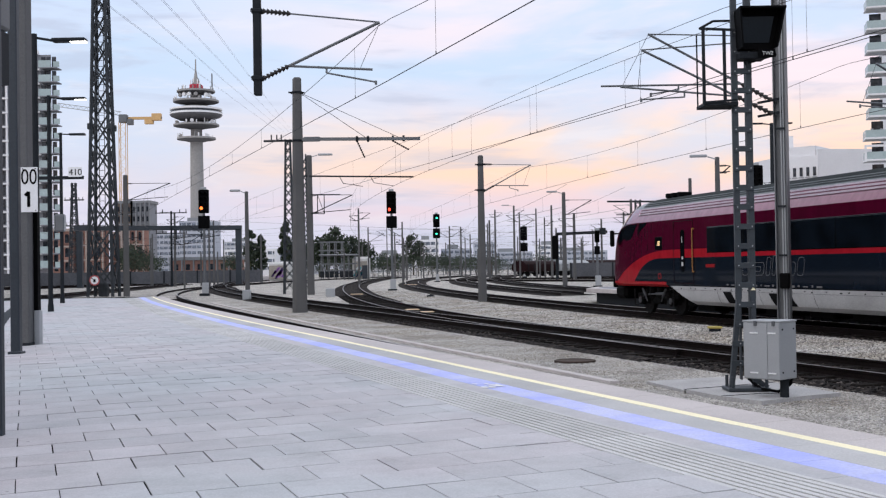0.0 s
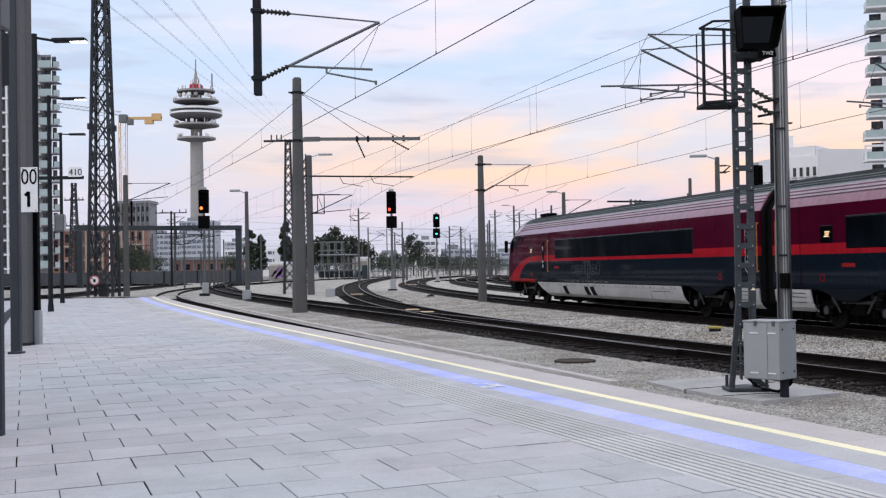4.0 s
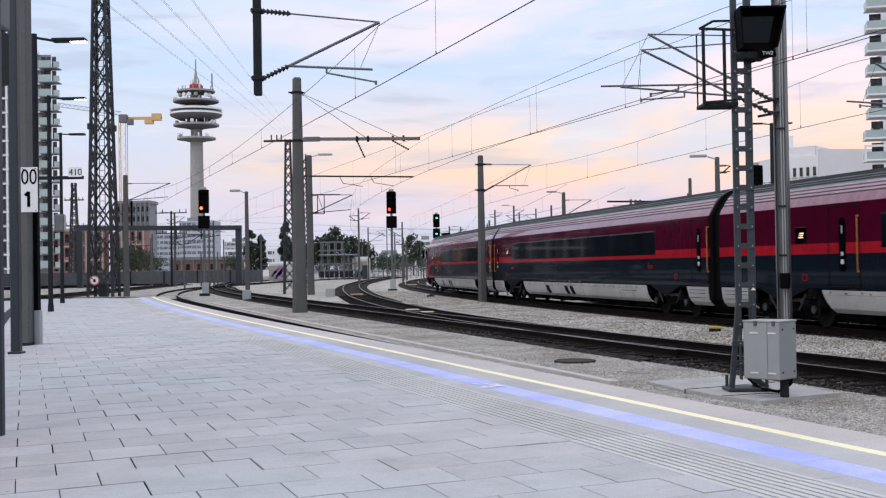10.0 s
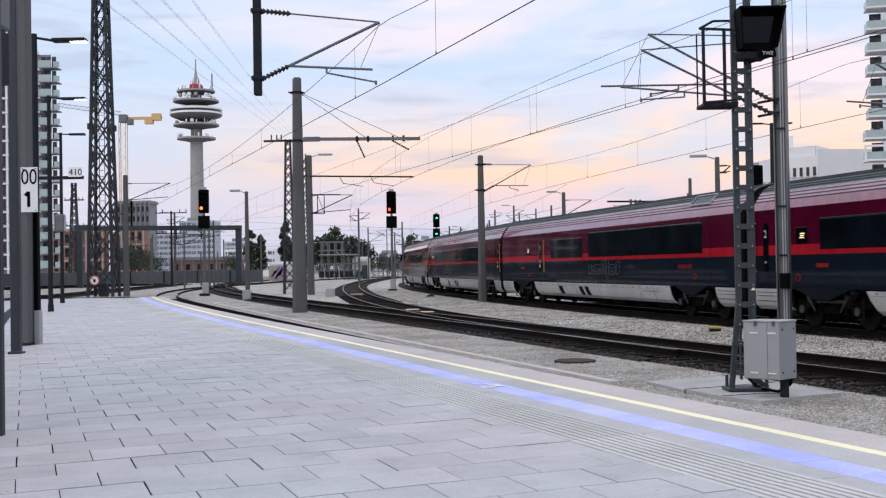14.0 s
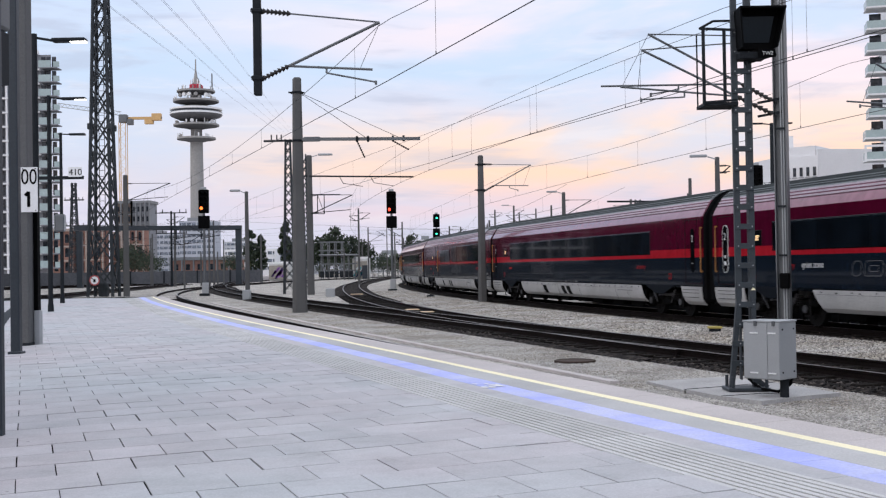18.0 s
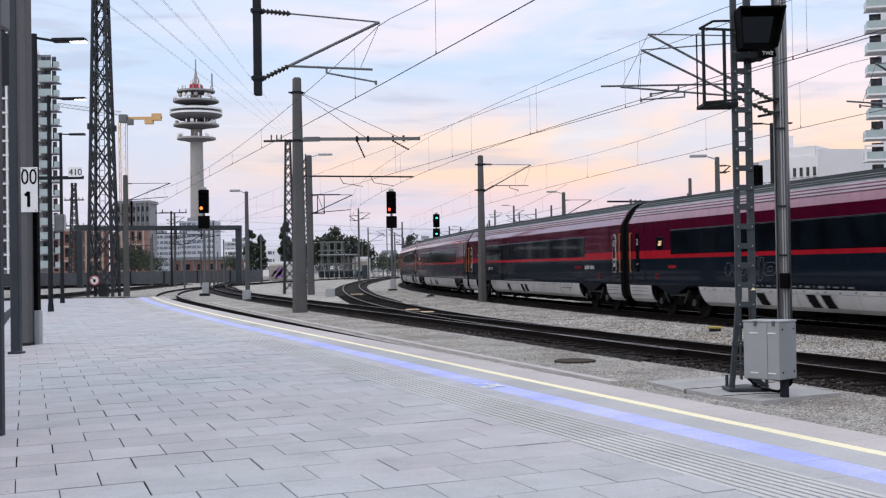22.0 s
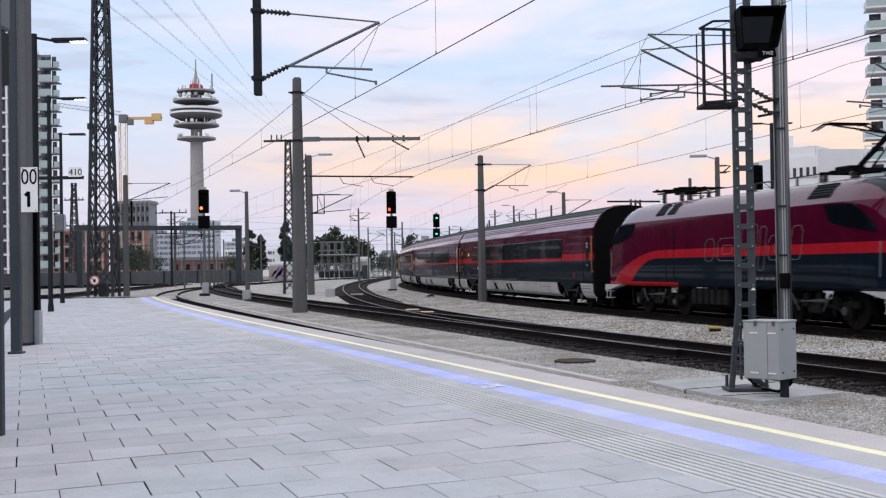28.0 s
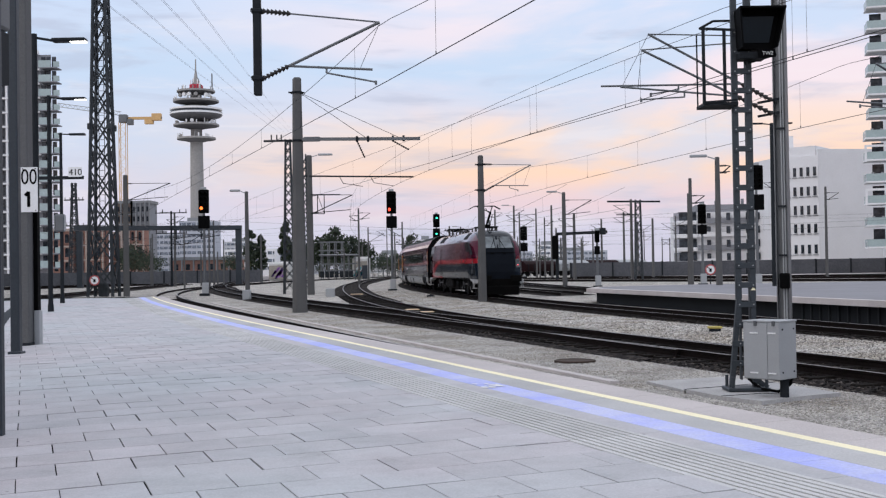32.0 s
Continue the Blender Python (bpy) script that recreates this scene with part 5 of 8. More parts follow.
    for y in (-4.5, -5.0, -5.5, -6.0):
        spar((-0.6, y, 4.10), (0.6, y, 4.10), 0.08, pg, "cross_bar")
    for sx in (-0.5, 0.5):
        for y in (-4.6, -5.9):
            b = new_bm()
            insulator_stack(b, sx, y, 3.79, 4.07)
            part("insulator", b, M_INSUL, pg)
    b = new_bm()
    bar(b, (0, -5.3, 4.16), (0, -6.75, 4.93), 0.10)
    bar(b, (0.15, -5.7, 4.12), (0.12, -6.7, 4.80), 0.035)
    part("lower_arm", b, M_BLACK, pg)
    b = new_bm()
    bar(b, (0, -6.75, 4.93), (-0.45, -5.0, 5.34), 0.045)
    bar(b, (0, -6.75, 4.93), (0.45, -5.0, 5.34), 0.045)
    bar(b, (0, -6.7, 4.80), (0, -5.15, 5.26), 0.025)
    part("upper_arm", b, M_BLACK, pg)
    b = new_bm()
    for y in (-5.0, -4.75):
        bar(b, (-0.62, y, 5.40), (0.62, y, 5.40), 0.05)
        for sx in (-1, 1):
            bar(b, (sx * 0.62, y, 5.40), (sx * 0.97, y, 5.2), 0.035)
    bar(b, (-0.4, -4.8, 5.37), (-0.4, -5.2, 5.35), 0.04)
    bar(b, (0.4, -4.8, 5.37), (0.4, -5.2, 5.35), 0.04)
    part("contact_head", b, M_BLACK, pg)
    wordmark(e, 0.62, -4.95, 1.80, 2.82, -1.502, 0.016)
    b = new_bm()
    for i in range(5):
        box(b, (-1.499, -2.3 - i * 0.3, 1.28), (0.004, 0.22, 0.08))
    part("marking_bars", b, M_MARK, e)
    return e


KINDS = [("cab", "1"), ("first", "1"), ("bistro", "1"), ("plain", "2"), ("quiet", "2"), ("late", "2"), ("family", "2")]
for i, (kind, digit) in enumerate(KINDS):
    CARS.append((coach(kind, digit), 13.25 - 26.5 * i, 19.0))
CARS.append((locomotive(), -26.5 * 6 - 9.9, 9.9))


# ---------------------------------------------------------------- masts, wires and signals
def wpart(name, bm, mat, e, label="", root=None):
    """A part drawn in world coordinates, under the thing e (or under a part of root)."""
    base = (root or e).matrix_basis.copy()
    bmesh.ops.transform(bm, matrix=base.inverted(), verts=bm.verts[:])
    return part(name, bm, mat, e, label)


def insulator(bm, a, b, r=0.07, n=7):
    a, b = Vector(a), Vector(b)
    rod(bm, a, b, r * 0.45, n=8)
    for i in range(n):
        p, q = a.lerp(b, (i + 0.15) / n), a.lerp(b, (i + 0.75) / n)
        rod(bm, p, q, r, r * 0.6, n=10)


def tube(bm, a, b, r):
    rod(bm, a, b, r, n=8)


def square_shaft(bm, x, y, z0, z1, w0, w1, bevel=True, yaw=0.0):
    loops = []
    for z, w in ((z0, w0), (z1, w1), (z1 + w1 * 0.18, w1 * 0.7)):
        c = w * 0.16
        h = w / 2
        ring = [(-h, -h + c), (-h + c, -h), (h - c, -h), (h, -h + c), (h, h - c), (h - c, h), (-h + c, h), (-h, h - c)]
        cs, sn = math.cos(yaw), math.sin(yaw)
        loops.append([bm.verts.new((x + a * cs - b * sn, y + a * sn + b * cs, z)) for a, b in ring])
    for p, q in zip(loops, loops[1:]):
        for i in range(8):
            bm.faces.new((p[i], p[(i + 1) % 8], q[(i + 1) % 8], q[i]))
    bm.faces.new(loops[-1])
    bm.faces.new(loops[0][::-1])


def mast(x, y, z0, z1, w0, w1, label, name="catenary_mast", category="mast", group="masts of the railway yard", mat=None, yaw=0.3):
    e = empty(name, Matrix.Translation((x, y, z0)), label, category, group)
    bm = new_bm()
    square_shaft(bm, x, y, z0, z1, w0, w1, yaw=yaw)
    wpart("shaft", bm, mat or M_POLE, e)
    return e


def clamp(e, x, y, z, w, yaw=0.3):
    bm = new_bm()
    m = Matrix.Translation((x, y, z)) @ Matrix.Rotation(yaw, 4, "Z")
    box(bm, (0, 0, 0), (w + 0.06, w + 0.06, 0.09), m, bevel=0.015)
    for s in (-1, 1):
        box(bm, (s * (w / 2 + 0.1), 0, 0), (0.14, 0.05, 0.07), m)
    wpart("clamp", bm, M_DARKSTEEL, e)


def cantilever(e, root, tip, reg, top_insul, low_insul, arm_from, r=0.03, label="tubular steel cantilever"):
    """A bracket: a stay from the upper insulator to the tip, a tube from the lower one to the tip, a level tube and a registration arm."""
    root_hi, root_lo = Vector(root[0]), Vector(root[1])
    tip, reg = Vector(tip), Vector(reg)
    bm = new_bm()
    hi, lo = root_hi.lerp(tip, top_insul), root_lo.lerp(tip, low_insul)
    tube(bm, hi, tip, r * 0.55)
    tube(bm, lo, tip, r)
    c = wpart("cantilever", bm, M_STEEL, e, label)
    b = new_bm()
    insulator(b, root_hi, hi)
    wpart("insulator", b, M_INSUL, c, "ribbed dark insulator", e)
    b = new_bm()
    insulator(b, root_lo, lo)
    wpart("insulator", b, M_INSUL, c, "ribbed dark insulator", e)
    b = new_bm()
    af = Vector(arm_from)
    tube(b, lo, af, r * 0.8)
    k = lo.lerp(af, 0.5)
    wpart("steady_tube", b, M_STEEL, c, "", e)
    b = new_bm()
    k = lo.lerp(af, 0.45)
    k2 = k + Vector((0, 0, -0.12))
    tube(b, k, k2, r * 0.7)
    tube(b, k2, reg, r * 0.6)
    rod(b, reg + Vector((0, 0, 0.03)), reg + Vector((0, 0, -0.06)), 0.03, n=6)
    wpart("registration_arm", b, M_STEEL, c, "", e)
    b = new_bm()
    tube(b, tip + Vector((0, 0, -0.02)), lo.lerp(af, 0.85), 0.006)
    wpart("hanger", b, M_WIRE, c, "", e)
    return c


def tess(points, r, name, parent, label="", n=5):
    """A wire through the points."""
    pts, faces = [], []
    ps = [Vector(p) for p in points]
    for i, p in enumerate(ps):
        d = (ps[min(i + 1, len(ps) - 1)] - ps[max(i - 1, 0)]).normalized()
        a = d.cross(Vector((0, 0, 1))).normalized()
        b = a.cross(d)
        for k in range(n):
            t = 2 * math.pi * k / n
            pts.append(tuple(p + a * (r * math.cos(t)) + b * (r * math.sin(t))))
    for i in range(len(ps) - 1):
        for k in range(n):
            faces.append((i * n + k, i * n + (k + 1) % n, (i + 1) * n + (k + 1) % n, (i + 1) * n + k))
    me = bpy.data.meshes.new(name)
    me.from_pydata(pts, [], faces)
    me.materials.append(M_WIRE)
    o = new(name, me)
    o.parent = parent
    if label:
        o["label"] = label
    return o


def overhead_line(path, lo, hi, supports, z_contact, z_mess, sag, label, r=0.010, zig=0.2, side=0.0, drop_every=6.0, mess_side=None, fade=0.0):
    """Contact wire and sagging messenger over a track between two supports, with droppers."""
    pts = [p for p in path if lo <= p[1] <= hi]
    e = empty("overhead_line", Matrix.Identity(4), label, "overhead wire", "overhead wires")
    con, mes, drops = [], [], []
    acc = 0.0
    for i, (x, y, th) in enumerate(pts):
        k = max([j for j, sy in enumerate(supports) if sy <= y] or [0])
        k = min(k, len(supports) - 2)
        a, b = supports[k], supports[k + 1]
        f = (y - a) / (b - a)
        o = side + zig * (1 - 2 * f) * (1 if k % 2 else -1)
        sg = 4 * sag * f * (1 - f)
        g = max(0.0, 1 - max(0.0, y - 28) / fade) if fade else 1.0
        o = o - side + side * g
        mo = o if mess_side is None else mess_side * g
        con.append((x + o * math.cos(th), y + o * math.sin(th), z_contact))
        mes.append((x + mo * math.cos(th), y + mo * math.sin(th), z_mess - sg))
        if i:
            acc += math.hypot(con[-1][0] - con[-2][0], con[-1][1] - con[-2][1])
        if acc > drop_every:
            acc = 0.0
            drops.append((con[-1], mes[-1]))
    tess(con, r, "contact_wire", e)
    tess(mes, r * 0.8, "messenger_wire", e)
    for c, m in drops:
        if m[2] - c[2] > 0.12 and math.hypot(m[0] - c[0], m[1] - c[1]) < 0.7:
            bm = new_bm()
            rod(bm, c, (c[0], c[1], m[2]) if math.hypot(c[0] - m[0], c[1] - m[1]) < 0.02 else m, r * 0.4, n=4)
            box(bm, (c[0], c[1], c[2] + 0.03), (0.02, 0.02, 0.06))
            part("dropper", bm, M_WIRE, e)
    return e


# the wires over the platform track follow their own line, fitted to the camera's view
W1 = line(-0.55, 23.4, 0.338, [0, 45, 60, 110, 160], [0, -0.0002, -0.0036, -0.0042, -0.002], 330, 1.0, 60)
overhead_line(W1, -18, 170, [-24, 25.9, 78, 130, 185], 5.86, 7.22, 0.95, "overhead wires above the platform track", 0.010, 0.12, 0.05)
overhead_line(T2, -10, 190, [-30, 28.67, 87, 140, 200], 5.68, 6.88, 0.08, "overhead wires above the turnout track", 0.0085, 0.0, 0.82, mess_side=0.82, fade=60)
overhead_line([p for p in T2 if p[1] < 24.5] + T3[1:], -10, 180, [-30, 28.67, 87, 150, 200], 5.84, 7.30, 0.08, "overhead wires above the diverging track", 0.0085, 0.0, 1.15, mess_side=1.15, fade=50)
overhead_line(T4, -60, 200, [-60, -25, 31.0, 62, 120, 200], 5.53, 6.95, 0.5, "overhead wires above the main track", 0.0085, 0.2, 0.0)

for path, hi in ((T5, 230), (T6, 230), (T10, 170), (T11, 160), (T7, 170), (T8, 165)):
    ys = [p[1] for p in path]
    overhead_line(path, min(ys), min(hi, max(ys)), [min(ys) + 45 * i for i in range(7)], 5.5, 6.9, 0.8, "thin overhead wires above a yard track", 0.011, 0.25)

# hanging support over the platform track
e = empty("hanging_support", Matrix.Translation((-4.05, 25.9, 5.62)), "dark steel drop post with insulated cantilever arms", "catenary support")
b = new_bm()
box(b, (-4.05, 25.9, 7.62), (0.17, 0.2, 4.0), bevel=0.02)
wpart("drop_post", b, M_DARKSTEEL, e, "dark hanging steel post")
b = new_bm()
bar(b, (-4.5, 26.0, 9.75), (8.35, 28.67, 9.75), 0.4, 0.45)
wpart("cross_beam", b, M_DARKSTEEL, e)
for z in (7.5, 6.0):
    b = new_bm()
    box(b, (-4.05, 25.9, z), (0.26, 0.26, 0.10), bevel=0.02)
    wpart("clamp", b, M_DARKSTEEL, e)
cantilever(e, ((-3.93, 25.9, 7.50), (-3.93, 25.9, 6.0)), (-1.33, 25.9, 7.21), (-1.43, 25.9, 5.88), 0.24, 0.22, (-1.50, 25.9, 6.16), 0.034)

# tapered concrete mast with a long boom
e = mast(-6.54, 53.15, GZ, 10.42, 0.62, 0.36, "tall tapered grey concrete mast with a long steel boom")
clamp(e, -6.56, 53.15, 9.8, 0.40)
clamp(e, -6.56, 53.15, 7.6, 0.46)
b = new_bm()
bar(b, (-6.3, 52.9, 7.64), (-0.95, 52.5, 7.54), 0.13, 0.14)
box(b, (-5.85, 52.86, 7.63), (0.7, 0.22, 0.2))
wpart("boom", b, M_STEEL, e, "long grey steel boom")
b = new_bm()
bar(b, (-6.8, 53.2, 7.62), (-8.1, 53.3, 7.62), 0.09)
for x in (-7.3, -7.5, -7.75):
    rod(b, (x, 53.25, 7.66), (x, 53.25, 7.9), 0.03)
wpart("short_arm", b, M_DARKSTEEL, e)
for x in (-3.8, -3.3, -2.18, -1.7):
    b = new_bm()
    box(b, (x, 52.66, 7.58), (0.1, 0.2, 0.26), bevel=0.01)
    wpart("clamp", b, M_DARKSTEEL, e)
for a, c in (((-3.8, 52.6, 7.5), (-3.45, 52.6, 6.72)), ((-2.2, 52.6, 7.48), (-1.45, 52.6, 7.05))):
    b = new_bm()
    insulator(b, a, c, 0.05, 8)
    wpart("insulator", b, M_INSUL, e, "dark rod insulator")
e["label"] = "tall tapered grey concrete mast with a long steel boom"
stay = empty("stay_wires", Matrix.Identity(4), "thin stay wires from mast head to boom", "wire")
for x, z in ((-3.35, 7.6), (-1.75, 7.55)):
    tess([(-6.45, 53.0, 9.8), (x, 52.6, z)], 0.012, "stay_wire", stay)

# slim mast in the gravel with a bracket
e = mast(2.06, 61.98, GZ, 7.6, 0.40, 0.25, "slim tapered grey concrete mast with a tubular bracket")
clamp(e, 2.06, 61.98, 7.15, 0.28)
clamp(e, 2.06, 61.98, 5.8, 0.31)
cantilever(e, ((2.2, 61.9, 7.16), (2.22, 61.9, 5.72)), (4.7, 61.6, 7.06), (4.0, 61.6, 5.74), 0.18, 0.22, (4.55, 61.6, 5.97), 0.03)

# steel beam mast beside the signal, with two brackets over the turnout
e = empty("steel_mast", Matrix.Translation((8.35, 28.67, GZ)), "pale grey steel beam mast with conduits and black box", "mast", "masts of the railway yard")
b = new_bm()
yaw = Matrix.Translation((8.35, 28.67, 0)) @ Matrix.Rotation(radians(-28), 4, "Z")
box(b, (0, 0, 4.9), (0.256, 0.014, 10.2), yaw)
wpart("web", b, M_STEEL, e, "grey steel web")
for s in (-1, 1):
    b = new_bm()
    box(b, (s * 0.14, 0, 4.9), (0.022, 0.30, 10.2), yaw)
    wpart("flange", b, M_STEEL, e, "grey steel flange")
b = new_bm()
box(b, (-0.158, -0.02, 6.0), (0.012, 0.18, 9.0), yaw)
wpart("cover_strip", b, M_CABINET, e, "pale cover strip")
for dx, dy in ((0.02, -0.12), (0.08, -0.12)):
    b = new_bm()
    p = yaw @ Vector((dx, dy, 0))
    rod(b, (p.x, p.y, 0.2), (p.x, p.y, 9.8), 0.018)
    wpart("conduit", b, M_CABINET, e, "thin grey conduit")
b = new_bm()
box(b, (0.06, -0.2, 1.28), (0.24, 0.16, 0.38), yaw, bevel=0.03)
wpart("connection_box", b, M_BLACK, e, "black connection box")
b = new_bm()
box(b, (0.02, -0.16, 3.1), (0.2, 0.04, 0.05), yaw)
box(b, (0.02, -0.16, 5.0), (0.2, 0.04, 0.05), yaw)
box(b, (0.02, -0.16, 1.9), (0.2, 0.04, 0.05), yaw)
wpart("bracket", b, M_DARKSTEEL, e)
cantilever(e, ((8.1, 28.6, 7.28), (8.1, 28.55, 5.70)), (5.06, 28.3, 7.32), (5.1, 28.3, 5.86), 0.16, 0.25, (3.87, 28.1, 6.04), 0.030)
cantilever(e, ((8.1, 28.6, 7.18), (8.1, 28.5, 5.36)), (4.86, 28.1, 6.90), (4.83, 28.1, 5.70), 0.16, 0.28, (4.32, 28.0, 6.0), 0.030)
b = new_bm()
for z in (5.42, 5.75):
    bar(b, (8.35, 28.6, z), (7.75, 28.5, z - 0.12), 0.06)
wpart("swivel_bracket", b, M_DARKSTEEL, e)

# mast at the far platform, its bracket reaches over the main track
e = mast(15.0, 33.0, 0.55, 9.4, 0.42, 0.3, "tapered grey concrete mast on the far platform")
cantilever(e, ((14.8, 32.9, 7.4), (14.8, 32.9, 5.7)), (11.7, 31.3, 7.02), (11.25, 31.3, 5.9), 0.15, 0.2, (10.9, 31.3, 6.02), 0.03)

# signal on a battened steel mast beside the platform track
MX, MY = 4.50, 17.44
e = empty("signal_mast", Matrix.Translation((MX, MY, -0.16)), "blue-grey steel ladder mast carrying a black signal head", "railway signal", "railway signals")
for s in (-1, 1):
    b = new_bm()
    bar(b, (MX + s * 0.175 - 0.06, MY, -0.14), (MX + s * 0.105, MY, 1.2), 0.085, 0.07)
    bar(b, (MX + s * 0.105, MY, 1.2), (MX + s * 0.105, MY, 7.4), 0.085, 0.07)
    bar(b, (MX + s * 0.105 - s * 0.03, MY + 0.05, 0.0), (MX + s * 0.105 - s * 0.03, MY + 0.05, 7.4), 0.02, 0.1)
    wpart("leg", b, M_MASTPAINT, e, "blue-grey steel channel leg")
k = 0
z = 0.25
while z < 7.2:
    b = new_bm()
    w = 0.22 + (0.16 * max(0, (1.2 - z)) / 1.2)
    box(b, (MX - (0.04 if z < 0.8 else 0.0), MY - 0.045, z), (w + 0.05, 0.02, 0.085), bevel=0.004)
    bt = wpart("batten", b, M_MASTPAINT, e)
    b = new_bm()
    for s in (-1, 1):
        rod(b, (MX + s * 0.105, MY - 0.058, z), (MX + s * 0.105, MY - 0.04, z), 0.011, n=6)
    wpart("bolt", b, M_CABINET, bt, "pale bolt head", e)
    z += 0.29
b = new_bm()
box(b, (MX - 0.02, MY, -0.13), (0.62, 0.46, 0.05), bevel=0.01)
for dx in (-0.26, 0.24):
    for dy in (-0.18, 0.18):
        rod(b, (MX + dx, MY + dy, -0.14), (MX + dx, MY + dy, 0.06), 0.025)
bar(b, (MX + 0.13, MY, 0.0), (MX + 0.30, MY, -0.12), 0.07)
wpart("foot_plate", b, M_MASTPAINT, e, "bolted foot plate")
hx = MX + 0.29
m = Matrix.Identity(4)


def tapered(bm, x0, x1, x2, x3, z0, z1, y0, y1):
    """A box from (x0..x1) at the height z0 to (x2..x3) at z1, between y0 and y1."""
    vs = [bm.verts.new(c) for c in ((x0, y0, z0), (x1, y0, z0), (x1, y1, z0), (x0, y1, z0), (x2, y0, z1), (x3, y0, z1), (x3, y1, z1), (x2, y1, z1))]
    for f in ((0, 1, 5, 4), (1, 2, 6, 5), (2, 3, 7, 6), (3, 0, 4, 7), (4, 5, 6, 7), (3, 2, 1, 0)):
        bm.faces.new([vs[i] for i in f])
    bmesh.ops.recalc_face_normals(bm, faces=bm.faces[:])


b = new_bm()
tapered(b, 4.43, 4.94, 4.40, 5.06, 4.90, 5.46, MY - 0.18, MY + 0.12)
tapered(b, 4.42, 4.445, 4.39, 4.415, 4.895, 5.475, MY - 0.42, MY - 0.16)
tapered(b, 4.92, 4.945, 5.045, 5.07, 4.895, 5.475, MY - 0.42, MY - 0.16)
tapered(b, 4.39, 5.07, 4.39, 5.07, 5.46, 5.49, MY - 0.44, MY + 0.12)
head = wpart("signal_head", b, M_BLACK, e, "black hooded signal head")
b = new_bm()
tapered(b, 4.50, 4.87, 4.48, 4.95, 4.99, 5.38, MY - 0.192, MY - 0.182)
wpart("screen", b, M_GLASS, head, "dark signal screen", e)
b = new_bm()
box(b, (hx - 0.17, MY - 0.10, 4.80), (0.40, 0.3, 0.10), bevel=0.01)
bar(b, (MX + 0.05, MY, 4.72), (MX + 0.5, MY - 0.1, 4.84), 0.05)
wpart("bracket", b, M_DARKSTEEL, e)
b = new_bm()
box(b, (4.80, MY - 0.31, 4.815), (0.26, 0.012, 0.12))
plate = wpart("number_plate", b, M_BLACK, e, "black plate with white code TW2")
t = letters("TW2", 0.075, 0, 0, 0, M_MARKWHITE, plate, "white characters TW2")
t.matrix_basis = Matrix.Translation(Vector((4.735, MY - 0.319, 4.79)) - Vector((MX, MY, -0.16))) @ Matrix.Rotation(radians(90), 4, "X")
# basket for the fitter
b = new_bm()
bx0, bx1, by0, by1 = 3.915, 4.225, MY - 0.12, MY + 0.42
for x, y, zt in ((bx0, by0, 5.23), (bx1, by0, 5.20), (bx0 + 0.02, by1, 5.23)):
    bar(b, (x, y, 4.1), (x, y, zt), 0.042 if y < MY else 0.02)
bar(b, (bx0 - 0.05, by0, 5.23), (MX - 0.10, by0, 5.20), 0.035)
bar(b, (bx0 - 0.05, by0, 5.23), (bx0 + 0.22, by0 + 0.3, 5.40), 0.03)
bar(b, (bx0 + 0.22, by0 + 0.3, 5.40), (MX - 0.08, by0 + 0.3, 5.40), 0.03)
bar(b, (bx0, by0, 4.13), (MX - 0.10, by0, 4.16), 0.03)
box(b, ((bx0 + MX - 0.08) / 2, (by0 + by1) / 2, 4.11), (MX - 0.08 - bx0, by1 - by0, 0.045))
wpart("basket", b, M_DARKSTEEL, e, "steel standing basket with rails")
b = new_bm()
ctrl = [(MX + 0.05, MY + 0.1, 0.0), (MX + 0.15, MY - 0.2, -0.12), (MX + 0.32, MY - 0.5, -0.13), (MX + 0.42, MY - 0.75, 0.0), (MX + 0.45, MY - 0.8, 0.2)]
for p, q in zip(ctrl, ctrl[1:]):
    rod(b, p, q, 0.022)
wpart("cable", b, M_BLACK, e, "black cable")
b = new_bm()
vs = [b.verts.new((MX + 0.105 + dx, MY - 0.045, 1.33 + dz)) for dx, dz in ((-0.035, 0), (0.035, 0), (0, 0.06))]
b.faces.new(vs)
wpart("warning_sign", b, M_YELLOW, e, "tiny yellow warning triangle")

# switch cabinet on one leg
e = empty("switch_cabinet", Matrix.Translation((4.62, 16.55, -0.16)), "light grey steel switch cabinet on a post beside the mast", "cabinet")
m = Matrix.Translation((4.62, 16.62, 0.5)) @ Matrix.Rotation(radians(-45), 4, "Z") @ Matrix.Diagonal((1, 1.3, 1, 1))
b = new_bm()
box(b, (0, 0, 0), (0.56, 0.36, 0.80), m, bevel=0.006)
body = wpart("body", b, M_CABINET, e, "light grey sheet steel")
b = new_bm()
box(b, (0, 0, 0.412), (0.58, 0.38, 0.025), m, bevel=0.006)
wpart("lid", b, M_CABINET, e)
for x0, w in ((-0.09, 0.37), (0.19, 0.175)):
    b = new_bm()
    box(b, (x0, -0.184, 0), (w, 0.012, 0.78), m, bevel=0.004)
    d = wpart("door", b, M_CABINET, e, "flat cabinet door")
    b = new_bm()
    for zz in (0.25, -0.31):
        box(b, (x0 - 0.02, -0.194, zz), (0.12, 0.012, 0.02), m)
    wpart("latch", b, M_WHITE, d, "white latch strip", e)
    b = new_bm()
    box(b, (x0 + 0.01, -0.195, 0.385), (0.035, 0.03, 0.07), m)
    wpart("lock", b, M_STEEL, d, "", e)
b = new_bm()
for yy in (-0.12, 0.12):
    for zz in (-0.3, 0.3):
        rod(b, m @ Vector((0.28, yy, zz)), m @ Vector((0.29, yy, zz)), 0.012)
wpart("bolt", b, M_BLACK, e)
b = new_bm()
box(b, (4.78, 16.5, 0.0), (0.10, 0.10, 0.40))
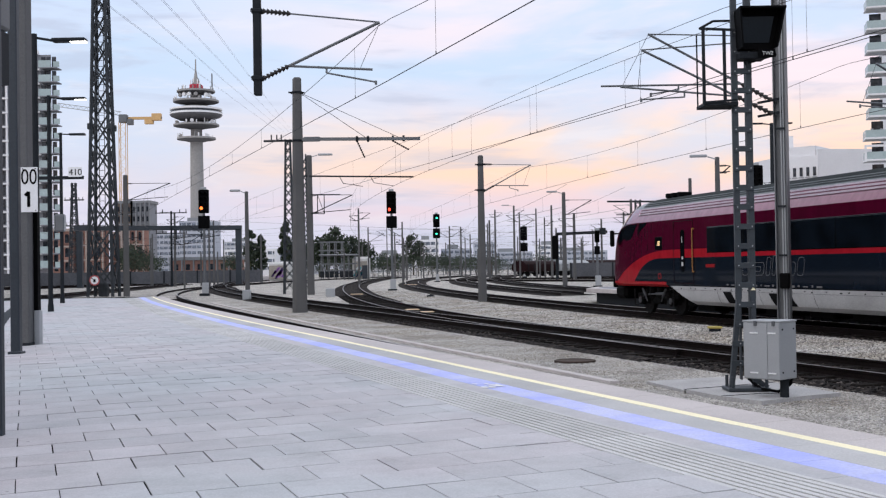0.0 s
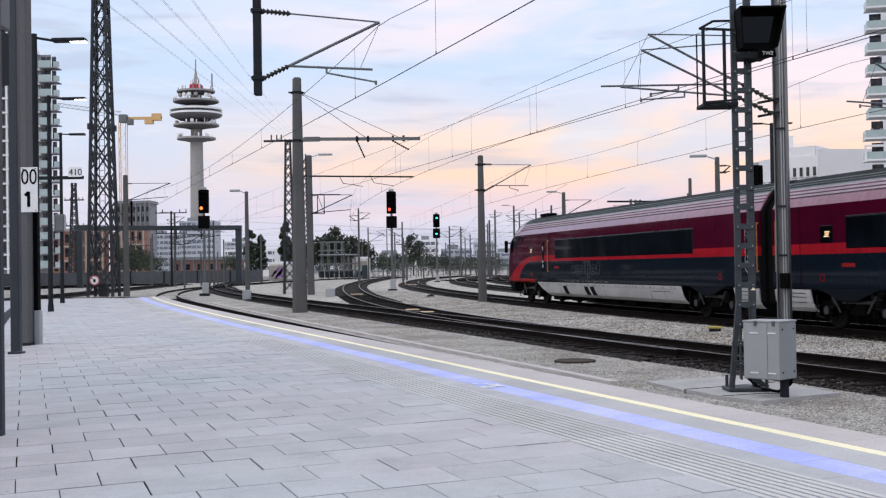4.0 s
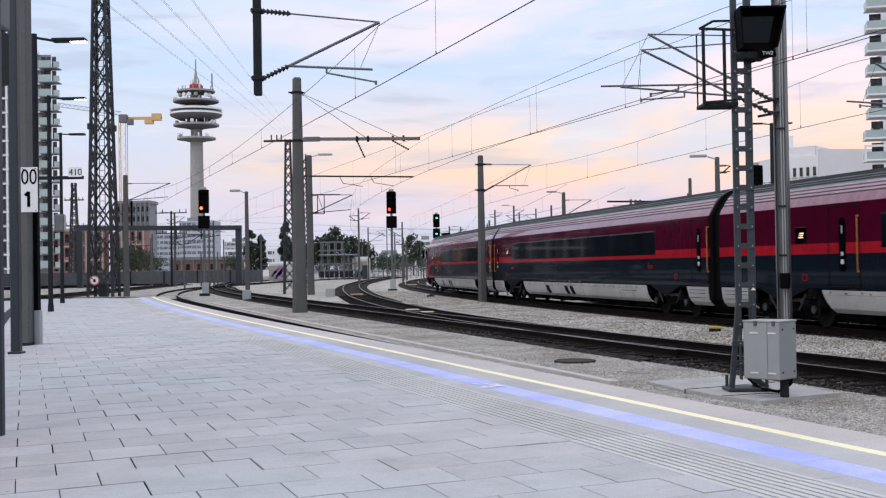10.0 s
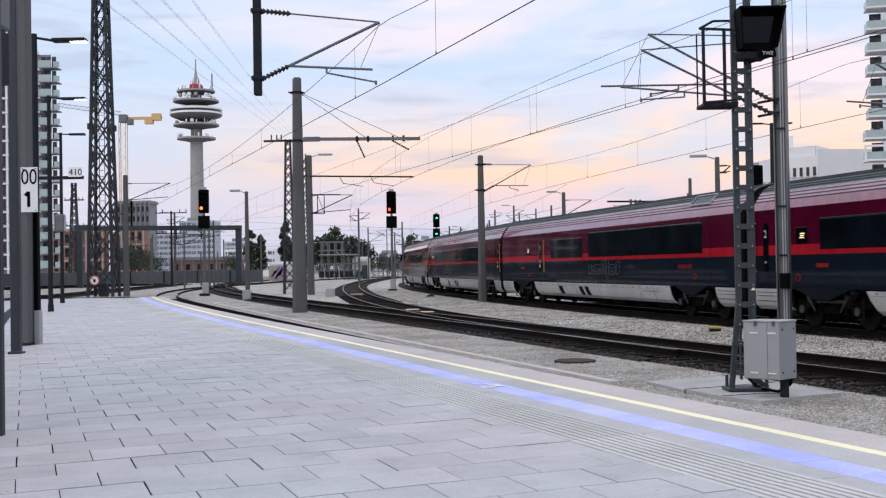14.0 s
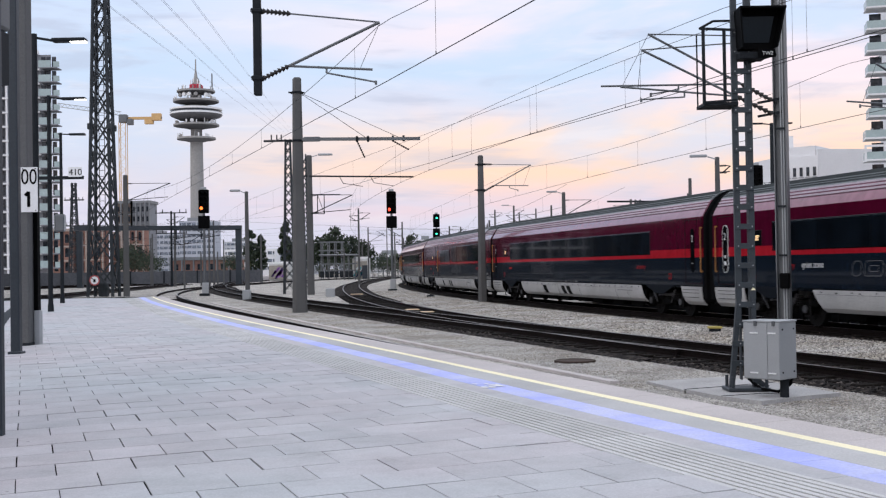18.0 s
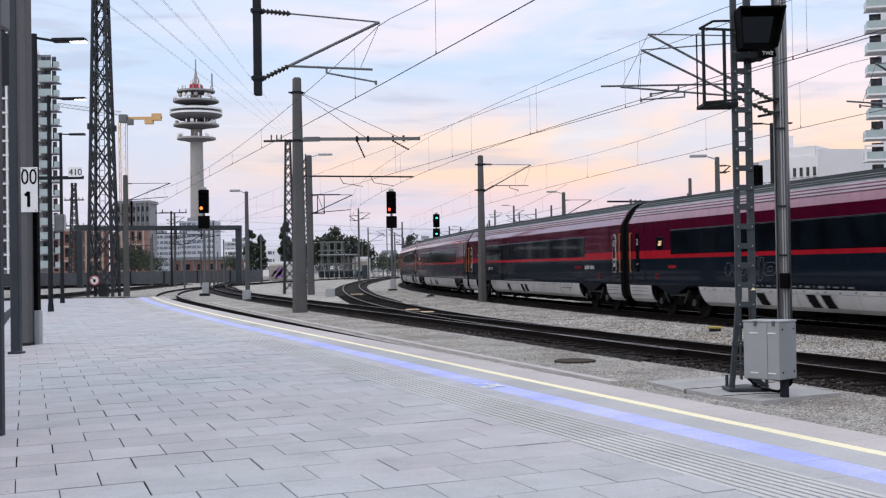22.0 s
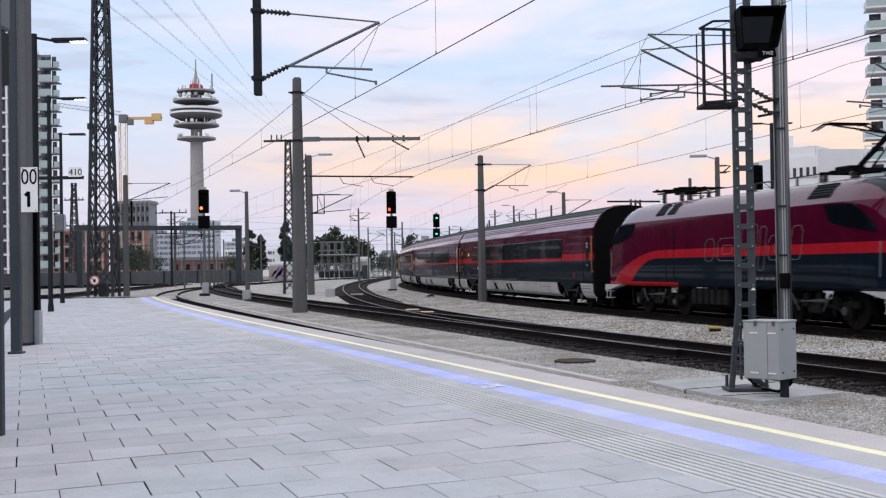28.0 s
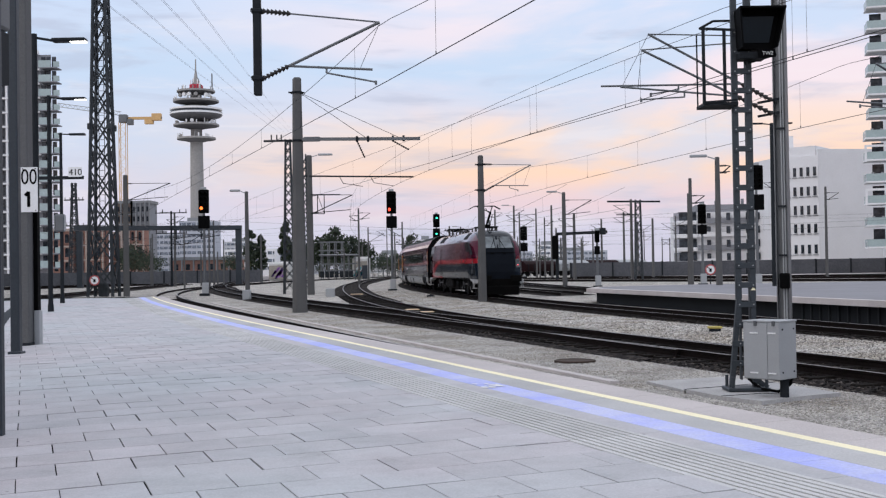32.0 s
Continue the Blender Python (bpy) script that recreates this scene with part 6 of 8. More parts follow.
wpart("leg", b, M_DARKSTEEL, e, "square steel leg")

M_PAD = worn("weathered_pad_concrete", (0.44, 0.425, 0.415), 0.85, 0, 0.2, 30, 1.4, 0.35, 0.006, world=True)
pad = sheet("concrete_pad", [(3.30, 19.2), (4.75, 19.75), (5.2, 18.6), (3.62, 17.75)], -0.175, M_PAD, "pale cast concrete foundation pad", thick=0.1)
sheet("pad_slab", [(3.64, 17.72), (5.21, 18.56), (5.72, 16.95), (5.1, 16.62), (4.35, 16.1), (3.95, 16.75)], -0.162, M_PAD, "cracked second slab", thick=0.1).parent = pad
crack = new_bm()
for a, c in (((3.62, 17.72), (4.3, 18.06)), ((4.3, 18.06), (5.22, 18.58)), ((3.95, 16.76), (4.55, 17.0)), ((4.55, 17.0), (4.9, 16.9))):
    bar(crack, (*a, -0.160), (*c, -0.160), 0.03, 0.006)
obj("joint_gap", crack, M_JOINT, pad, "dark open joint")

# small things in the gravel
e = empty("point_box", Matrix.Translation((7.4, 32.0, -0.16)), "low track box with a yellow lid in the gravel", "track box")
b = new_bm()
box(b, (0, 0, 0.05), (0.3, 0.2, 0.16), bevel=0.03)
part("body", b, M_DARKSTEEL, e)
b = new_bm()
box(b, (0, 0, 0.14), (0.37, 0.26, 0.06), bevel=0.02)
part("lid", b, worn("dusty_yellow_paint", (0.55, 0.45, 0.14), 0.7), e, "dusty yellow lid")
b = new_bm()
lathe(b, [(0.42, -0.02), (0.42, 0.03), (0.36, 0.035), (0.36, 0.025)], 28)
o = obj("manhole_cover", b, worn("rusty_cast_iron", (0.08, 0.06, 0.05), 0.8, 0.2, 0.3))
o.matrix_basis = Matrix.Translation((2.64, 23.74, GZ + 0.01))
tagged(o, "rusty round iron manhole cover in the gravel", "manhole cover")
for x, y, w in ((-1.4, 51.9, 0.55), (-0.7, 48.9, 0.5), (-6.3, 84.6, 0.9), (-3.6, 128.0, 1.3)):
    b = new_bm()
    box(b, (0, 0, 0), (w, 0.5, 0.03), bevel=0.008)
    for s in (-1, 1):
        box(b, (s * w * 0.4, 0, -0.05), (0.06, 0.3, 0.1))
    o = obj("point_cover", b, M_PLATE)
    o.matrix_basis = Matrix.Translation((x, y, -0.11)) @ Matrix.Rotation(0.22, 4, "Z")
    tagged(o, "cover plate between the rails, sunset reflection coloured in pale orange", "cover plate", "point covers")


e = empty("balise_box", Matrix.Translation((-0.84, 74.4, -0.14)), "small dark cable box lying in the pale gravel", "track box")
b = new_bm()
box(b, (0, 0, 0.06), (0.5, 0.3, 0.14), bevel=0.04)
part("body", b, M_DARKSTEEL, e)
b = new_bm()
box(b, (0.05, 0, 0.14), (0.22, 0.2, 0.04), bevel=0.01)
part("lid", b, M_BLACK, e)
spill = empty("paint_spill", tilted(4.62, 1.0, 0.0045), "dried white paint spill on the blue band", "stain")
rs = random.Random(5)
for k in range(13):
    b = new_bm()
    cu, cd, r = rs.gauss(0, 0.13), rs.gauss(0, 0.05), rs.uniform(0.012, 0.05)
    ring = [b.verts.new((cd + r * rs.uniform(0.6, 1.1) * math.cos(a * 0.571), cu + 1.7 * r * rs.uniform(0.6, 1.1) * math.sin(a * 0.571), 0.0002 * k)) for a in range(11)]
    b.faces.new(ring)
    part("splash", b, M_WHITE, spill)

# ---------------------------------------------------------------- platform furniture
def street_lamp(x, y, z0, z1, arm, side_z, label, lens=M_LAMPGLOW):
    e = empty("street_lamp", Matrix.Translation((x, y, z0)), label, "lamp post", "platform lamps")
    b = new_bm()
    rod(b, (x, y, z0), (x, y, z1), 0.085, 0.06, n=12)
    wpart("pole", b, M_DARKSTEEL, e, "dark grey steel pole")
    b = new_bm()
    rod(b, (x, y, z0 - 0.02), (x, y, z0 + 0.25), 0.105, 0.1, n=12)
    wpart("base_sleeve", b, M_DARKSTEEL, e)
    b = new_bm()
    bar(b, (x - 0.1, y, z1 - 0.06), (x + arm * 0.35, y, side_z), 0.05)
    wpart("arm", b, M_DARKSTEEL, e)
    b = new_bm()
    box(b, (x + arm * 0.68, y, side_z + 0.0), (abs(arm) * 0.66, 0.24, 0.085), bevel=0.025)
    hd = wpart("lamp_head", b, M_DARKSTEEL, e, "flat dark lamp head")
    b = new_bm()
    box(b, (x + arm * 0.86, y, side_z - 0.035), (abs(arm) * 0.30, 0.2, 0.035), bevel=0.01)
    wpart("lens", b, lens, hd, "lit white lens" if lens == M_LAMPGLOW else "unlit lens", e)
    return e


street_lamp(-8.80, 25.3, 0.43, 6.95, 1.12, 6.80, "lit platform lamp on a dark steel pole")
street_lamp(-13.34, 39.7, 0.44, 7.80, 1.25, 7.68, "lit platform lamp on a dark steel pole")
street_lamp(-16.40, 50.3, 0.46, 7.80, 1.05, 7.72, "unlit platform lamp with a loudspeaker box on its pole", M_STEEL)

e = empty("track_number_sign", Matrix.Translation((-13.0, 39.4, 4.9)), "horizontal dark arm with a small white number board", "sign")
b = new_bm()
bar(b, (-13.9, 39.6, 4.98), (-12.15, 39.6, 4.98), 0.11)
wpart("arm", b, M_DARKSTEEL, e)
b = new_bm()
box(b, (-12.42, 39.55, 5.17), (0.46, 0.03, 0.34), bevel=0.005)
bd = wpart("board", b, M_WHITE, e, "white board with black 410")
t = letters("410", 0.30, 0, 0, 0, M_BLACK, bd, "black number 410")
t.matrix_basis = Matrix.Translation(Vector((-12.63, 39.53, 5.06)) - Vector((-13.0, 39.4, 4.9))) @ Matrix.Rotation(radians(90), 4, "X")
e = empty("loudspeaker_box", Matrix.Translation((-16.40, 50.15, 3.5)), "grey loudspeaker box on a lamp pole", "loudspeaker")
b = new_bm()
box(b, (0, -0.05, 0.4), (0.42, 0.25, 0.75), bevel=0.05)
part("housing", b, M_STEEL, e)
for sx in (-1, 1):
    b = new_bm()
    box(b, (sx * 0.215, -0.05, 0.4), (0.02, 0.2, 0.66), bevel=0.005)
    part("side_panel", b, M_CABINET, e, "pale side panel")

# canopy posts and the black-and-white platform board
e = empty("canopy_post", Matrix.Translation((-7.58, 21.47, 0.43)), "thick grey square canopy post on the platform", "post", "canopy posts")
b = new_bm()
box(b, (-7.72, 21.47, 4.0), (0.31, 0.31, 7.2), Matrix.Identity(4), bevel=0.02)
wpart("shaft", b, M_POSTGREY, e)
b = new_bm()
box(b, (-7.72, 21.47, 0.46), (0.36, 0.36, 0.06), bevel=0.01)
wpart("foot", b, M_DARKSTEEL, e)
b = new_bm()
box(b, (-7.52, 21.62, 1.75), (0.08, 0.12, 2.5), bevel=0.01)
wpart("black_panel", b, M_BLACK, e, "black service panel")
b = new_bm()
box(b, (-7.50, 21.62, 0.72), (0.11, 0.16, 0.7), bevel=0.01)
wpart("base_box", b, M_CABINET, e)
e = empty("canopy_post", Matrix.Translation((-7.02, 19.28, 0.43)), "slim anthracite steel post on the platform", "post", "canopy posts")
b = new_bm()
box(b, (-7.05, 19.28, 3.9), (0.15, 0.15, 7.0), Matrix.Identity(4), bevel=0.015)
wpart("shaft", b, M_BLUESTEEL, e)
b = new_bm()
box(b, (-7.05, 19.28, 0.45), (0.22, 0.22, 0.05), bevel=0.01)
wpart("foot", b, M_BLUESTEEL, e)
e = empty("canopy_post", Matrix.Translation((-3.66, 9.55, 0.44)), "slim anthracite post with a blue sign", "post", "canopy posts")
b = new_bm()
box(b, (-3.645, 9.55, 2.6), (0.085, 0.085, 4.35), Matrix.Identity(4), bevel=0.01)
wpart("shaft", b, M_BLUESTEEL, e)
b = new_bm()
box(b, (-3.66, 9.48, 1.66), (0.10, 0.02, 0.22), bevel=0.003)
wpart("sign", b, worn("blue_sign", (0.02, 0.05, 0.3), 0.4), e, "small blue sign")
e = empty("platform_board", Matrix.Translation((-7.55, 21.25, 2.85)), "white board with large black digits on a post", "sign")
b = new_bm()
box(b, (-7.53, 21.30, 3.28), (0.31, 0.03, 0.82), Matrix.Identity(4), bevel=0.004)
bd = wpart("board", b, M_WHITE, e, "white enamel board")
for txt, zz, xx in (("00", 3.38, -7.675),):
    t = letters(txt, 0.40, 0, 0, 0, M_BLACK, bd, "large black digits")
    t.matrix_basis = Matrix.Translation(Vector((xx, 21.28, zz)) - Vector((-7.55, 21.25, 2.85))) @ Matrix.Rotation(radians(90), 4, "X") @ Matrix.Diagonal((0.75, 1, 1, 1))
b = new_bm()
box(b, (-7.535, 21.282, 3.105), (0.055, 0.006, 0.28))
bar(b, (-7.54, 21.282, 3.235), (-7.60, 21.282, 3.17), 0.006, 0.055)
wpart("digit", b, M_BLACK, bd, "large black digit", e)
b = new_bm()
for xx, zz in ((-7.64, 3.66), (-7.41, 3.66), (-7.41, 2.9)):
    rod(b, (xx, 21.29, zz), (xx, 21.28, zz), 0.012)
wpart("screw", b, M_DARKSTEEL, bd, "", e)
e = empty("canopy_edge", Matrix.Translation((-6.2, 13.6, 4.0)), "grey box-shaped end of the platform canopy", "canopy")
b = new_bm()
box(b, (-6.2, 10.0, 5.4), (2.1, 8.0, 1.5), Matrix.Identity(4), bevel=0.03)
wpart("fascia", b, M_STEEL, e, "grey sheet fascia")
b = new_bm()
box(b, (-6.2, 10.1, 4.32), (2.05, 7.8, 0.62))
wpart("soffit", b, M_DARKSTEEL, e, "dark canopy underside")
b = new_bm()
box(b, (-6.6, 8.6, 2.3), (0.3, 0.3, 3.9))
wpart("post", b, M_BLUESTEEL, e)
# drain channel along the middle of the platform
b = new_bm()
for u in range(8, 48, 2):
    p, q = plat(u, 6.15, 0.006), plat(u + 1.96, 6.15 - 0.03, 0.006)
    bar(b, p, q, 0.32, 0.02)
o = obj("drain_channel", b, M_DARKSTEEL)
tagged(o, "dark slotted drain channel across the paving", "", "", "structure")


# ---------------------------------------------------------------- signals and yard masts
def main_signal(x, y, z_mid, lit, at, label, hw=0.40, z_head=(6.25, 8.1), z_box=(5.05, 6.05)):
    e = empty("main_signal", Matrix.Translation((x, y, GZ)), label, "railway signal", "railway signals")
    b = new_bm()
    rod(b, (x, y, GZ), (x, y, z_head[0] + 0.3), 0.12, 0.09, n=10)
    wpart("post", b, M_STEEL, e, "grey steel post")
    b = new_bm()
    box(b, (x + 0.05, y, 0.3), (0.46, 0.4, 1.05), bevel=0.03)
    wpart("base_box", b, M_CABINET, e, "light grey base box")
    b = new_bm()
    box(b, (x, y, -0.12), (0.75, 0.6, 0.22), bevel=0.03)
    wpart("foundation", b, M_DARKSTEEL, e)
    b = new_bm()
    box(b, (x, y, (z_head[0] + z_head[1]) / 2), (hw * 2, 0.3, z_head[1] - z_head[0]), bevel=0.06)
    hd = wpart("signal_head", b, M_BLACK, e, "black multi-lamp signal head")
    b = new_bm()
    box(b, (x, y, z_head[1] + 0.1), (0.4, 0.3, 0.2), bevel=0.02)
    wpart("cap", b, M_CABINET, hd, "", e)
    b = new_bm()
    box(b, (x, y, (z_box[0] + z_box[1]) / 2), (hw * 2.2, 0.3, z_box[1] - z_box[0]), bevel=0.04)
    wpart("route_box", b, M_BLACK, e, "black square indicator")
    h = z_head[1] - z_head[0]
    for i in range(4):
        for s in (-1, 1):
            b = new_bm()
            zz = z_head[0] + h * (0.16 + 0.23 * i)
            rod(b, (x + s * hw * 0.45, y - 0.15, zz), (x + s * hw * 0.45, y - 0.32, zz - 0.02), 0.13, 0.12, n=12, caps=False)
            wpart("hood", b, M_BLACK, hd, "", e)
    for (dx, dz), mt in zip(at, lit):
        b = new_bm()
        rod(b, (x + dx, y - 0.16, dz), (x + dx, y - 0.345, dz), 0.115, n=16)
        wpart("lit_lens", b, mt, hd, "glowing signal lens", e)
    return e


main_signal(-18.66, 91.4, 7.2, [M_ORANGE], [(-0.15, 6.64)], "main signal showing orange above the platform track")
main_signal(-4.24, 97.2, 7.2, [M_RED], [(-0.15, 6.6)], "main signal showing red between the curving tracks")
main_signal(-0.8, 150.0, 7.2, [M_GREEN, M_GREEN], [(0.05, 8.05), (0.0, 6.0)], "main signal showing two green lamps", 0.42, (6.85, 8.55), (5.45, 6.7))
main_signal(22.2, 100.0, 6, [], [], "dark signal seen from behind beside the far platform", 0.34, (5.1, 6.75), (4.2, 5.0))
main_signal(24.2, 90.0, 6, [], [], "black signal seen from behind beyond the far platform", 0.52, (7.3, 9.2), (5.75, 6.95))


def round_sign(x, y, z0, zc, r, label):
    e = empty("round_sign", Matrix.Translation((x, y, z0)), label, "sign", "no-entry signs")
    b = new_bm()
    rod(b, (x, y + 0.03, z0), (x, y + 0.03, zc), 0.035)
    wpart("post", b, M_DARKSTEEL, e)
    ring = new_bm()
    rod(ring, (x, y, zc), (x, y - 0.02, zc), r, n=28)
    wpart("rim", ring, worn("red_sign_rim", (0.5, 0.10, 0.10), 0.4), e, "red rim")
    w = new_bm()
    rod(w, (x, y - 0.02, zc), (x, y - 0.03, zc), r * 0.76, n=28)
    wpart("face", w, M_WHITE, e, "white face")
    k = new_bm()
    box(k, (x, y - 0.035, zc - 0.03), (r * 0.42, 0.008, r * 0.62), bevel=0.003)
    bar(k, (x - r * 0.62, y - 0.036, zc + r * 0.5), (x + r * 0.1, y - 0.036, zc), 0.05)
    wpart("symbol", k, M_BLACK, e, "black symbol")
    return e


round_sign(-28.05, 94.0, GZ, 1.12, 0.42, "round white sign with red rim beside the lattice tower")
round_sign(16.4, 71.8, -0.2, 1.32, 0.33, "round white sign with red rim behind the far platform")


def lattice_tower(x, y, z0, z1, w0, w1, step, label, bars=0.10, ladder=True, wide_at=None):
    e = empty("lattice_tower", Matrix.Translation((x, y, z0)), label, "lattice tower", "lattice towers")

    def half(z):
        f = (z - z0) / (z1 - z0)
        return (w0 + (w1 - w0) * f) / 2
    for sx in (-1, 1):
        for sy in (-1, 1):
            b = new_bm()
            bar(b, (x + sx * half(z0), y + sy * half(z0), z0), (x + sx * half(z1), y + sy * half(z1), z1), bars * 1.7)
            wpart("leg", b, M_LATTICE, e, "dark riveted corner leg")
    z, i = z0 + 0.3, 0
    while z + step * 0.5 < z1:
        zn = min(z + step * (half(z) * 2 / w0) ** 0.5, z1)
        a, c = half(z), half(zn)
        runs = []
        for s in (-1, 1):
            runs += [((x - a, y + s * a, z), (x + c, y + s * c, zn)), ((x + a, y + s * a, z), (x - c, y + s * c, zn)),
                     ((x + s * a, y - a, z), (x + s * c, y + c, zn)), ((x + s * a, y + a, z), (x + s * c, y - c, zn))]
        if ladder:
            for p, q in runs:
                b = new_bm()
                bar(b, p, q, bars)
                wpart("cross_brace", b, M_LATTICE, e)
        else:
            b = new_bm()
            for p, q in runs:
                bar(b, p, q, bars)
            tagged(wpart("cross_brace", b, M_LATTICE, e), "", "", "", "stuff")
        z = zn
    if ladder:
        b = new_bm()
        for s in (-0.22, 0.22):
            bar(b, (x + s, y - 0.1, z0), (x + s, y - 0.1, z1), 0.05)
        zz = z0 + 0.3
        while zz < z1:
            bar(b, (x - 0.22, y - 0.1, zz), (x + 0.22, y - 0.1, zz), 0.035)
            zz += 0.5
        wpart("ladder", b, M_LATTICE, e, "steel ladder")
    return e


e = lattice_tower(-27.70, 95.35, GZ, 27.0, 2.0, 0.85, 2.6, "tall dark riveted steel lattice tower", 0.115)
b = new_bm()
for sx in (-1, 1):
    for sy in (-1, 1):
        box(b, (-27.7 + sx * 0.82, 95.35 + sy * 0.82, 13.6), (0.26, 0.26, 0.5), bevel=0.05)
wpart("joint_plate", b, M_LATTICE, e)
b = new_bm()
box(b, (-27.7, 95.35, 0.35), (0.7, 0.7, 1.1), bevel=0.05)
wpart("foot_box", b, M_LATTICE, e)
lattice_tower(-12.1, 92.0, GZ, 12.0, 0.85, 0.35, 0.9, "slim dark lattice mast behind the concrete mast", 0.05, False)
lattice_tower(-11.2, 95.0, GZ, 11.1, 0.5, 0.3, 0.8, "thin dark lattice mast in the yard", 0.04, False)
lattice_tower(24.6, 147.0, GZ, 9.8, 0.9, 0.6, 1.1, "grey lattice mast beyond the far platform", 0.06, False)
e = lattice_tower(-59.9, 190.0, GZ, 16.4, 1.6, 0.5, 1.5, "old dark lattice pylon with cross arms", 0.10, False)
for z, w in ((15.9, 0.5), (9.4, 3.0), (13.6, 1.6)):
    b = new_bm()
    bar(b, (-59.9 - w, 190, z), (-59.9 + w, 190, z), 0.2)
    arm = wpart("cross_arm", b, M_LATTICE, e, "dark steel cross arm")
    for k in (-0.9, -0.4, 0.5, 0.9):
        b = new_bm()
        rod(b, (-59.9 + w * k, 190, z), (-59.9 + w * k, 190, z + 0.45), 0.09, 0.05)
        wpart("insulator", b, M_INSUL, arm, "", e)


def yard_mast(x, y, z1, w, arms, label="distant slim grey catenary mast in the yard", z0=GZ, lamp=0.0, nm="catenary_mast"):
    """arms: (reach, height) brackets; lamp: reach of a floodlight at the top."""
    e = mast(x, y, z0, z1, w, w * 0.7, label, nm)
    for reach, z in arms:
        s = 1 if reach > 0 else -1
        b = new_bm()
        hgt = min(1.3, abs(reach) * 0.5)
        tube(b, (x + s * 0.3, y, z + 0.02), (x + reach, y, z), 0.022)
        tube(b, (x + s * 0.3, y, z - hgt), (x + reach, y, z), 0.035)
        tube(b, (x + s * 0.3, y, z - hgt), (x + reach * 0.95, y, z - hgt * 0.85), 0.028)
        a = wpart("bracket", b, M_DARKSTEEL, e, "thin tubular bracket")
        b = new_bm()
        insulator(b, (x, y, z), (x + s * 0.5, y, z + 0.02), 0.06)
        insulator(b, (x, y, z - hgt), (x + s * 0.5, y, z - hgt), 0.07)
        wpart("insulator", b, M_INSUL, a, "", e)
    if lamp:
        b = new_bm()
        bar(b, (x, y, z1 - 0.1), (x + lamp * 0.5, y, z1 + 0.05), 0.06)
        box(b, (x + lamp, y, z1 + 0.1), (abs(lamp) * 0.9, 0.3, 0.14), bevel=0.03)
        wpart("floodlight", b, M_CABINET, e, "pale floodlight head")
    return e


# masts left of the middle
yard_mast(-25.48, 94.0, 9.5, 0.5, [(3.6, 8.85)], "grey catenary mast beside the lattice tower")
yard_mast(-12.9, 77.0, 6.9, 0.3, [], "slim grey lamp mast between the tracks", lamp=-0.75, nm="yard_lamp")
b = new_bm()
box(b, (-12.95, 76.9, 0.1), (0.5, 0.5, 0.7), bevel=0.03)
o = obj("relay_box", b, M_CABINET)
tagged(o, "light grey relay box at a lamp mast", "relay box")
e = yard_mast(-9.9, 87.3, 10.2, 0.5, [(3.2, 7.25)], "grey concrete mast with a long boom and lamp", lamp=1.2)
b = new_bm()
bar(b, (-11.3, 87.2, 8.72), (-2.1, 87.0, 8.5), 0.11)
for x in (-7.6, -5.3):
    bar(b, (x, 87, 8.55), (x + 0.25, 87, 8.1), 0.05)
    bar(b, (x + 0.25, 87, 8.1), (x + 1.7, 87, 7.85), 0.04)
wpart("boom", b, M_DARKSTEEL, e, "long thin boom")
b = new_bm()
for x in (-9.3, -8.8):
    bar(b, (x, 87.1, 7.3), (x, 87.1, 5.85), 0.06)
bar(b, (-9.8, 87.1, 7.3), (-7.6, 87.1, 7.28), 0.06)
bar(b, (-9.8, 87.1, 5.9), (-8.8, 87.1, 5.85), 0.06)
bar(b, (-9.3, 87.1, 7.3), (-8.8, 87.1, 5.85), 0.04)
wpart("frame", b, M_DARKSTEEL, e)
b = new_bm()
box(b, (-7.74, 79.9, 0.1), (0.6, 0.4, 0.62), bevel=0.03)
box(b, (-7.74, 79.9, -0.2), (0.3, 0.3, 0.3))
o = obj("relay_box", b, M_CABINET)
tagged(o, "light grey relay box in the gravel", "relay box")

# portal over the left tracks
e = empty("portal_gantry", Matrix.Translation((-36, 150, GZ)), "grey steel portal gantry across the curving tracks", "gantry")
for x in (-46.6, -26.2):
    b = new_bm()
    box(b, (x, 150, 3.4), (0.75, 0.6, 7.3), Matrix.Identity(4), bevel=0.03)
    wpart("post", b, M_BLUESTEEL, e, "blue-grey steel post")
b = new_bm()
bar(b, (-47.3, 150, 7.45), (-25.8, 150, 7.2), 0.6, 0.6)
wpart("beam", b, M_BLUESTEEL, e, "blue-grey steel beam")
for x in (-41, -34.2, -31):
    b = new_bm()
    bar(b, (x, 150, 7.2), (x, 150, 5.8), 0.14)
    bar(b, (x, 150, 5.9), (x + 2.4, 150, 6.3), 0.08)
    wpart("drop_arm", b, M_DARKSTEEL, e)

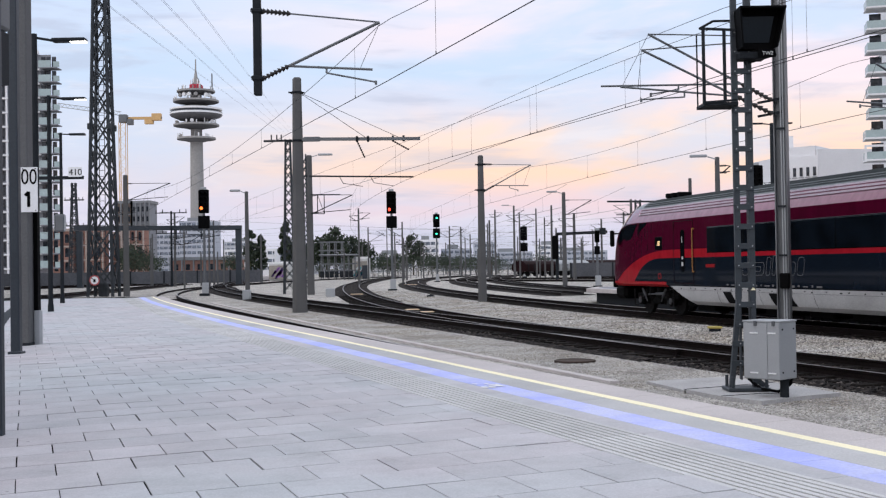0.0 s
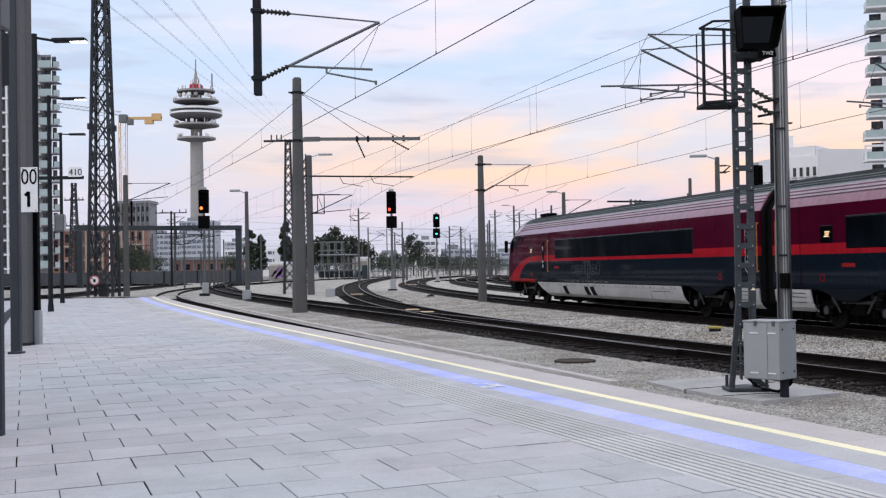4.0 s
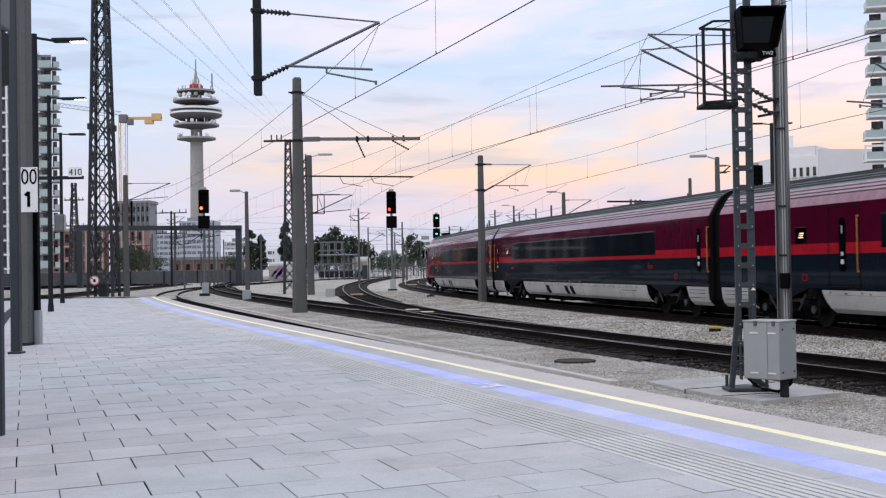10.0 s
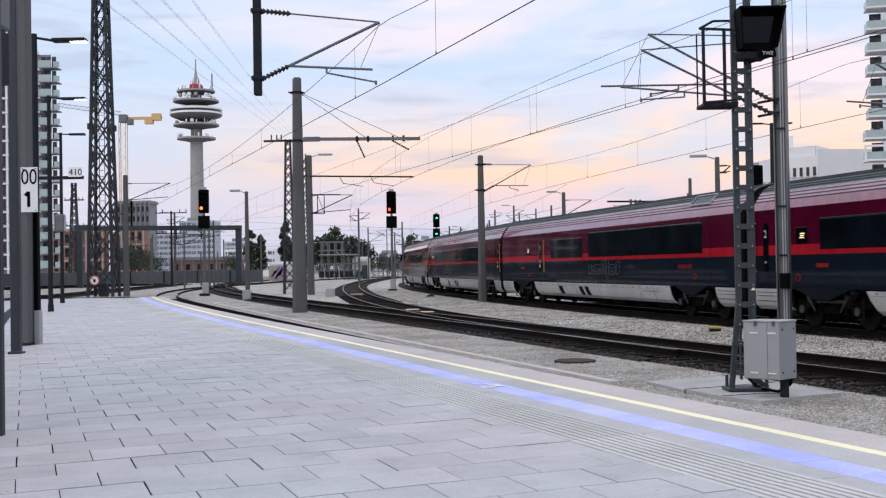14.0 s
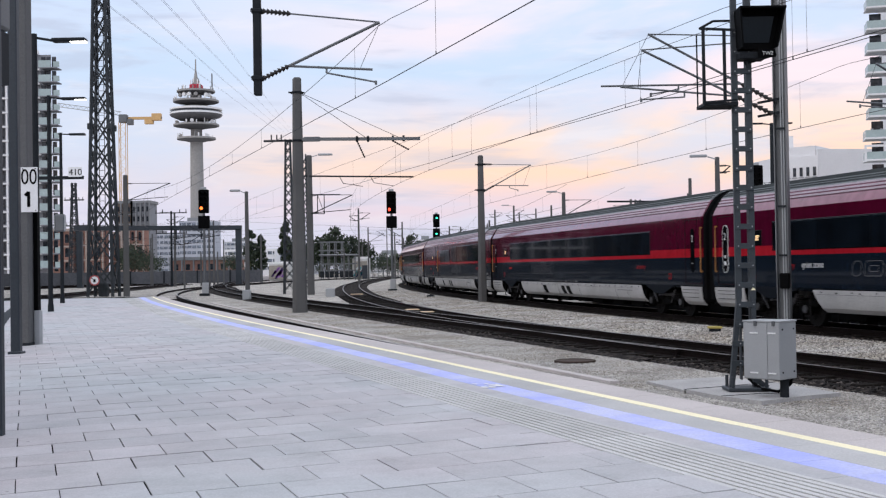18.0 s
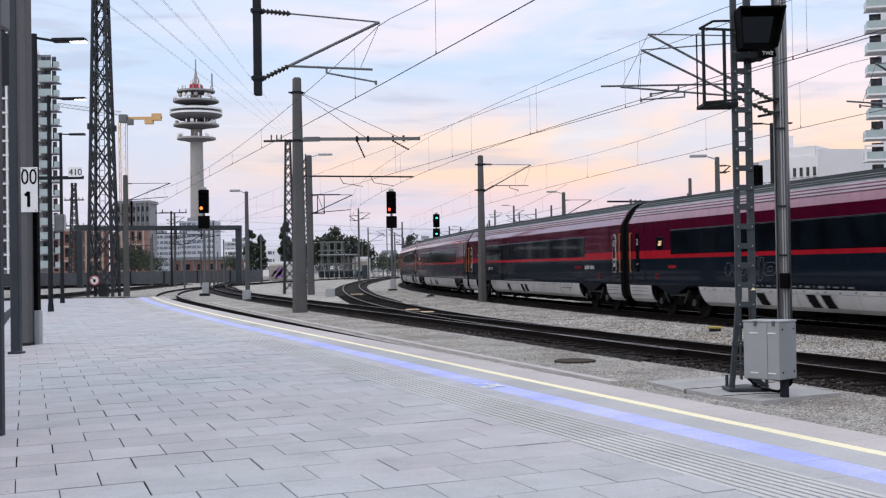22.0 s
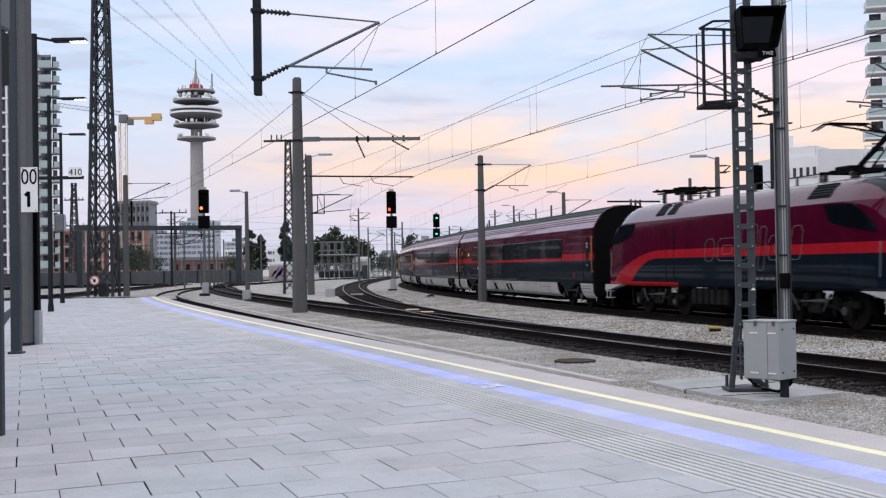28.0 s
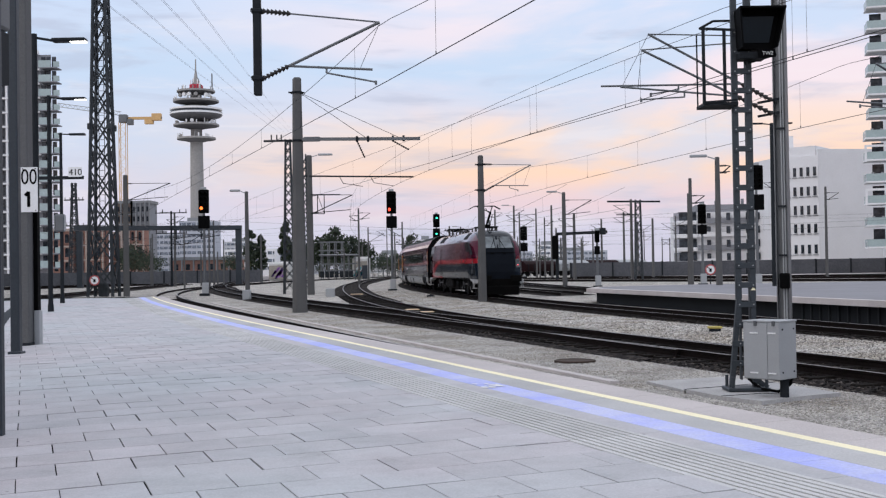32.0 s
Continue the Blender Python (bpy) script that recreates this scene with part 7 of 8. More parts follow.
FAR = [(-38.2, 141, 10.0, 0.42), (-36.8, 148, 6.5, 0.34), (-35.5, 142, 5.8, 0.3), (-27.9, 126, 6.2, 0.3), (-25.6, 128, 7.4, 0.34), (-27.4, 146, 5.6, 0.3), (-34.4, 150, 9.2, 0.5), (-29.6, 151, 8.2, 0.4), (-31.9, 154, 4.2, 0.35), (-27.0, 140, 4.0, 0.3), (-24.6, 158, 6.6, 0.4), (-11.5, 180, 8.0, 0.35), (-9.2, 128, 8.3, 0.35), (-7.2, 175, 7.0, 0.35), (-5.2, 150, 7.6, 0.35), (1.0, 175, 7.8, 0.4), (3.6, 190, 6.4, 0.3), (6.6, 165, 8.2, 0.45), (9.2, 205, 11.6, 0.5), (11.0, 180, 11.0, 0.5), (14.4, 180, 10.5, 0.4), (16.5, 177, 10.8, 0.5), (18.0, 160, 8.8, 0.6), (19.3, 199, 8.0, 0.5), (22.5, 190, 6.0, 0.4), (24.0, 187, 7.2, 0.4), (25.4, 187, 9.0, 0.5), (28.2, 182, 9.8, 0.5), (23.9, 148, 9.9, 0.55), (29.1, 162, 8.0, 0.5), (36.3, 128, 11.2, 0.45), (44.3, 135, 10.3, 0.45)]
for i, (x, y, z, w) in enumerate(FAR):
    k = 1.3 + 0.23 * (i * 7 % 6)
    arms = [] if i % 4 == 1 else [(k if i % 2 else -k, z - 0.5 - 0.2 * (i % 3))] if i % 3 else [(k, z - 0.5), (-k * 0.8, z - 0.8)]
    yard_mast(x, y, z, w * 0.66, arms if z > 5 else [], lamp=(-1.3 if i in (6, 19) else 0.0))
rnd = random.Random(11)
for i in range(34):
    y = 165 + 5.0 * i + rnd.uniform(-4, 4)
    x = y * rnd.uniform(-0.105, 0.20)
    h = rnd.uniform(5.2, 9.6)
    k = rnd.uniform(1.2, 2.6) * rnd.choice((-1, 1))
    yard_mast(x, y, h, rnd.uniform(0.2, 0.34), [(k, h - 0.5)] if i % 3 else [(k, h - 0.4), (-k, h - 1.2)], lamp=(-1.2 if i % 9 == 4 else 0.0))
# head-span wires between the far masts
e = empty("span_wires", Matrix.Identity(4), "thin wires strung between distant yard masts", "overhead wire", "overhead wires")
for i in range(11):
    y = 120 + 14 * i
    z = 5.2 + 0.9 * (i % 4) + rnd.uniform(-0.6, 0.6)
    x0, x1 = (-0.40 * y, -0.12 * y) if i % 2 else (-0.16 * y, 0.22 * y)
    dy = rnd.uniform(-30, 30)
    tess([(x0, y - dy, z + 0.5), ((x0 + x1) / 2, y, z), (x1, y + dy, z + rnd.uniform(-0.6, 1.2))], 0.009, "span_wire", e)
# cross-armed post with small insulators
e = mast(-34.6, 149.0, GZ, 9.4, 0.3, 0.22, "slim post with two insulator cross arms", "power_pole", "pole", "", M_DARKSTEEL)
for z in (9.2, 6.6):
    b = new_bm()
    bar(b, (-36.6, 149, z), (-32.6, 149, z), 0.12)
    a = wpart("cross_arm", b, M_DARKSTEEL, e, "thin cross arm")
    for x in (-36.5, -35.7, -33.5, -32.7):
        b = new_bm()
        rod(b, (x, 149, z), (x, 149, z + 0.45), 0.07, 0.05)
        wpart("insulator", b, M_INSUL, a, "", e)
yard_mast(10.41, 100.2, 7.95, 0.36, [(2.4, 7.3)], "grey mast with a floodlight beyond the main track", lamp=-1.0)
yard_mast(14.7, 62.31, 7.35, 0.29, [(0.7, 6.9)], "grey concrete mast with floodlights on the far platform", 0.55, lamp=-1.0)
yard_mast(14.55, 68.94, 5.84, 0.24, [], "slim grey mast at the far platform's end")
yard_mast(17.2, 81.0, 7.6, 0.26, [(1.0, 6.4)], "slim grey mast behind the far platform")
e = mast(16.3, 57.5, 0.55, 8.55, 0.22, 0.18, "slender dark lamp post on the far platform", "street_lamp", "lamp post", "platform lamps", M_DARKSTEEL)
b = new_bm()
for s in (-1, 1):
    bar(b, (16.3, 57.5, 8.5), (16.3 + s * 0.45, 57.5, 8.55), 0.05)
    box(b, (16.3 + s * 0.72, 57.5, 8.56), (0.55, 0.2, 0.08), bevel=0.02)
wpart("lamp_head", b, M_DARKSTEEL, e)
# T-shaped mast head and gantry arm in the yard
b = new_bm()
bar(b, (20.9, 148, 9.7), (27.6, 148, 9.6), 0.22)
bar(b, (22.0, 148, 8.0), (24.5, 148, 8.0), 0.12)
o = obj("cross_arm", b, M_DARKSTEEL)
tagged(o, "dark cross arm on a yard mast", "cross arm")
e = empty("signal_gantry", Matrix.Translation((17.2, 160, GZ)), "dark half gantry carrying signals over yard tracks", "gantry")
b = new_bm()
box(b, (15.6, 160, 2.9), (0.4, 0.4, 6.2), Matrix.Identity(4))
wpart("post", b, M_DARKSTEEL, e)
b = new_bm()
bar(b, (15.5, 160, 6.0), (22.5, 160, 6.2), 0.4)
box(b, (21.8, 160, 6.3), (1.0, 0.5, 0.9), bevel=0.05)
wpart("beam", b, M_DARKSTEEL, e)
b = new_bm()
box(b, (15.3, 159.7, 4.2), (0.8, 0.4, 3.2), bevel=0.05)
wpart("signal_head", b, M_BLACK, e)
main_signal(13.3, 192, 5, [], [], "dark distant yard signal with two black boxes", 0.55, (5.9, 8.2), (4.1, 5.5))
main_signal(12.92, 98.0, 5, [], [], "short dark yard signal beside the gravel", 0.2, (3.6, 4.6), (2.6, 3.3))


# ---------------------------------------------------------------- walls and buildings
M_NOISEWALL = worn("dark_noise_wall", (0.095, 0.098, 0.108), 0.85, 0, 0.22, 4, 0.3, 0.2, world=True)
M_RENDERWHITE = worn("white_render_facade", (0.74, 0.735, 0.745), 0.85, 0, 0.05, 6, 0.25, 0.05, world=True)
M_GREYFACADE = worn("grey_facade", (0.25, 0.255, 0.275), 0.8, 0, 0.12, 4, 0.3, 0.05, world=True)
M_BROWNFACADE = worn("brown_facade", (0.17, 0.135, 0.115), 0.8, 0, 0.12, 4, 0.3, 0.05, world=True)
# distance haze is put into these two colours: paler, bluer walls and panes
M_FAROFFICE = worn("pale_blue_grey_facade", (0.44, 0.46, 0.51), 0.8, 0, 0.1, 4, 0.3, 0.05, world=True)
M_FARPANE = glass_dark("far_office_glass", (0.11, 0.125, 0.15), 0.2)
M_BRICK = worn("orange_brick_facade", (0.32, 0.18, 0.145), 0.9, 0, 0.22, 8, 0.3, 0.1, world=True)
M_STONE = worn("pale_stone_trim", (0.50, 0.41, 0.36), 0.85, 0, 0.12, 6, 0.4, 0.05, world=True)
M_PANE = glass_dark("window_pane", (0.02, 0.024, 0.03), 0.12, 0.25)
M_FRITGLASS = worn("frosted_balcony_glass", (0.36, 0.44, 0.44), 0.25, 0, 0.1, 5, 0.6, 0)
M_TOWERCONC = worn("weathered_tower_concrete", (0.33, 0.32, 0.31), 0.85, 0, 0.12, 0.8, 0.05, 0.05, world=True)
M_TOWERDARK = worn("dark_tower_deck", (0.15, 0.15, 0.16), 0.8, 0, 0.15, 0.8, 0.05, 0.05, world=True)
M_CRANEYEL = worn("orange_yellow_crane_paint", (0.66, 0.42, 0.20), 0.6, 0, 0.1, 5, 0.5, 0)
M_REDBAND = worn("red_aviation_paint", (0.45, 0.05, 0.07), 0.6, 0, 0.1, 2, 0.2, 0)
M_ROOFGREY = worn("grey_roof_sheet", (0.25, 0.26, 0.27), 0.6, 0.2, 0.1, 4, 0.4, 0.05, world=True)
M_BARK = worn("bark", (0.09, 0.07, 0.05), 0.9, 0, 0.3, 10, 2, 0.4)


def leaf_material():
    def build(nt, bsdf):
        g = nt.nodes.new("ShaderNodeNewGeometry")
        c = ramp_node(nt, g.outputs["Random Per Island"], [(0.0, (0.008, 0.015, 0.008)), (0.5, (0.02, 0.034, 0.016)), (1.0, (0.045, 0.062, 0.028))])
        nt.links.new(c, bsdf.inputs["Base Color"])
        bsdf.inputs["Roughness"].default_value = 0.7
    return material("tree_leaves", build)


M_LEAF = leaf_material()


def wall_run(name, pts, h, mat, label, th=0.3, z0=GZ, panel=4.0):
    """A wall of panels between slim posts along a line."""
    e = empty(name, Matrix.Translation((pts[0][0], pts[0][1], z0)), label, "wall", "", "structure")
    for (x0, y0), (x1, y1) in zip(pts, pts[1:]):
        n = max(1, int(math.hypot(x1 - x0, y1 - y0) / panel))
        for i in range(n):
            a = Vector((x0 + (x1 - x0) * i / n, y0 + (y1 - y0) * i / n, z0 + h / 2))
            c = Vector((x0 + (x1 - x0) * (i + 1) / n, y0 + (y1 - y0) * (i + 1) / n, z0 + h / 2))
            b = new_bm()
            bar(b, a, c, th, h)
            wpart("panel", b, mat, e)
            b = new_bm()
            box(b, (a.x, a.y - th * 0.2, a.z + 0.03), (0.2, th * 1.4, h + 0.06))
            wpart("wall_post", b, M_DARKSTEEL, e)
    return e


wall_run("noise_wall", [(-95, 182), (-60, 184), (-29.5, 191)], 2.0, M_NOISEWALL, "long dark noise wall behind the left tracks", panel=5.0)
wall_run("noise_wall_east", [(19.4, 178.0), (25.5, 176.2), (40, 174), (110, 168)], 2.25, M_NOISEWALL, "long dark grey noise wall below the white houses", panel=5.0)
sheet("service_road", [(25, 165.5), (40, 163), (110, 152), (110, 167), (40, 173), (25, 175.4)], -0.1, M_COPING, "pale concrete strip below the noise wall")
sheet("service_road_west", [(-95, 186), (-60, 188), (-32, 194.5), (-32, 260), (-95, 260)], 0.6, M_COPING, "pale street behind the wall", thick=0.7)


def facade_windows(e, origin, along, n, rows, du, dz, w, h, mat=None, frame_mat=None, jitter=0.0, depth=0.12, root=None):
    """Windows in a wall: recessed dark panes in frames, along a unit vector from the origin."""
    a = Vector(along).normalized()
    out = Vector((a.y, -a.x, 0))
    for r in range(rows):
        for i in range(n):
            c = Vector(origin) + a * (du * (i + 0.5) + jitter * (r % 2)) + Vector((0, 0, dz * (r + 0.5)))
            m = Matrix.Translation(c) @ Matrix.Rotation(math.atan2(a.y, a.x), 4, "Z")
            b = new_bm()
            box(b, (0, 0.06, 0), (w, 0.16, h), m)
            p = wpart("window", b, mat or M_PANE, e)
            if frame_mat:
                b = new_bm()
                box(b, (0, -0.05, -h / 2 - 0.05), (w + 0.2, 0.18, 0.08), m)
                wpart("sill", b, frame_mat, p, "", e)


def block(e, pts, z0, z1, mat, name="wall", label=""):
    b = new_bm()
    lo = [b.verts.new((x, y, z0)) for x, y in pts]
    hi = [b.verts.new((x, y, z1)) for x, y in pts]
    n = len(pts)
    for i in range(n):
        b.faces.new((lo[i], lo[(i + 1) % n], hi[(i + 1) % n], hi[i]))
    b.faces.new(hi)
    b.faces.new(lo[::-1])
    bmesh.ops.recalc_face_normals(b, faces=b.faces[:])
    return wpart(name, b, mat, e, label)


# white office block with a blank gable
e = empty("white_building", Matrix.Translation((61.2, 190, GZ)), "white rendered building with narrow dark windows and blank gable", "building", "houses")
block(e, [(61.25, 190.0), (84, 194), (80, 222), (57.0, 216.0)], GZ, 20.0, M_RENDERWHITE, "gable_block", "blank white rendered gable")
block(e, [(61.2, 189.9), (57.0, 194.0), (61, 203), (66, 200)], GZ, 19.0, M_RENDERWHITE, "window_block", "white wing with narrow windows")
block(e, [(57.2, 194.2), (61.0, 190.6), (72, 205), (62, 214)], 19.0, 20.6, M_RENDERWHITE, "parapet")
block(e, [(58.2, 200.0), (60.2, 199.6), (60.4, 202), (58.4, 202.4)], 20.3, 23.2, M_RENDERWHITE, "chimney")
for r, zc in enumerate((3.7, 7.1, 10.1, 13.2, 16.4)):
    for i in range(5):
        f = (i + 0.5) / 5.0
        c = Vector((61.2 - 4.2 * f, 189.9 + 4.1 * f, zc))
        m = Matrix.Translation(c) @ Matrix.Rotation(math.atan2(4.1, -4.2) + math.pi, 4, "Z")
        b = new_bm()
        box(b, (0, 0, 0), (0.48, 0.3, 1.45), m)
        w = wpart("window", b, M_PANE, e, "narrow dark window")
        b = new_bm()
        box(b, (0, -0.1, -0.93), (0.9, 0.24, 0.09), m)
        wpart("sill", b, M_ROOFGREY, w, "", e)

# tower block with glazed balconies
e = empty("balcony_tower", Matrix.Translation((62, 155, GZ)), "white high-rise with stacked glass balconies at its corner", "building", "houses")
block(e, [(62.6, 159), (84, 152), (88, 172), (67, 178)], GZ, 46, M_RENDERWHITE, "wall", "white rendered wall")
for i in range(14):
    z = 3.4 + i * 2.92
    b = new_bm()
    m = Matrix.Translation((60.8, 156.6, z)) @ Matrix.Rotation(radians(-14), 4, "Z")
    wide = 1.0 if i > 5 else 1.1
    box(b, (1.3, 0, 0), (9.4 * wide, 3.6, 0.24), m, bevel=0.02)
    s = wpart("balcony", b, M_RENDERWHITE, e, "white balcony slab")
    b = new_bm()
    box(b, (1.3, -1.75, 0.62), (9.3 * wide, 0.05, 0.98), m)
    box(b, (1.3 - 4.63 * wide, 0, 0.62), (0.05, 3.5, 0.98), m)
    wpart("glass_rail", b, M_FRITGLASS, s, "frosted glass railing", e)
    b = new_bm()
    for k in range(4):
        box(b, (-2.0 + k * 2.3, 1.35, 1.4), (1.5, 0.2, 2.3), m)
    wpart("window", b, M_PANE, s, "dark balcony door", e)
    if i in (2, 4):
        b = new_bm()
        box(b, (1.3, -1.78, 1.9), (9.6 * wide, 0.08, 0.3), m)
        box(b, (1.3 - 4.7 * wide, -1.78, 0.9), (0.3, 0.08, 2.2), m)
        wpart("balcony_frame", b, M_RENDERWHITE, s, "white picture-frame edge", e)
    if i in (1, 3, 5):
        b = new_bm()
        for k in range(7):
            box(b, (-3.0 + k * 1.2, -1.6, 0.7), (0.35, 0.1, 1.2), m)
        wpart("screen_slat", b, M_GREYFACADE, s, "grey screen slats", e)

# long white apartment row with dark loggias
e = empty("apartment_row", Matrix.Translation((45, 215, GZ)), "long white apartment house with curved dark balcony bands", "building", "houses")
block(e, [(44.2, 214), (66, 212), (70, 232), (46, 236)], GZ, 11.0, M_RENDERWHITE, "wall", "white wall")
block(e, [(47.0, 217), (64, 215), (66, 228), (49, 232)], 11.0, 12.5, M_GREYFACADE, "penthouse", "grey set-back storey")
for i in range(4):
    z = 1.5 + i * 2.45
    b = new_bm()
    box(b, (44.6, 215.5, z + 0.25), (3.6, 5.5, 0.75), bevel=0.08)
    s = wpart("balcony", b, M_RENDERWHITE, e, "white balcony slab")
    b = new_bm()
    box(b, (44.7, 215.6, z + 1.4), (3.2, 5.0, 1.6), bevel=0.04)
    wpart("loggia", b, M_PANE, s, "dark recessed loggia", e)
    b = new_bm()
    box(b, (55.0, 212.75, z + 0.55), (17, 0.25, 0.9))
    wpart("parapet_band", b, M_GREYFACADE if i % 2 else M_RENDERWHITE, e)
    facade_windows(e, (47.6, 212.9, z + 0.2), (1, -0.09, 0), 10, 1, 1.75, 2.2, 0.7, 1.3)
b = new_bm()
for x, h in ((52.0, 0.9), (57.0, 1.2)):
    rod(b, (x, 222, 12.3), (x, 222, 12.6 + h), 0.3)
wpart("chimney", b, M_GREYFACADE, e, "thin roof pipes")

# left: high-rise with glass balconies
e = empty("residential_tower", Matrix.Translation((-95, 255, GZ)), "tall grey and white residential tower with glass balconies", "building", "houses")
block(e, [(-125, 250), (-83.4, 250), (-88, 262), (-98, 280), (-125, 280)], GZ, 48.6, M_GREYFACADE, "wall", "grey glazed facade")
block(e, [(-126, 249), (-85.8, 249), (-89.4, 262), (-97.4, 281), (-126, 281)], 48.6, 49.4, M_RENDERWHITE, "roof_slab", "pale roof slab")
for i in range(15):
    z = 2.8 + i * 3.04
    b = new_bm()
    box(b, (-104.6, 249.6, z), (38.0, 0.9, 0.35))
    wpart("floor_band", b, M_RENDERWHITE, e, "white floor edge")
    b = new_bm()
    for k in range(13):
        box(b, (-122 + k * 2.75, 249.9, z + 1.6), (2.0, 0.3, 2.2))
    wpart("window", b, M_PANE, e, "dark glazing")
    b = new_bm()
    box(b, (-83.2, 249.0, z + 0.05), (3.7, 3.4, 0.24), bevel=0.05)
    s = wpart("balcony", b, M_GREYFACADE, e, "grey balcony slab")
    b = new_bm()
    box(b, (-83.9, 247.35, z + 0.85), (2.6, 0.08, 1.5), bevel=0.03)
    box(b, (-81.5, 247.6, z + 0.75), (1.3, 0.08, 1.2), bevel=0.03)
    box(b, (-85.2, 248.3, z + 0.85), (0.08, 2.0, 1.5), bevel=0.03)
    wpart("glass_rail", b, M_FRITGLASS, s, "pale green glass railing", e)
    b = new_bm()
    for k in range(3):
        box(b, (-85.0 + k * 1.15, 249.85, z + 1.6), (0.85, 0.3, 2.3))
    wpart("balcony_door", b, M_PANE, s, "dark balcony door", e)
for k in range(8):
    b = new_bm()
    box(b, (-121 + k * 4.7, 249.5, 24.5), (0.4, 0.5, 48))
    wpart("fin", b, M_RENDERWHITE, e)


def brick_house(x0, x1, y, z1, rows, cols, mat, label, name="brick_building", arch=True, trim=M_STONE, deep=6.0):
    e = empty(name, Matrix.Translation(((x0 + x1) / 2, y, GZ)), label, "building", "houses")
    block(e, [(x0, y), (x1, y), (x1, y + deep), (x0, y + deep)], GZ, z1, mat, "wall")
    block(e, [(x0 - 0.4, y - 0.4), (x1 + 0.4, y - 0.4), (x1 + 0.4, y + deep + 0.4), (x0 - 0.4, y + deep + 0.4)], z1, z1 + 0.8, trim, "cornice")
    du = (x1 - x0) / cols
    dz = (z1 - 1.5) / rows
    for r in range(rows):
        b = new_bm()
        box(b, ((x0 + x1) / 2, y - 0.12, 1.2 + dz * r), (x1 - x0, 0.3, 0.4))
        wpart("stone_band", b, trim, e)
        for i in range(cols):
            xc, zc = x0 + du * (i + 0.5), 1.2 + dz * (r + 0.52)
            b = new_bm()
            box(b, (xc, y - 0.02, zc), (du * 0.36, 0.2, dz * 0.5))
            if arch:
                rod(b, (xc, y - 0.12, zc + dz * 0.25), (xc, y + 0.08, zc + dz * 0.25), du * 0.18, n=12)
            wpart("window", b, M_PANE, e, "dark arched window" if arch else "")
    for i in range(cols + 1):
        b = new_bm()
        box(b, (x0 + du * i, y - 0.2, z1 / 2), (0.36, 0.5, z1))
        wpart("pilaster", b, trim, e)
    return e


brick_house(-128, -104, 328, 13.4, 3, 8, M_BRICK, "orange brick arsenal building with pale pilasters")
brick_house(-103, -96, 330, 14.0, 3, 3, M_BRICK, "narrow orange brick wing with arched windows")
brick_house(-95, -90, 336, 12.5, 3, 2, M_BRICK, "orange brick wing with arched windows")
brick_house(-89.5, -83.5, 326, 13.8, 3, 3, M_BRICK, "sunlit orange brick tower with stone trim")
brick_house(-98.4, -93.6, 352, 22.4, 7, 3, M_BROWNFACADE, "narrow brown-clad office wing behind brick houses", "office_block", False, M_ROOFGREY)
brick_house(-93.6, -88.2, 352, 22.4, 7, 4, M_GREYFACADE, "plain grey office block behind brick houses", "office_block", False, M_ROOFGREY, 9.0)


def banded_block(x0, x1, y, z1, rows, mat, label, band=0.5, step=None):
    """A far office block: wall, roof, long window bands and narrow columns."""
    e = empty("office_block", Matrix.Translation(((x0 + x1) / 2, y, GZ)), label, "building", "houses")
    block(e, [(x0, y), (x1, y), (x1, y + 18), (x0, y + 18)], GZ, z1, mat, "wall")
    w = x1 - x0
    block(e, [(x0 + w * 0.2, y + 3), (x0 + w * 0.55, y + 3), (x0 + w * 0.55, y + 12), (x0 + w * 0.2, y + 12)], z1, z1 + 1.8, M_ROOFGREY, "plant_room", "grey roof plant room")
    dz = (z1 - 1.0) / rows
    for r in range(rows):
        b = new_bm()
        box(b, ((x0 + x1) / 2, y - 0.02, 0.9 + dz * (r + 0.5)), (w * 0.96, 0.3, dz * band))
        p = wpart("window_band", b, M_FARPANE, e, "grey window band")
        b = new_bm()
        n = max(4, int(w / 2.2))
        for i in range(n):
            box(b, (x0 + w * (i + 0.5) / n, y - 0.1, 0.9 + dz * (r + 0.5)), (0.28 + 0.5 * ((i * 7 + r * 3) % 5 == 0), 0.3, dz * band))
        wpart("mullion", b, mat, p, "", e)
    return e


banded_block(-158, -133, 600, 21.0, 7, M_FAROFFICE, "wide grey banded office block far behind")
banded_block(-133, -115.5, 590, 27.0, 9, M_FAROFFICE, "high grey banded office block far behind")
banded_block(-116, -98, 620, 17.0, 6, M_RENDERWHITE, "low pale banded office block far behind", 0.4)
brick_house(-166, -146, 420, 17.5, 4, 7, M_GREYFACADE, "grey flat-roofed hall behind the lattice tower", "office_block", False, M_ROOFGREY)
brick_house(-70, -52, 300, 4.5, 1, 6, M_BRICK, "low red brick storehouse behind the wall", "storehouse", False, M_ROOFGREY)
for x0, x1, y, z1, rows in ((-86, -66, 460, 10.0, 3), (-60, -44, 430, 8.0, 3), (-42, -30, 470, 10.5, 4), (-30, -12, 500, 7.5, 2), (-12, -2, 540, 14.5, 4), (-1, 14, 560, 10.5, 3), (14, 23, 520, 12.5, 4), (24, 46, 600, 9.0, 3), (47, 60, 580, 12.0, 4), (62, 90, 640, 9.5, 3)):
    banded_block(x0, x1, y, z1, rows, M_RENDERWHITE if int(y) % 40 == 20 else M_FAROFFICE, "flat office block beyond the yard", 0.42)

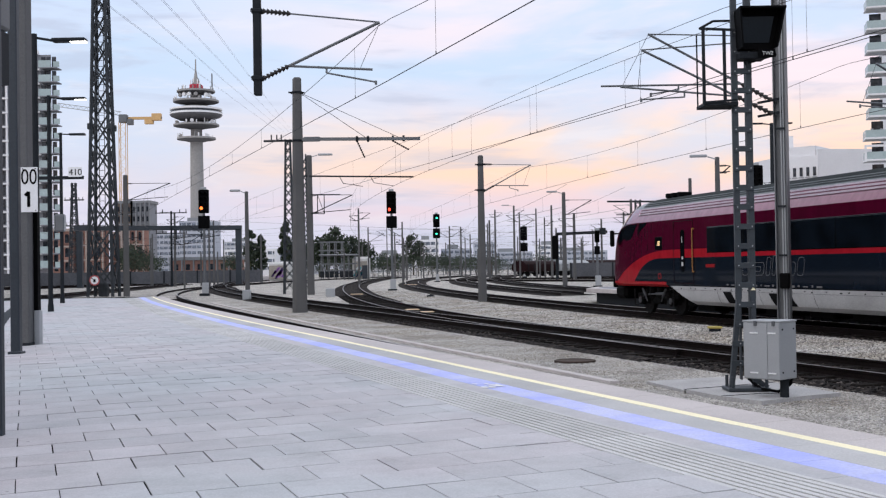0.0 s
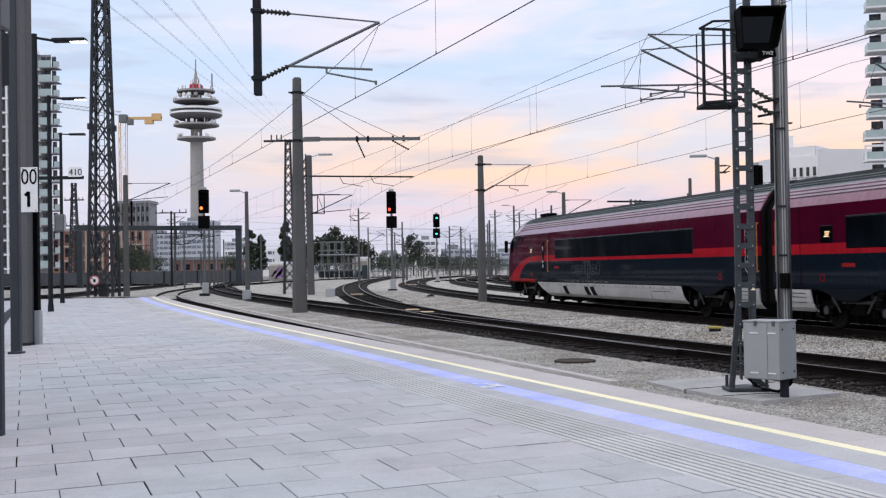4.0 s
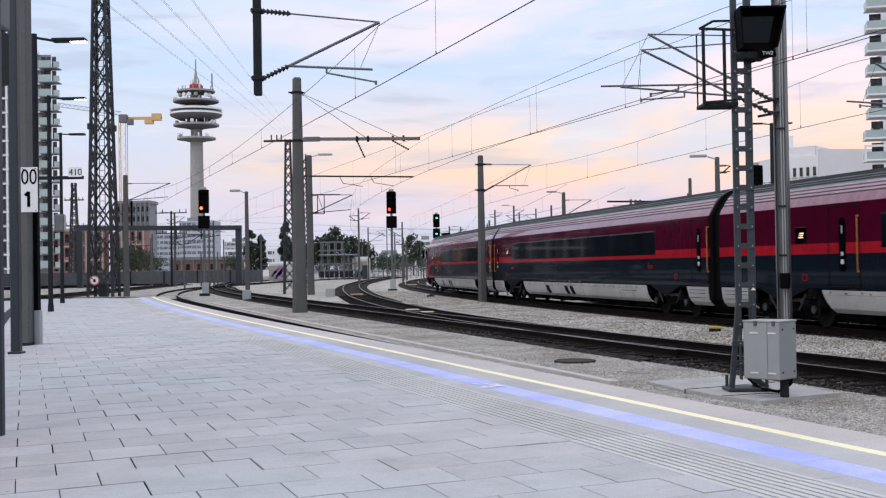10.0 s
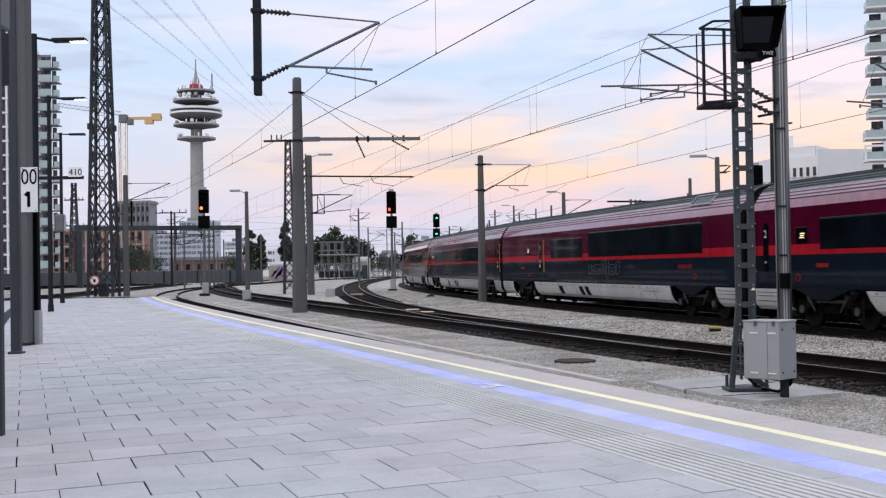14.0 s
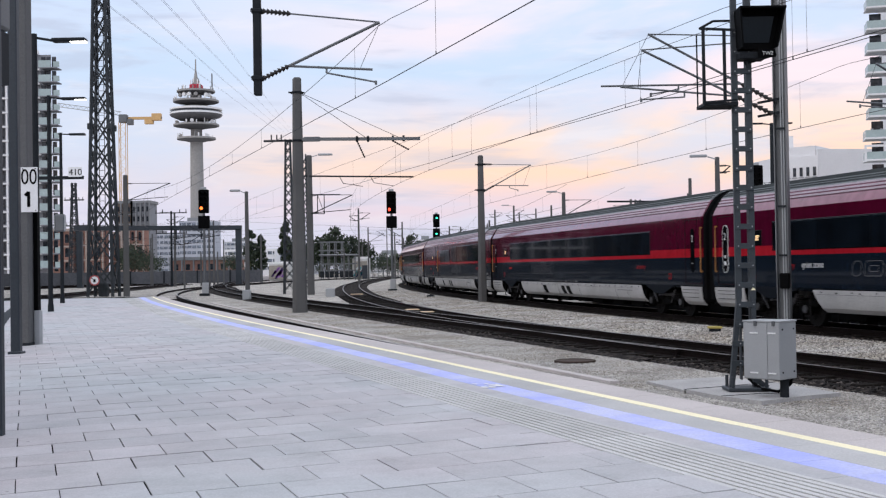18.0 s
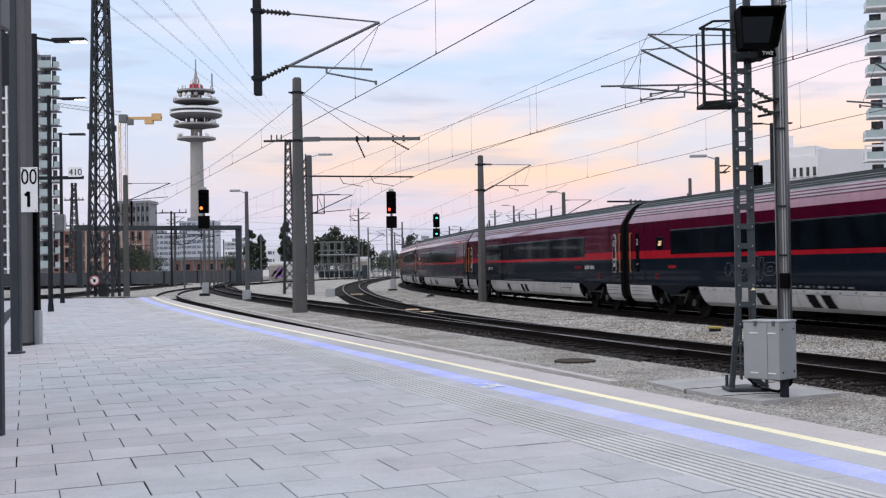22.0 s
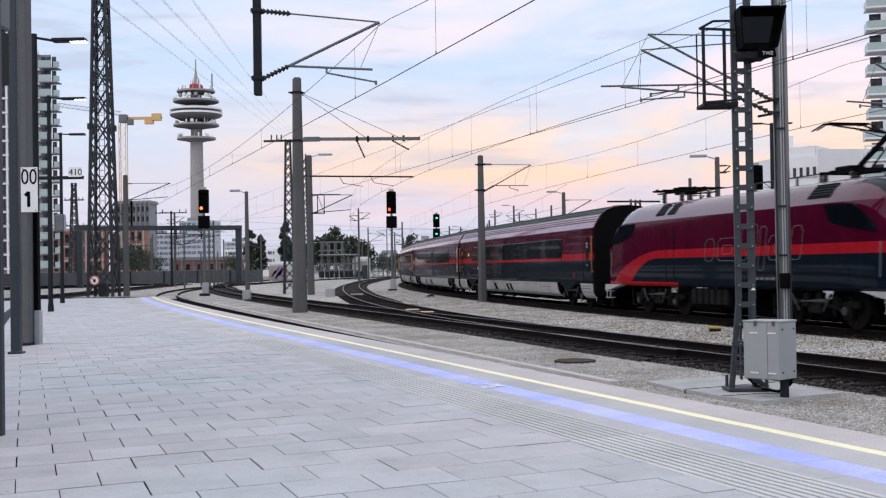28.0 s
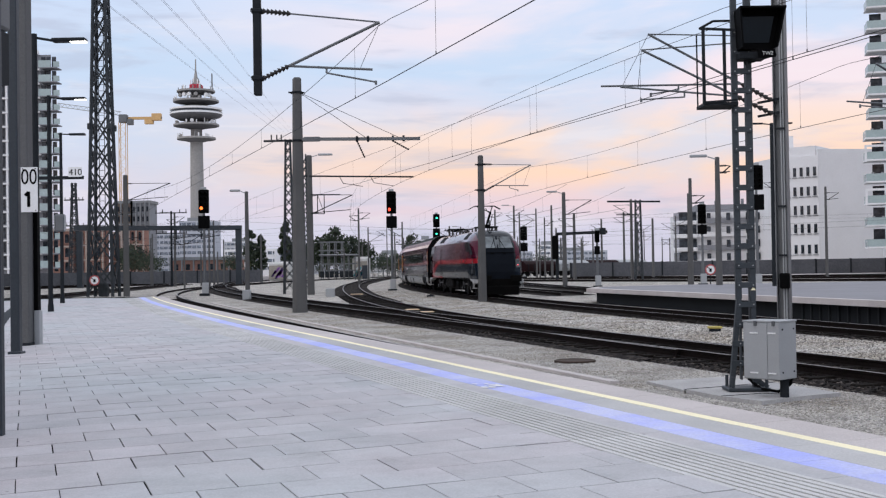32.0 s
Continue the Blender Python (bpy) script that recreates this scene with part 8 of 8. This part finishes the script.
# radio tower
RT = Vector((-174.0, 830.0, 0.0))
e = empty("radio_tower", Matrix.Translation(RT), "tall concrete radio tower with stacked dark decks and antennas", "radio tower")
b = new_bm()
lathe(b, [(5.6, GZ), (4.9, 40), (4.4, 94)], 32, RT)
wpart("shaft", b, M_TOWERCONC, e, "pale concrete shaft")
b = new_bm()
lathe(b, [(4.0, 90), (4.0, 128)], 24, RT)
wpart("core", b, M_TOWERCONC, e)
for z, r, t in ((95.0, 13.4, 1.9), (104.5, 15.8, 2.2), (121.5, 15.8, 2.6), (128.6, 13.2, 1.6)):
    b = new_bm()
    lathe(b, [(4.2, z - t), (r * 0.75, z - t * 0.25), (r, z), (r, z + 0.6), (r * 0.3, z + 0.9)], 40, RT)
    deck = wpart("deck", b, M_TOWERDARK, e, "dark open antenna deck")
    b = new_bm()
    lathe(b, [(r - 0.1, z + 0.1), (r + 0.25, z + 0.1), (r + 0.25, z + 1.3), (r - 0.1, z + 1.3)], 40, RT)
    wpart("deck_railing", b, M_TOWERCONC, deck, "grey railing band", e)
    rk = random.Random(int(z))
    for k in range(9):
        a = rk.uniform(3.3, 6.1)
        h = rk.uniform(1.6, 4.2)
        b = new_bm()
        box(b, RT + Vector((r * 0.96 * math.cos(a), r * 0.96 * math.sin(a), z + 0.8 + h / 2)), (rk.choice((0.3, 0.5, 0.9)), 0.5, h))
        wpart("panel_antenna", b, M_TOWERCONC if k % 2 else M_WHITE, deck, "", e)
b = new_bm()
lathe(b, [(5.0, 108.0), (12.0, 109.0), (17.5, 111.4), (18.4, 112.6), (18.4, 114.2), (18.0, 114.3)], 48, RT)
main = wpart("pod", b, M_TOWERDARK, e, "dark flaring main pod")
for z, r in ((113.2, 18.55), (116.2, 18.3)):
    b = new_bm()
    lathe(b, [(r - 0.6, z - 0.75), (r, z - 0.6), (r, z + 0.6), (r - 0.6, z + 0.75)], 48, RT)
    wpart("white_band", b, M_WHITE, main, "white band", e)
b = new_bm()
lathe(b, [(17.4, 113.8), (17.4, 115.8)], 48, RT)
wpart("window_band", b, M_PANE, main, "dark window band", e)
b = new_bm()
lathe(b, [(18.2, 116.8), (12.0, 118.2), (5.0, 119.4)], 48, RT)
wpart("pod_roof", b, M_TOWERCONC, main, "", e)
b = new_bm()
box(b, RT + Vector((0.3, 0, 132.0)), (8.2, 8.2, 4.2), bevel=0.4)
wpart("red_block", b, M_REDBAND, e, "red painted plant block")
b = new_bm()
for dx, zz in ((-3.1, 135.6), (-1.2, 137.0), (1.6, 136.2), (3.2, 134.8)):
    box(b, RT + Vector((dx, -2.2, zz)), (0.7, 0.4, 3.2))
wpart("white_panel", b, M_WHITE, e)
b = new_bm()
lathe(b, [(2.6, 134.4), (2.2, 138.6), (1.4, 138.8), (0.9, 142), (0.5, 145), (0.4, 152.5)], 16, RT)
wpart("antenna", b, M_TOWERCONC, e, "pale antenna mast")
b = new_bm()
rod(b, RT + Vector((11.5, 0, 128.5)), RT + Vector((11.5, 0, 142)), 0.45)
for a in range(14):
    t = a * 0.45
    rr = 12.5
    if a % 2:
        rod(b, RT + Vector((rr * math.cos(t), rr * math.sin(t), 128)), RT + Vector((rr * math.cos(t), rr * math.sin(t), 132.5)), 0.2)
wpart("whip_antenna", b, M_TOWERDARK, e)
for i, (z, r, ang) in enumerate([(126.2, 11, a) for a in (3.6, 4.1, 4.5, 4.9, 5.6, 5.9)] + [(123.5, 14.2, a) for a in (3.4, 5.8, 6.0)] + [(107.4, 13, a) for a in (3.3, 4.7, 5.9)] + [(97, 12, a) for a in (3.9, 5.6)]):
    p = RT + Vector((r * math.cos(ang), r * math.sin(ang), z))
    b = new_bm()
    rod(b, p, p + Vector((0.4 * math.cos(ang), -1.2, 0)), 1.5 if i < 9 else 1.2, 1.3, n=14)
    wpart("dish", b, M_WHITE if i % 3 else M_TOWERCONC, e, "white dish antenna")

# tower crane
CX, CY = -109.0, 400.0
e = empty("tower_crane", Matrix.Translation((CX, CY, GZ)), "orange-yellow tower crane with lattice jib", "crane")
for sx in (-1, 1):
    for sy in (-1, 1):
        b = new_bm()
        bar(b, (CX + sx * 1.15, CY + sy * 1.15, 0), (CX + sx * 1.15, CY + sy * 1.15, 53), 0.2)
        wpart("mast_leg", b, M_CRANEYEL, e)
for i in range(26):
    b = new_bm()
    z = i * 2.04
    s = 1 if i % 2 else -1
    bar(b, (CX - s * 1.15, CY - 1.15, z), (CX + s * 1.15, CY - 1.15, z + 2.04), 0.1)
    bar(b, (CX - 1.15, CY - s * 1.15, z), (CX - 1.15, CY + s * 1.15, z + 2.04), 0.1)
    bar(b, (CX - 1.15, CY - 1.15, z), (CX + 1.15, CY - 1.15, z), 0.09)
    wpart("brace", b, M_CRANEYEL, e)
b = new_bm()
box(b, (CX + 0.4, CY - 0.8, 54.2), (2.8, 2.4, 2.8), bevel=0.2)
box(b, (CX + 2.8, CY - 1.0, 53.0), (2.0, 2.0, 2.0), bevel=0.2)
wpart("cabin", b, M_STEEL, e, "grey slewing head and cabin")
b = new_bm()
box(b, (CX + 7.6, CY, 54.4), (11.2, 1.5, 0.8), bevel=0.05)
box(b, (CX + 11.6, CY, 54.7), (3.2, 2.0, 2.4), bevel=0.1)
box(b, (CX + 9.0, CY, 53.2), (3.0, 1.5, 1.8), bevel=0.1)
wpart("counter_jib", b, M_CRANEYEL, e, "orange-yellow counter jib with ballast")
b = new_bm()
J0, J1 = Vector((CX - 0.5, CY, 55.4)), Vector((CX - 22, CY - 2, 58.6))
bar(b, J0, J1, 0.22)
U0, U1 = J0 + Vector((0, 0, 1.3)), J1 + Vector((0, 0, 1.2))
bar(b, U0, U1, 0.2)
for i in range(12):
    f, g = i / 12, (i + 0.5) / 12
    bar(b, J0.lerp(J1, f), U0.lerp(U1, g), 0.13)
    bar(b, U0.lerp(U1, g), J0.lerp(J1, (i + 1) / 12), 0.13)
wpart("jib", b, M_CABINET, e, "pale lattice jib")

# sheds with painted walls beside the tracks
for x0, x1, y, h, cols in ((-29.6, -25.8, 198, 3.1, ((0.16, 0.05, 0.30), (0.32, 0.16, 0.42), (0.05, 0.03, 0.10))), (-16.2, -13.2, 208, 3.8, ((0.03, 0.36, 0.42), (0.6, 0.62, 0.62), (0.03, 0.05, 0.10)))):
    e = empty("concrete_shed", Matrix.Translation(((x0 + x1) / 2, y, GZ)), "small pale concrete shed with sprayed graffiti", "shed", "track sheds")
    b = new_bm()
    box(b, ((x0 + x1) / 2, y + 2, h / 2 - 0.1), (x1 - x0, 4, h + 0.2), bevel=0.35)
    wpart("wall", b, worn("shed_render", (0.60, 0.59, 0.57), 0.8, world=True), e, "pale rendered walls")
    b = new_bm()
    box(b, ((x0 + x1) / 2 - 0.3 * (h < 3.5), y - 0.02, h * 0.42), (x1 - x0 - 0.7, 0.12, h * 0.74), bevel=0.03)
    wpart("front", b, worn("shed_panel", (0.34, 0.31, 0.27), 0.8, world=True), e, "beige front panel")
    random.seed(int(-x0))
    for c in cols:
        mt = worn("sprayed_paint", c, 0.7)
        for k in range(4):
            b = new_bm()
            cx = (x0 + x1) / 2 + random.uniform(-1.2, 0.8) * (x1 - x0) / 4
            cz = random.uniform(0.5, 1.9)
            bar(b, (cx - random.uniform(0.2, 0.6), y - 0.1, cz - 0.5), (cx + random.uniform(0.1, 0.5), y - 0.1, cz + 0.5), 0.03, 0.25)
            wpart("graffiti_patch", b, mt, e)
e = empty("shed_door", Matrix.Translation((-13.95, 207.85, GZ)), "dark blue-grey steel door of a track shed", "door")
b = new_bm()
box(b, (0, 0, 1.3), (0.95, 0.1, 2.4), bevel=0.02)
part("leaf", b, M_BLUESTEEL, e)
b = new_bm()
box(b, (-0.35, -0.08, 1.25), (0.05, 0.06, 0.2))
part("handle", b, M_STEEL, e)
e = empty("open_shelter", Matrix.Translation((-19.5, 208, GZ)), "grey open steel racking beside a shed", "shelter")
for k in range(6):
    x = -21.6 + k * 1.2
    for yy in (207.0, 210.0):
        b = new_bm()
        bar(b, (x, yy, GZ), (x, yy, 6.6 if k < 4 else 4.2), 0.17)
        wpart("post", b, M_STEEL, e)
for z, x0, x1 in ((6.5, -22.0, -17.6), (5.0, -22.0, -17.6), (4.1, -22.0, -15.2), (2.6, -22.0, -15.2), (1.4, -22.0, -15.4)):
    for yy in (207.0, 210.0):
        b = new_bm()
        bar(b, (x0, yy, z), (x1, yy, z), 0.16, 0.2)
        wpart("beam", b, M_STEEL, e)
b = new_bm()
bar(b, (-22.0, 208.5, 4.25), (-15.3, 208.5, 4.25), 3.6, 0.12)
wpart("roof_sheet", b, M_CABINET, e, "pale sheet roof")
for k in range(7):
    b = new_bm()
    box(b, (-21.4 + k * 0.85, 206.6, 0.75), (0.7, 0.5, 1.1), bevel=0.04)
    wpart("louvre_box", b, M_DARKSTEEL, e, "dark louvred box")

# fence across the yard and wagons beyond
e = empty("yard_fence", Matrix.Translation((-10, 215, GZ)), "thin steel fence along the far yard", "fence", "", "")
for i in range(34):
    b = new_bm()
    x = -13 + i * 1.0
    bar(b, (x, 215, GZ), (x, 215, 2.0), 0.09)
    wpart("post", b, M_STEEL, e)
for z in (1.9, 1.1, 0.3):
    b = new_bm()
    bar(b, (-13, 215, z), (21, 215, z), 0.08)
    wpart("rail", b, M_STEEL, e)


M_SOOTRED = worn("sooty_maroon_paint", (0.018, 0.007, 0.008), 0.6, 0, 0.25, 10, 0.6, 0.1)


def wagon(x, y, rz, L, mat, label, dark=False):
    e = empty("freight_wagon", pose(x, y, 0, 0, 0, rz), label, "rail wagon", "parked wagons")
    prof = full([(1.2, 0.8), (1.4, 1.0), (1.45, 1.5), (1.35, 1.95), (1.0, 2.3), (0.5, 2.5), (0.0, 2.55)])
    part("body", loft([(L / 2, prof), (-L / 2, prof)]), mat, e, "rounded sheet body")
    for yy in (-L / 2 + 2.2, L / 2 - 2.2):
        bogie(e, yy, 1.8, 0.46)
    b = new_bm()
    for k in range(6):
        box(b, (0, -L / 2 + L * (k + 0.5) / 6, 1.45), (2.96, 0.1, 0.9))
    part("rib", b, M_DARKSTEEL if dark else M_STEEL, e)
    return e


for i, (x, y, mt, lab) in enumerate(((14.8, 188, M_SOOTRED, "low dark maroon tank wagon parked in the yard"), (20.8, 194.5, M_CABINET, "low silver-grey wagon parked in the yard"), (26.8, 201, M_SOOTRED, "low dark maroon wagon parked in the yard"), (32.8, 207.5, M_CABINET, "low silver-grey wagon parked in the yard"))):
    wagon(x, y, -42.7, 8.4, mt, lab, i % 2 == 0)


# ---------------------------------------------------------------- trees and scrub
def tree(x, y, h, r, seed, label, slim=False, z0=GZ, count=420):
    rnd = random.Random(seed)
    e = empty("tree", Matrix.Translation((x, y, z0)), label, "tree", "trees behind the yard")
    b = new_bm()
    rod(b, (0, 0, 0), (0, 0, h * 0.55), h * 0.022, h * 0.012, n=7)
    tips = []
    for i in range(16):
        a = i * 2.4 + rnd.uniform(-0.4, 0.4)
        z = h * (0.16 + 0.042 * i) if slim else h * (0.22 + 0.035 * i)
        rr = r * (0.5 - abs(z / h - 0.4) * 0.5) * rnd.uniform(0.5, 1.1) if slim else r * (1.0 - abs(z / h - 0.45) * 1.1) * rnd.uniform(0.65, 1.1)
        tip = Vector((rr * math.cos(a), rr * math.sin(a), min(h * 0.97, z + h * rnd.uniform(0.08, 0.22))))
        rod(b, (0, 0, z * 0.8), tip, h * 0.008, h * 0.003, n=5)
        tips.append(tip)
    tips.append(Vector((0, 0, h * 0.95)))
    part("trunk", b, M_BARK, e, "brown trunk with limbs")
    vs, fs = [], []
    for tip in tips:
        cr = r * ((0.72 - 0.4 * tip.z / h) if slim else 0.46) * rnd.uniform(0.7, 1.25)
        for k in range(count // len(tips)):
            d = Vector((rnd.gauss(0, 1), rnd.gauss(0, 1), rnd.gauss(0, 0.9)))
            p = tip + d.normalized() * cr * rnd.random() ** 0.4
            if p.z < h * 0.1:
                continue
            s = h * 0.026 * rnd.uniform(0.6, 1.5)
            u = Vector((rnd.gauss(0, 1), rnd.gauss(0, 1), rnd.gauss(0, 1))).normalized()
            v = u.orthogonal().normalized()
            w = u.cross(v)
            n = len(vs)
            vs += [tuple(p + v * s), tuple(p + w * s * 0.7), tuple(p - v * s), tuple(p - w * s * 0.7 + u * s * 0.4)]
            fs.append((n, n + 1, n + 2, n + 3))
    me = bpy.data.meshes.new("crown")
    me.from_pydata(vs, [], fs)
    me.materials.append(M_LEAF)
    o = new("crown", me)
    o.parent = e
    o["label"] = "loose dark green crown"
    return e


TREES = [(-35.2, 262, 12.6, 2.1, 1), (-33.2, 266, 10.6, 1.8, 1), (-44.6, 270, 11.0, 2.0, 1), (-42.4, 272, 10.0, 1.7, 1), (-31.0, 262, 7.4, 2.4, 0), (-28.6, 270, 8.2, 2.8, 0), (-26.3, 264, 9.6, 2.4, 0), (-23.6, 258, 10.6, 2.6, 0), (-20.4, 262, 8.8, 2.5, 0), (-17.6, 266, 7.6, 2.4, 0), (-14.4, 280, 5.2, 2.4, 0), (-11.0, 284, 5.0, 2.4, 0), (-7.4, 290, 9.6, 2.6, 0), (-3.8, 300, 5.0, 2.6, 0), (0.0, 300, 5.2, 2.2, 0), (4.2, 310, 4.4, 2.5, 0), (9.0, 330, 4.6, 3.0, 0), (14.0, 340, 4.2, 3.0, 0)]
for i, (x, y, h, r, slim) in enumerate(TREES):
    tree(x, y, h, r, i, "slim dark poplar tree behind the yard" if slim else "dark green broadleaf tree behind the yard", bool(slim), count=1900)
for i, (x, y, h, r) in enumerate(((-57.5, 218, 5.9, 3.2), (-53.5, 214, 4.2, 2.4), (-80, 300, 8, 3.2), (-40, 222, 4.0, 2.2))):
    tree(x, y, h, r, 50 + i, "low dense dark green bush behind the wall", False, 0.4 if y < 260 else GZ, 1900)

for i in range(19):
    rr = random.Random(200 + i)
    tree(-27 + 3.1 * i, 246 + rr.uniform(-6, 10), rr.uniform(2.8, 4.4), rr.uniform(2.2, 3.0), 120 + i, "low dark scrub along the far yard fence", False, GZ, 900)

# high-voltage lines running far over the yard, placed along the camera's view rays
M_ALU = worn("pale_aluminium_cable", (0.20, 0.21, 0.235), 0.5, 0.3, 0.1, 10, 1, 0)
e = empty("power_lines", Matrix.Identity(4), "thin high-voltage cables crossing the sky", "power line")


def view_ray_point(across, rise, y):
    """The point y metres ahead on a view ray from the eye, by its slopes to the side and upwards."""
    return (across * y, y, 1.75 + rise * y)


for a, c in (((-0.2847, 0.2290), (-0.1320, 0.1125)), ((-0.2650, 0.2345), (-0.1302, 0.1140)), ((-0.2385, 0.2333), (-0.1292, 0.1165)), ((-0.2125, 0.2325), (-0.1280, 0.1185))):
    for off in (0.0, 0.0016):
        tess([view_ray_point(a[0] + off, a[1], 55.0), view_ray_point((a[0] + c[0]) / 2 + off * 0.7, (a[1] + c[1]) / 2 - 0.001, 110.0), view_ray_point(c[0], c[1], 420.0)], 0.0075, "cable", e).data.materials[0] = M_ALU

# ---------------------------------------------------------------- unseen walls and roof behind and beside the viewer, added to darken reflections
b = new_bm()
box(b, (-8, -44, 4.0), (110, 2.0, 9.0), Matrix.Identity(4))
o = obj("station_wall", b, M_GREYFACADE)
tagged(o, "unseen grey wall added behind the viewer to cut sky light", "", "", "structure")
b = new_bm()
box(b, (-16, -22, 7.0), (18, 30, 0.5), Matrix.Identity(4))
o = obj("station_canopy", b, M_DARKSTEEL)
tagged(o, "unseen dark roof added behind the viewer to cut sky light", "", "", "structure")
for x in (-22, -10):
    b = new_bm()
    box(b, (x, -12, 3.4), (0.4, 0.4, 7.0))
    o = obj("canopy_post", b, M_STEEL)
    tagged(o, "unseen grey post added under the roof behind the viewer", "post", "canopy posts")
# dark block out of view, added so the train mirrors less bright sky
M_BLOCKER = worn("sooty_hall_cladding", (0.035, 0.036, 0.04), 0.8, 0, 0.2, 4, 0.3, 0.1, world=True)
e = empty("goods_hall", Matrix.Translation((-60, 110, GZ)), "long dark block out of view, added to darken the train's reflections", "", "", "structure")
block(e, [(-30, 40), (-36, 62), (-91, 206), (-104, 200), (-50, 55), (-44, 36)], GZ, 12.0, M_BLOCKER, "wall_north")
motions()
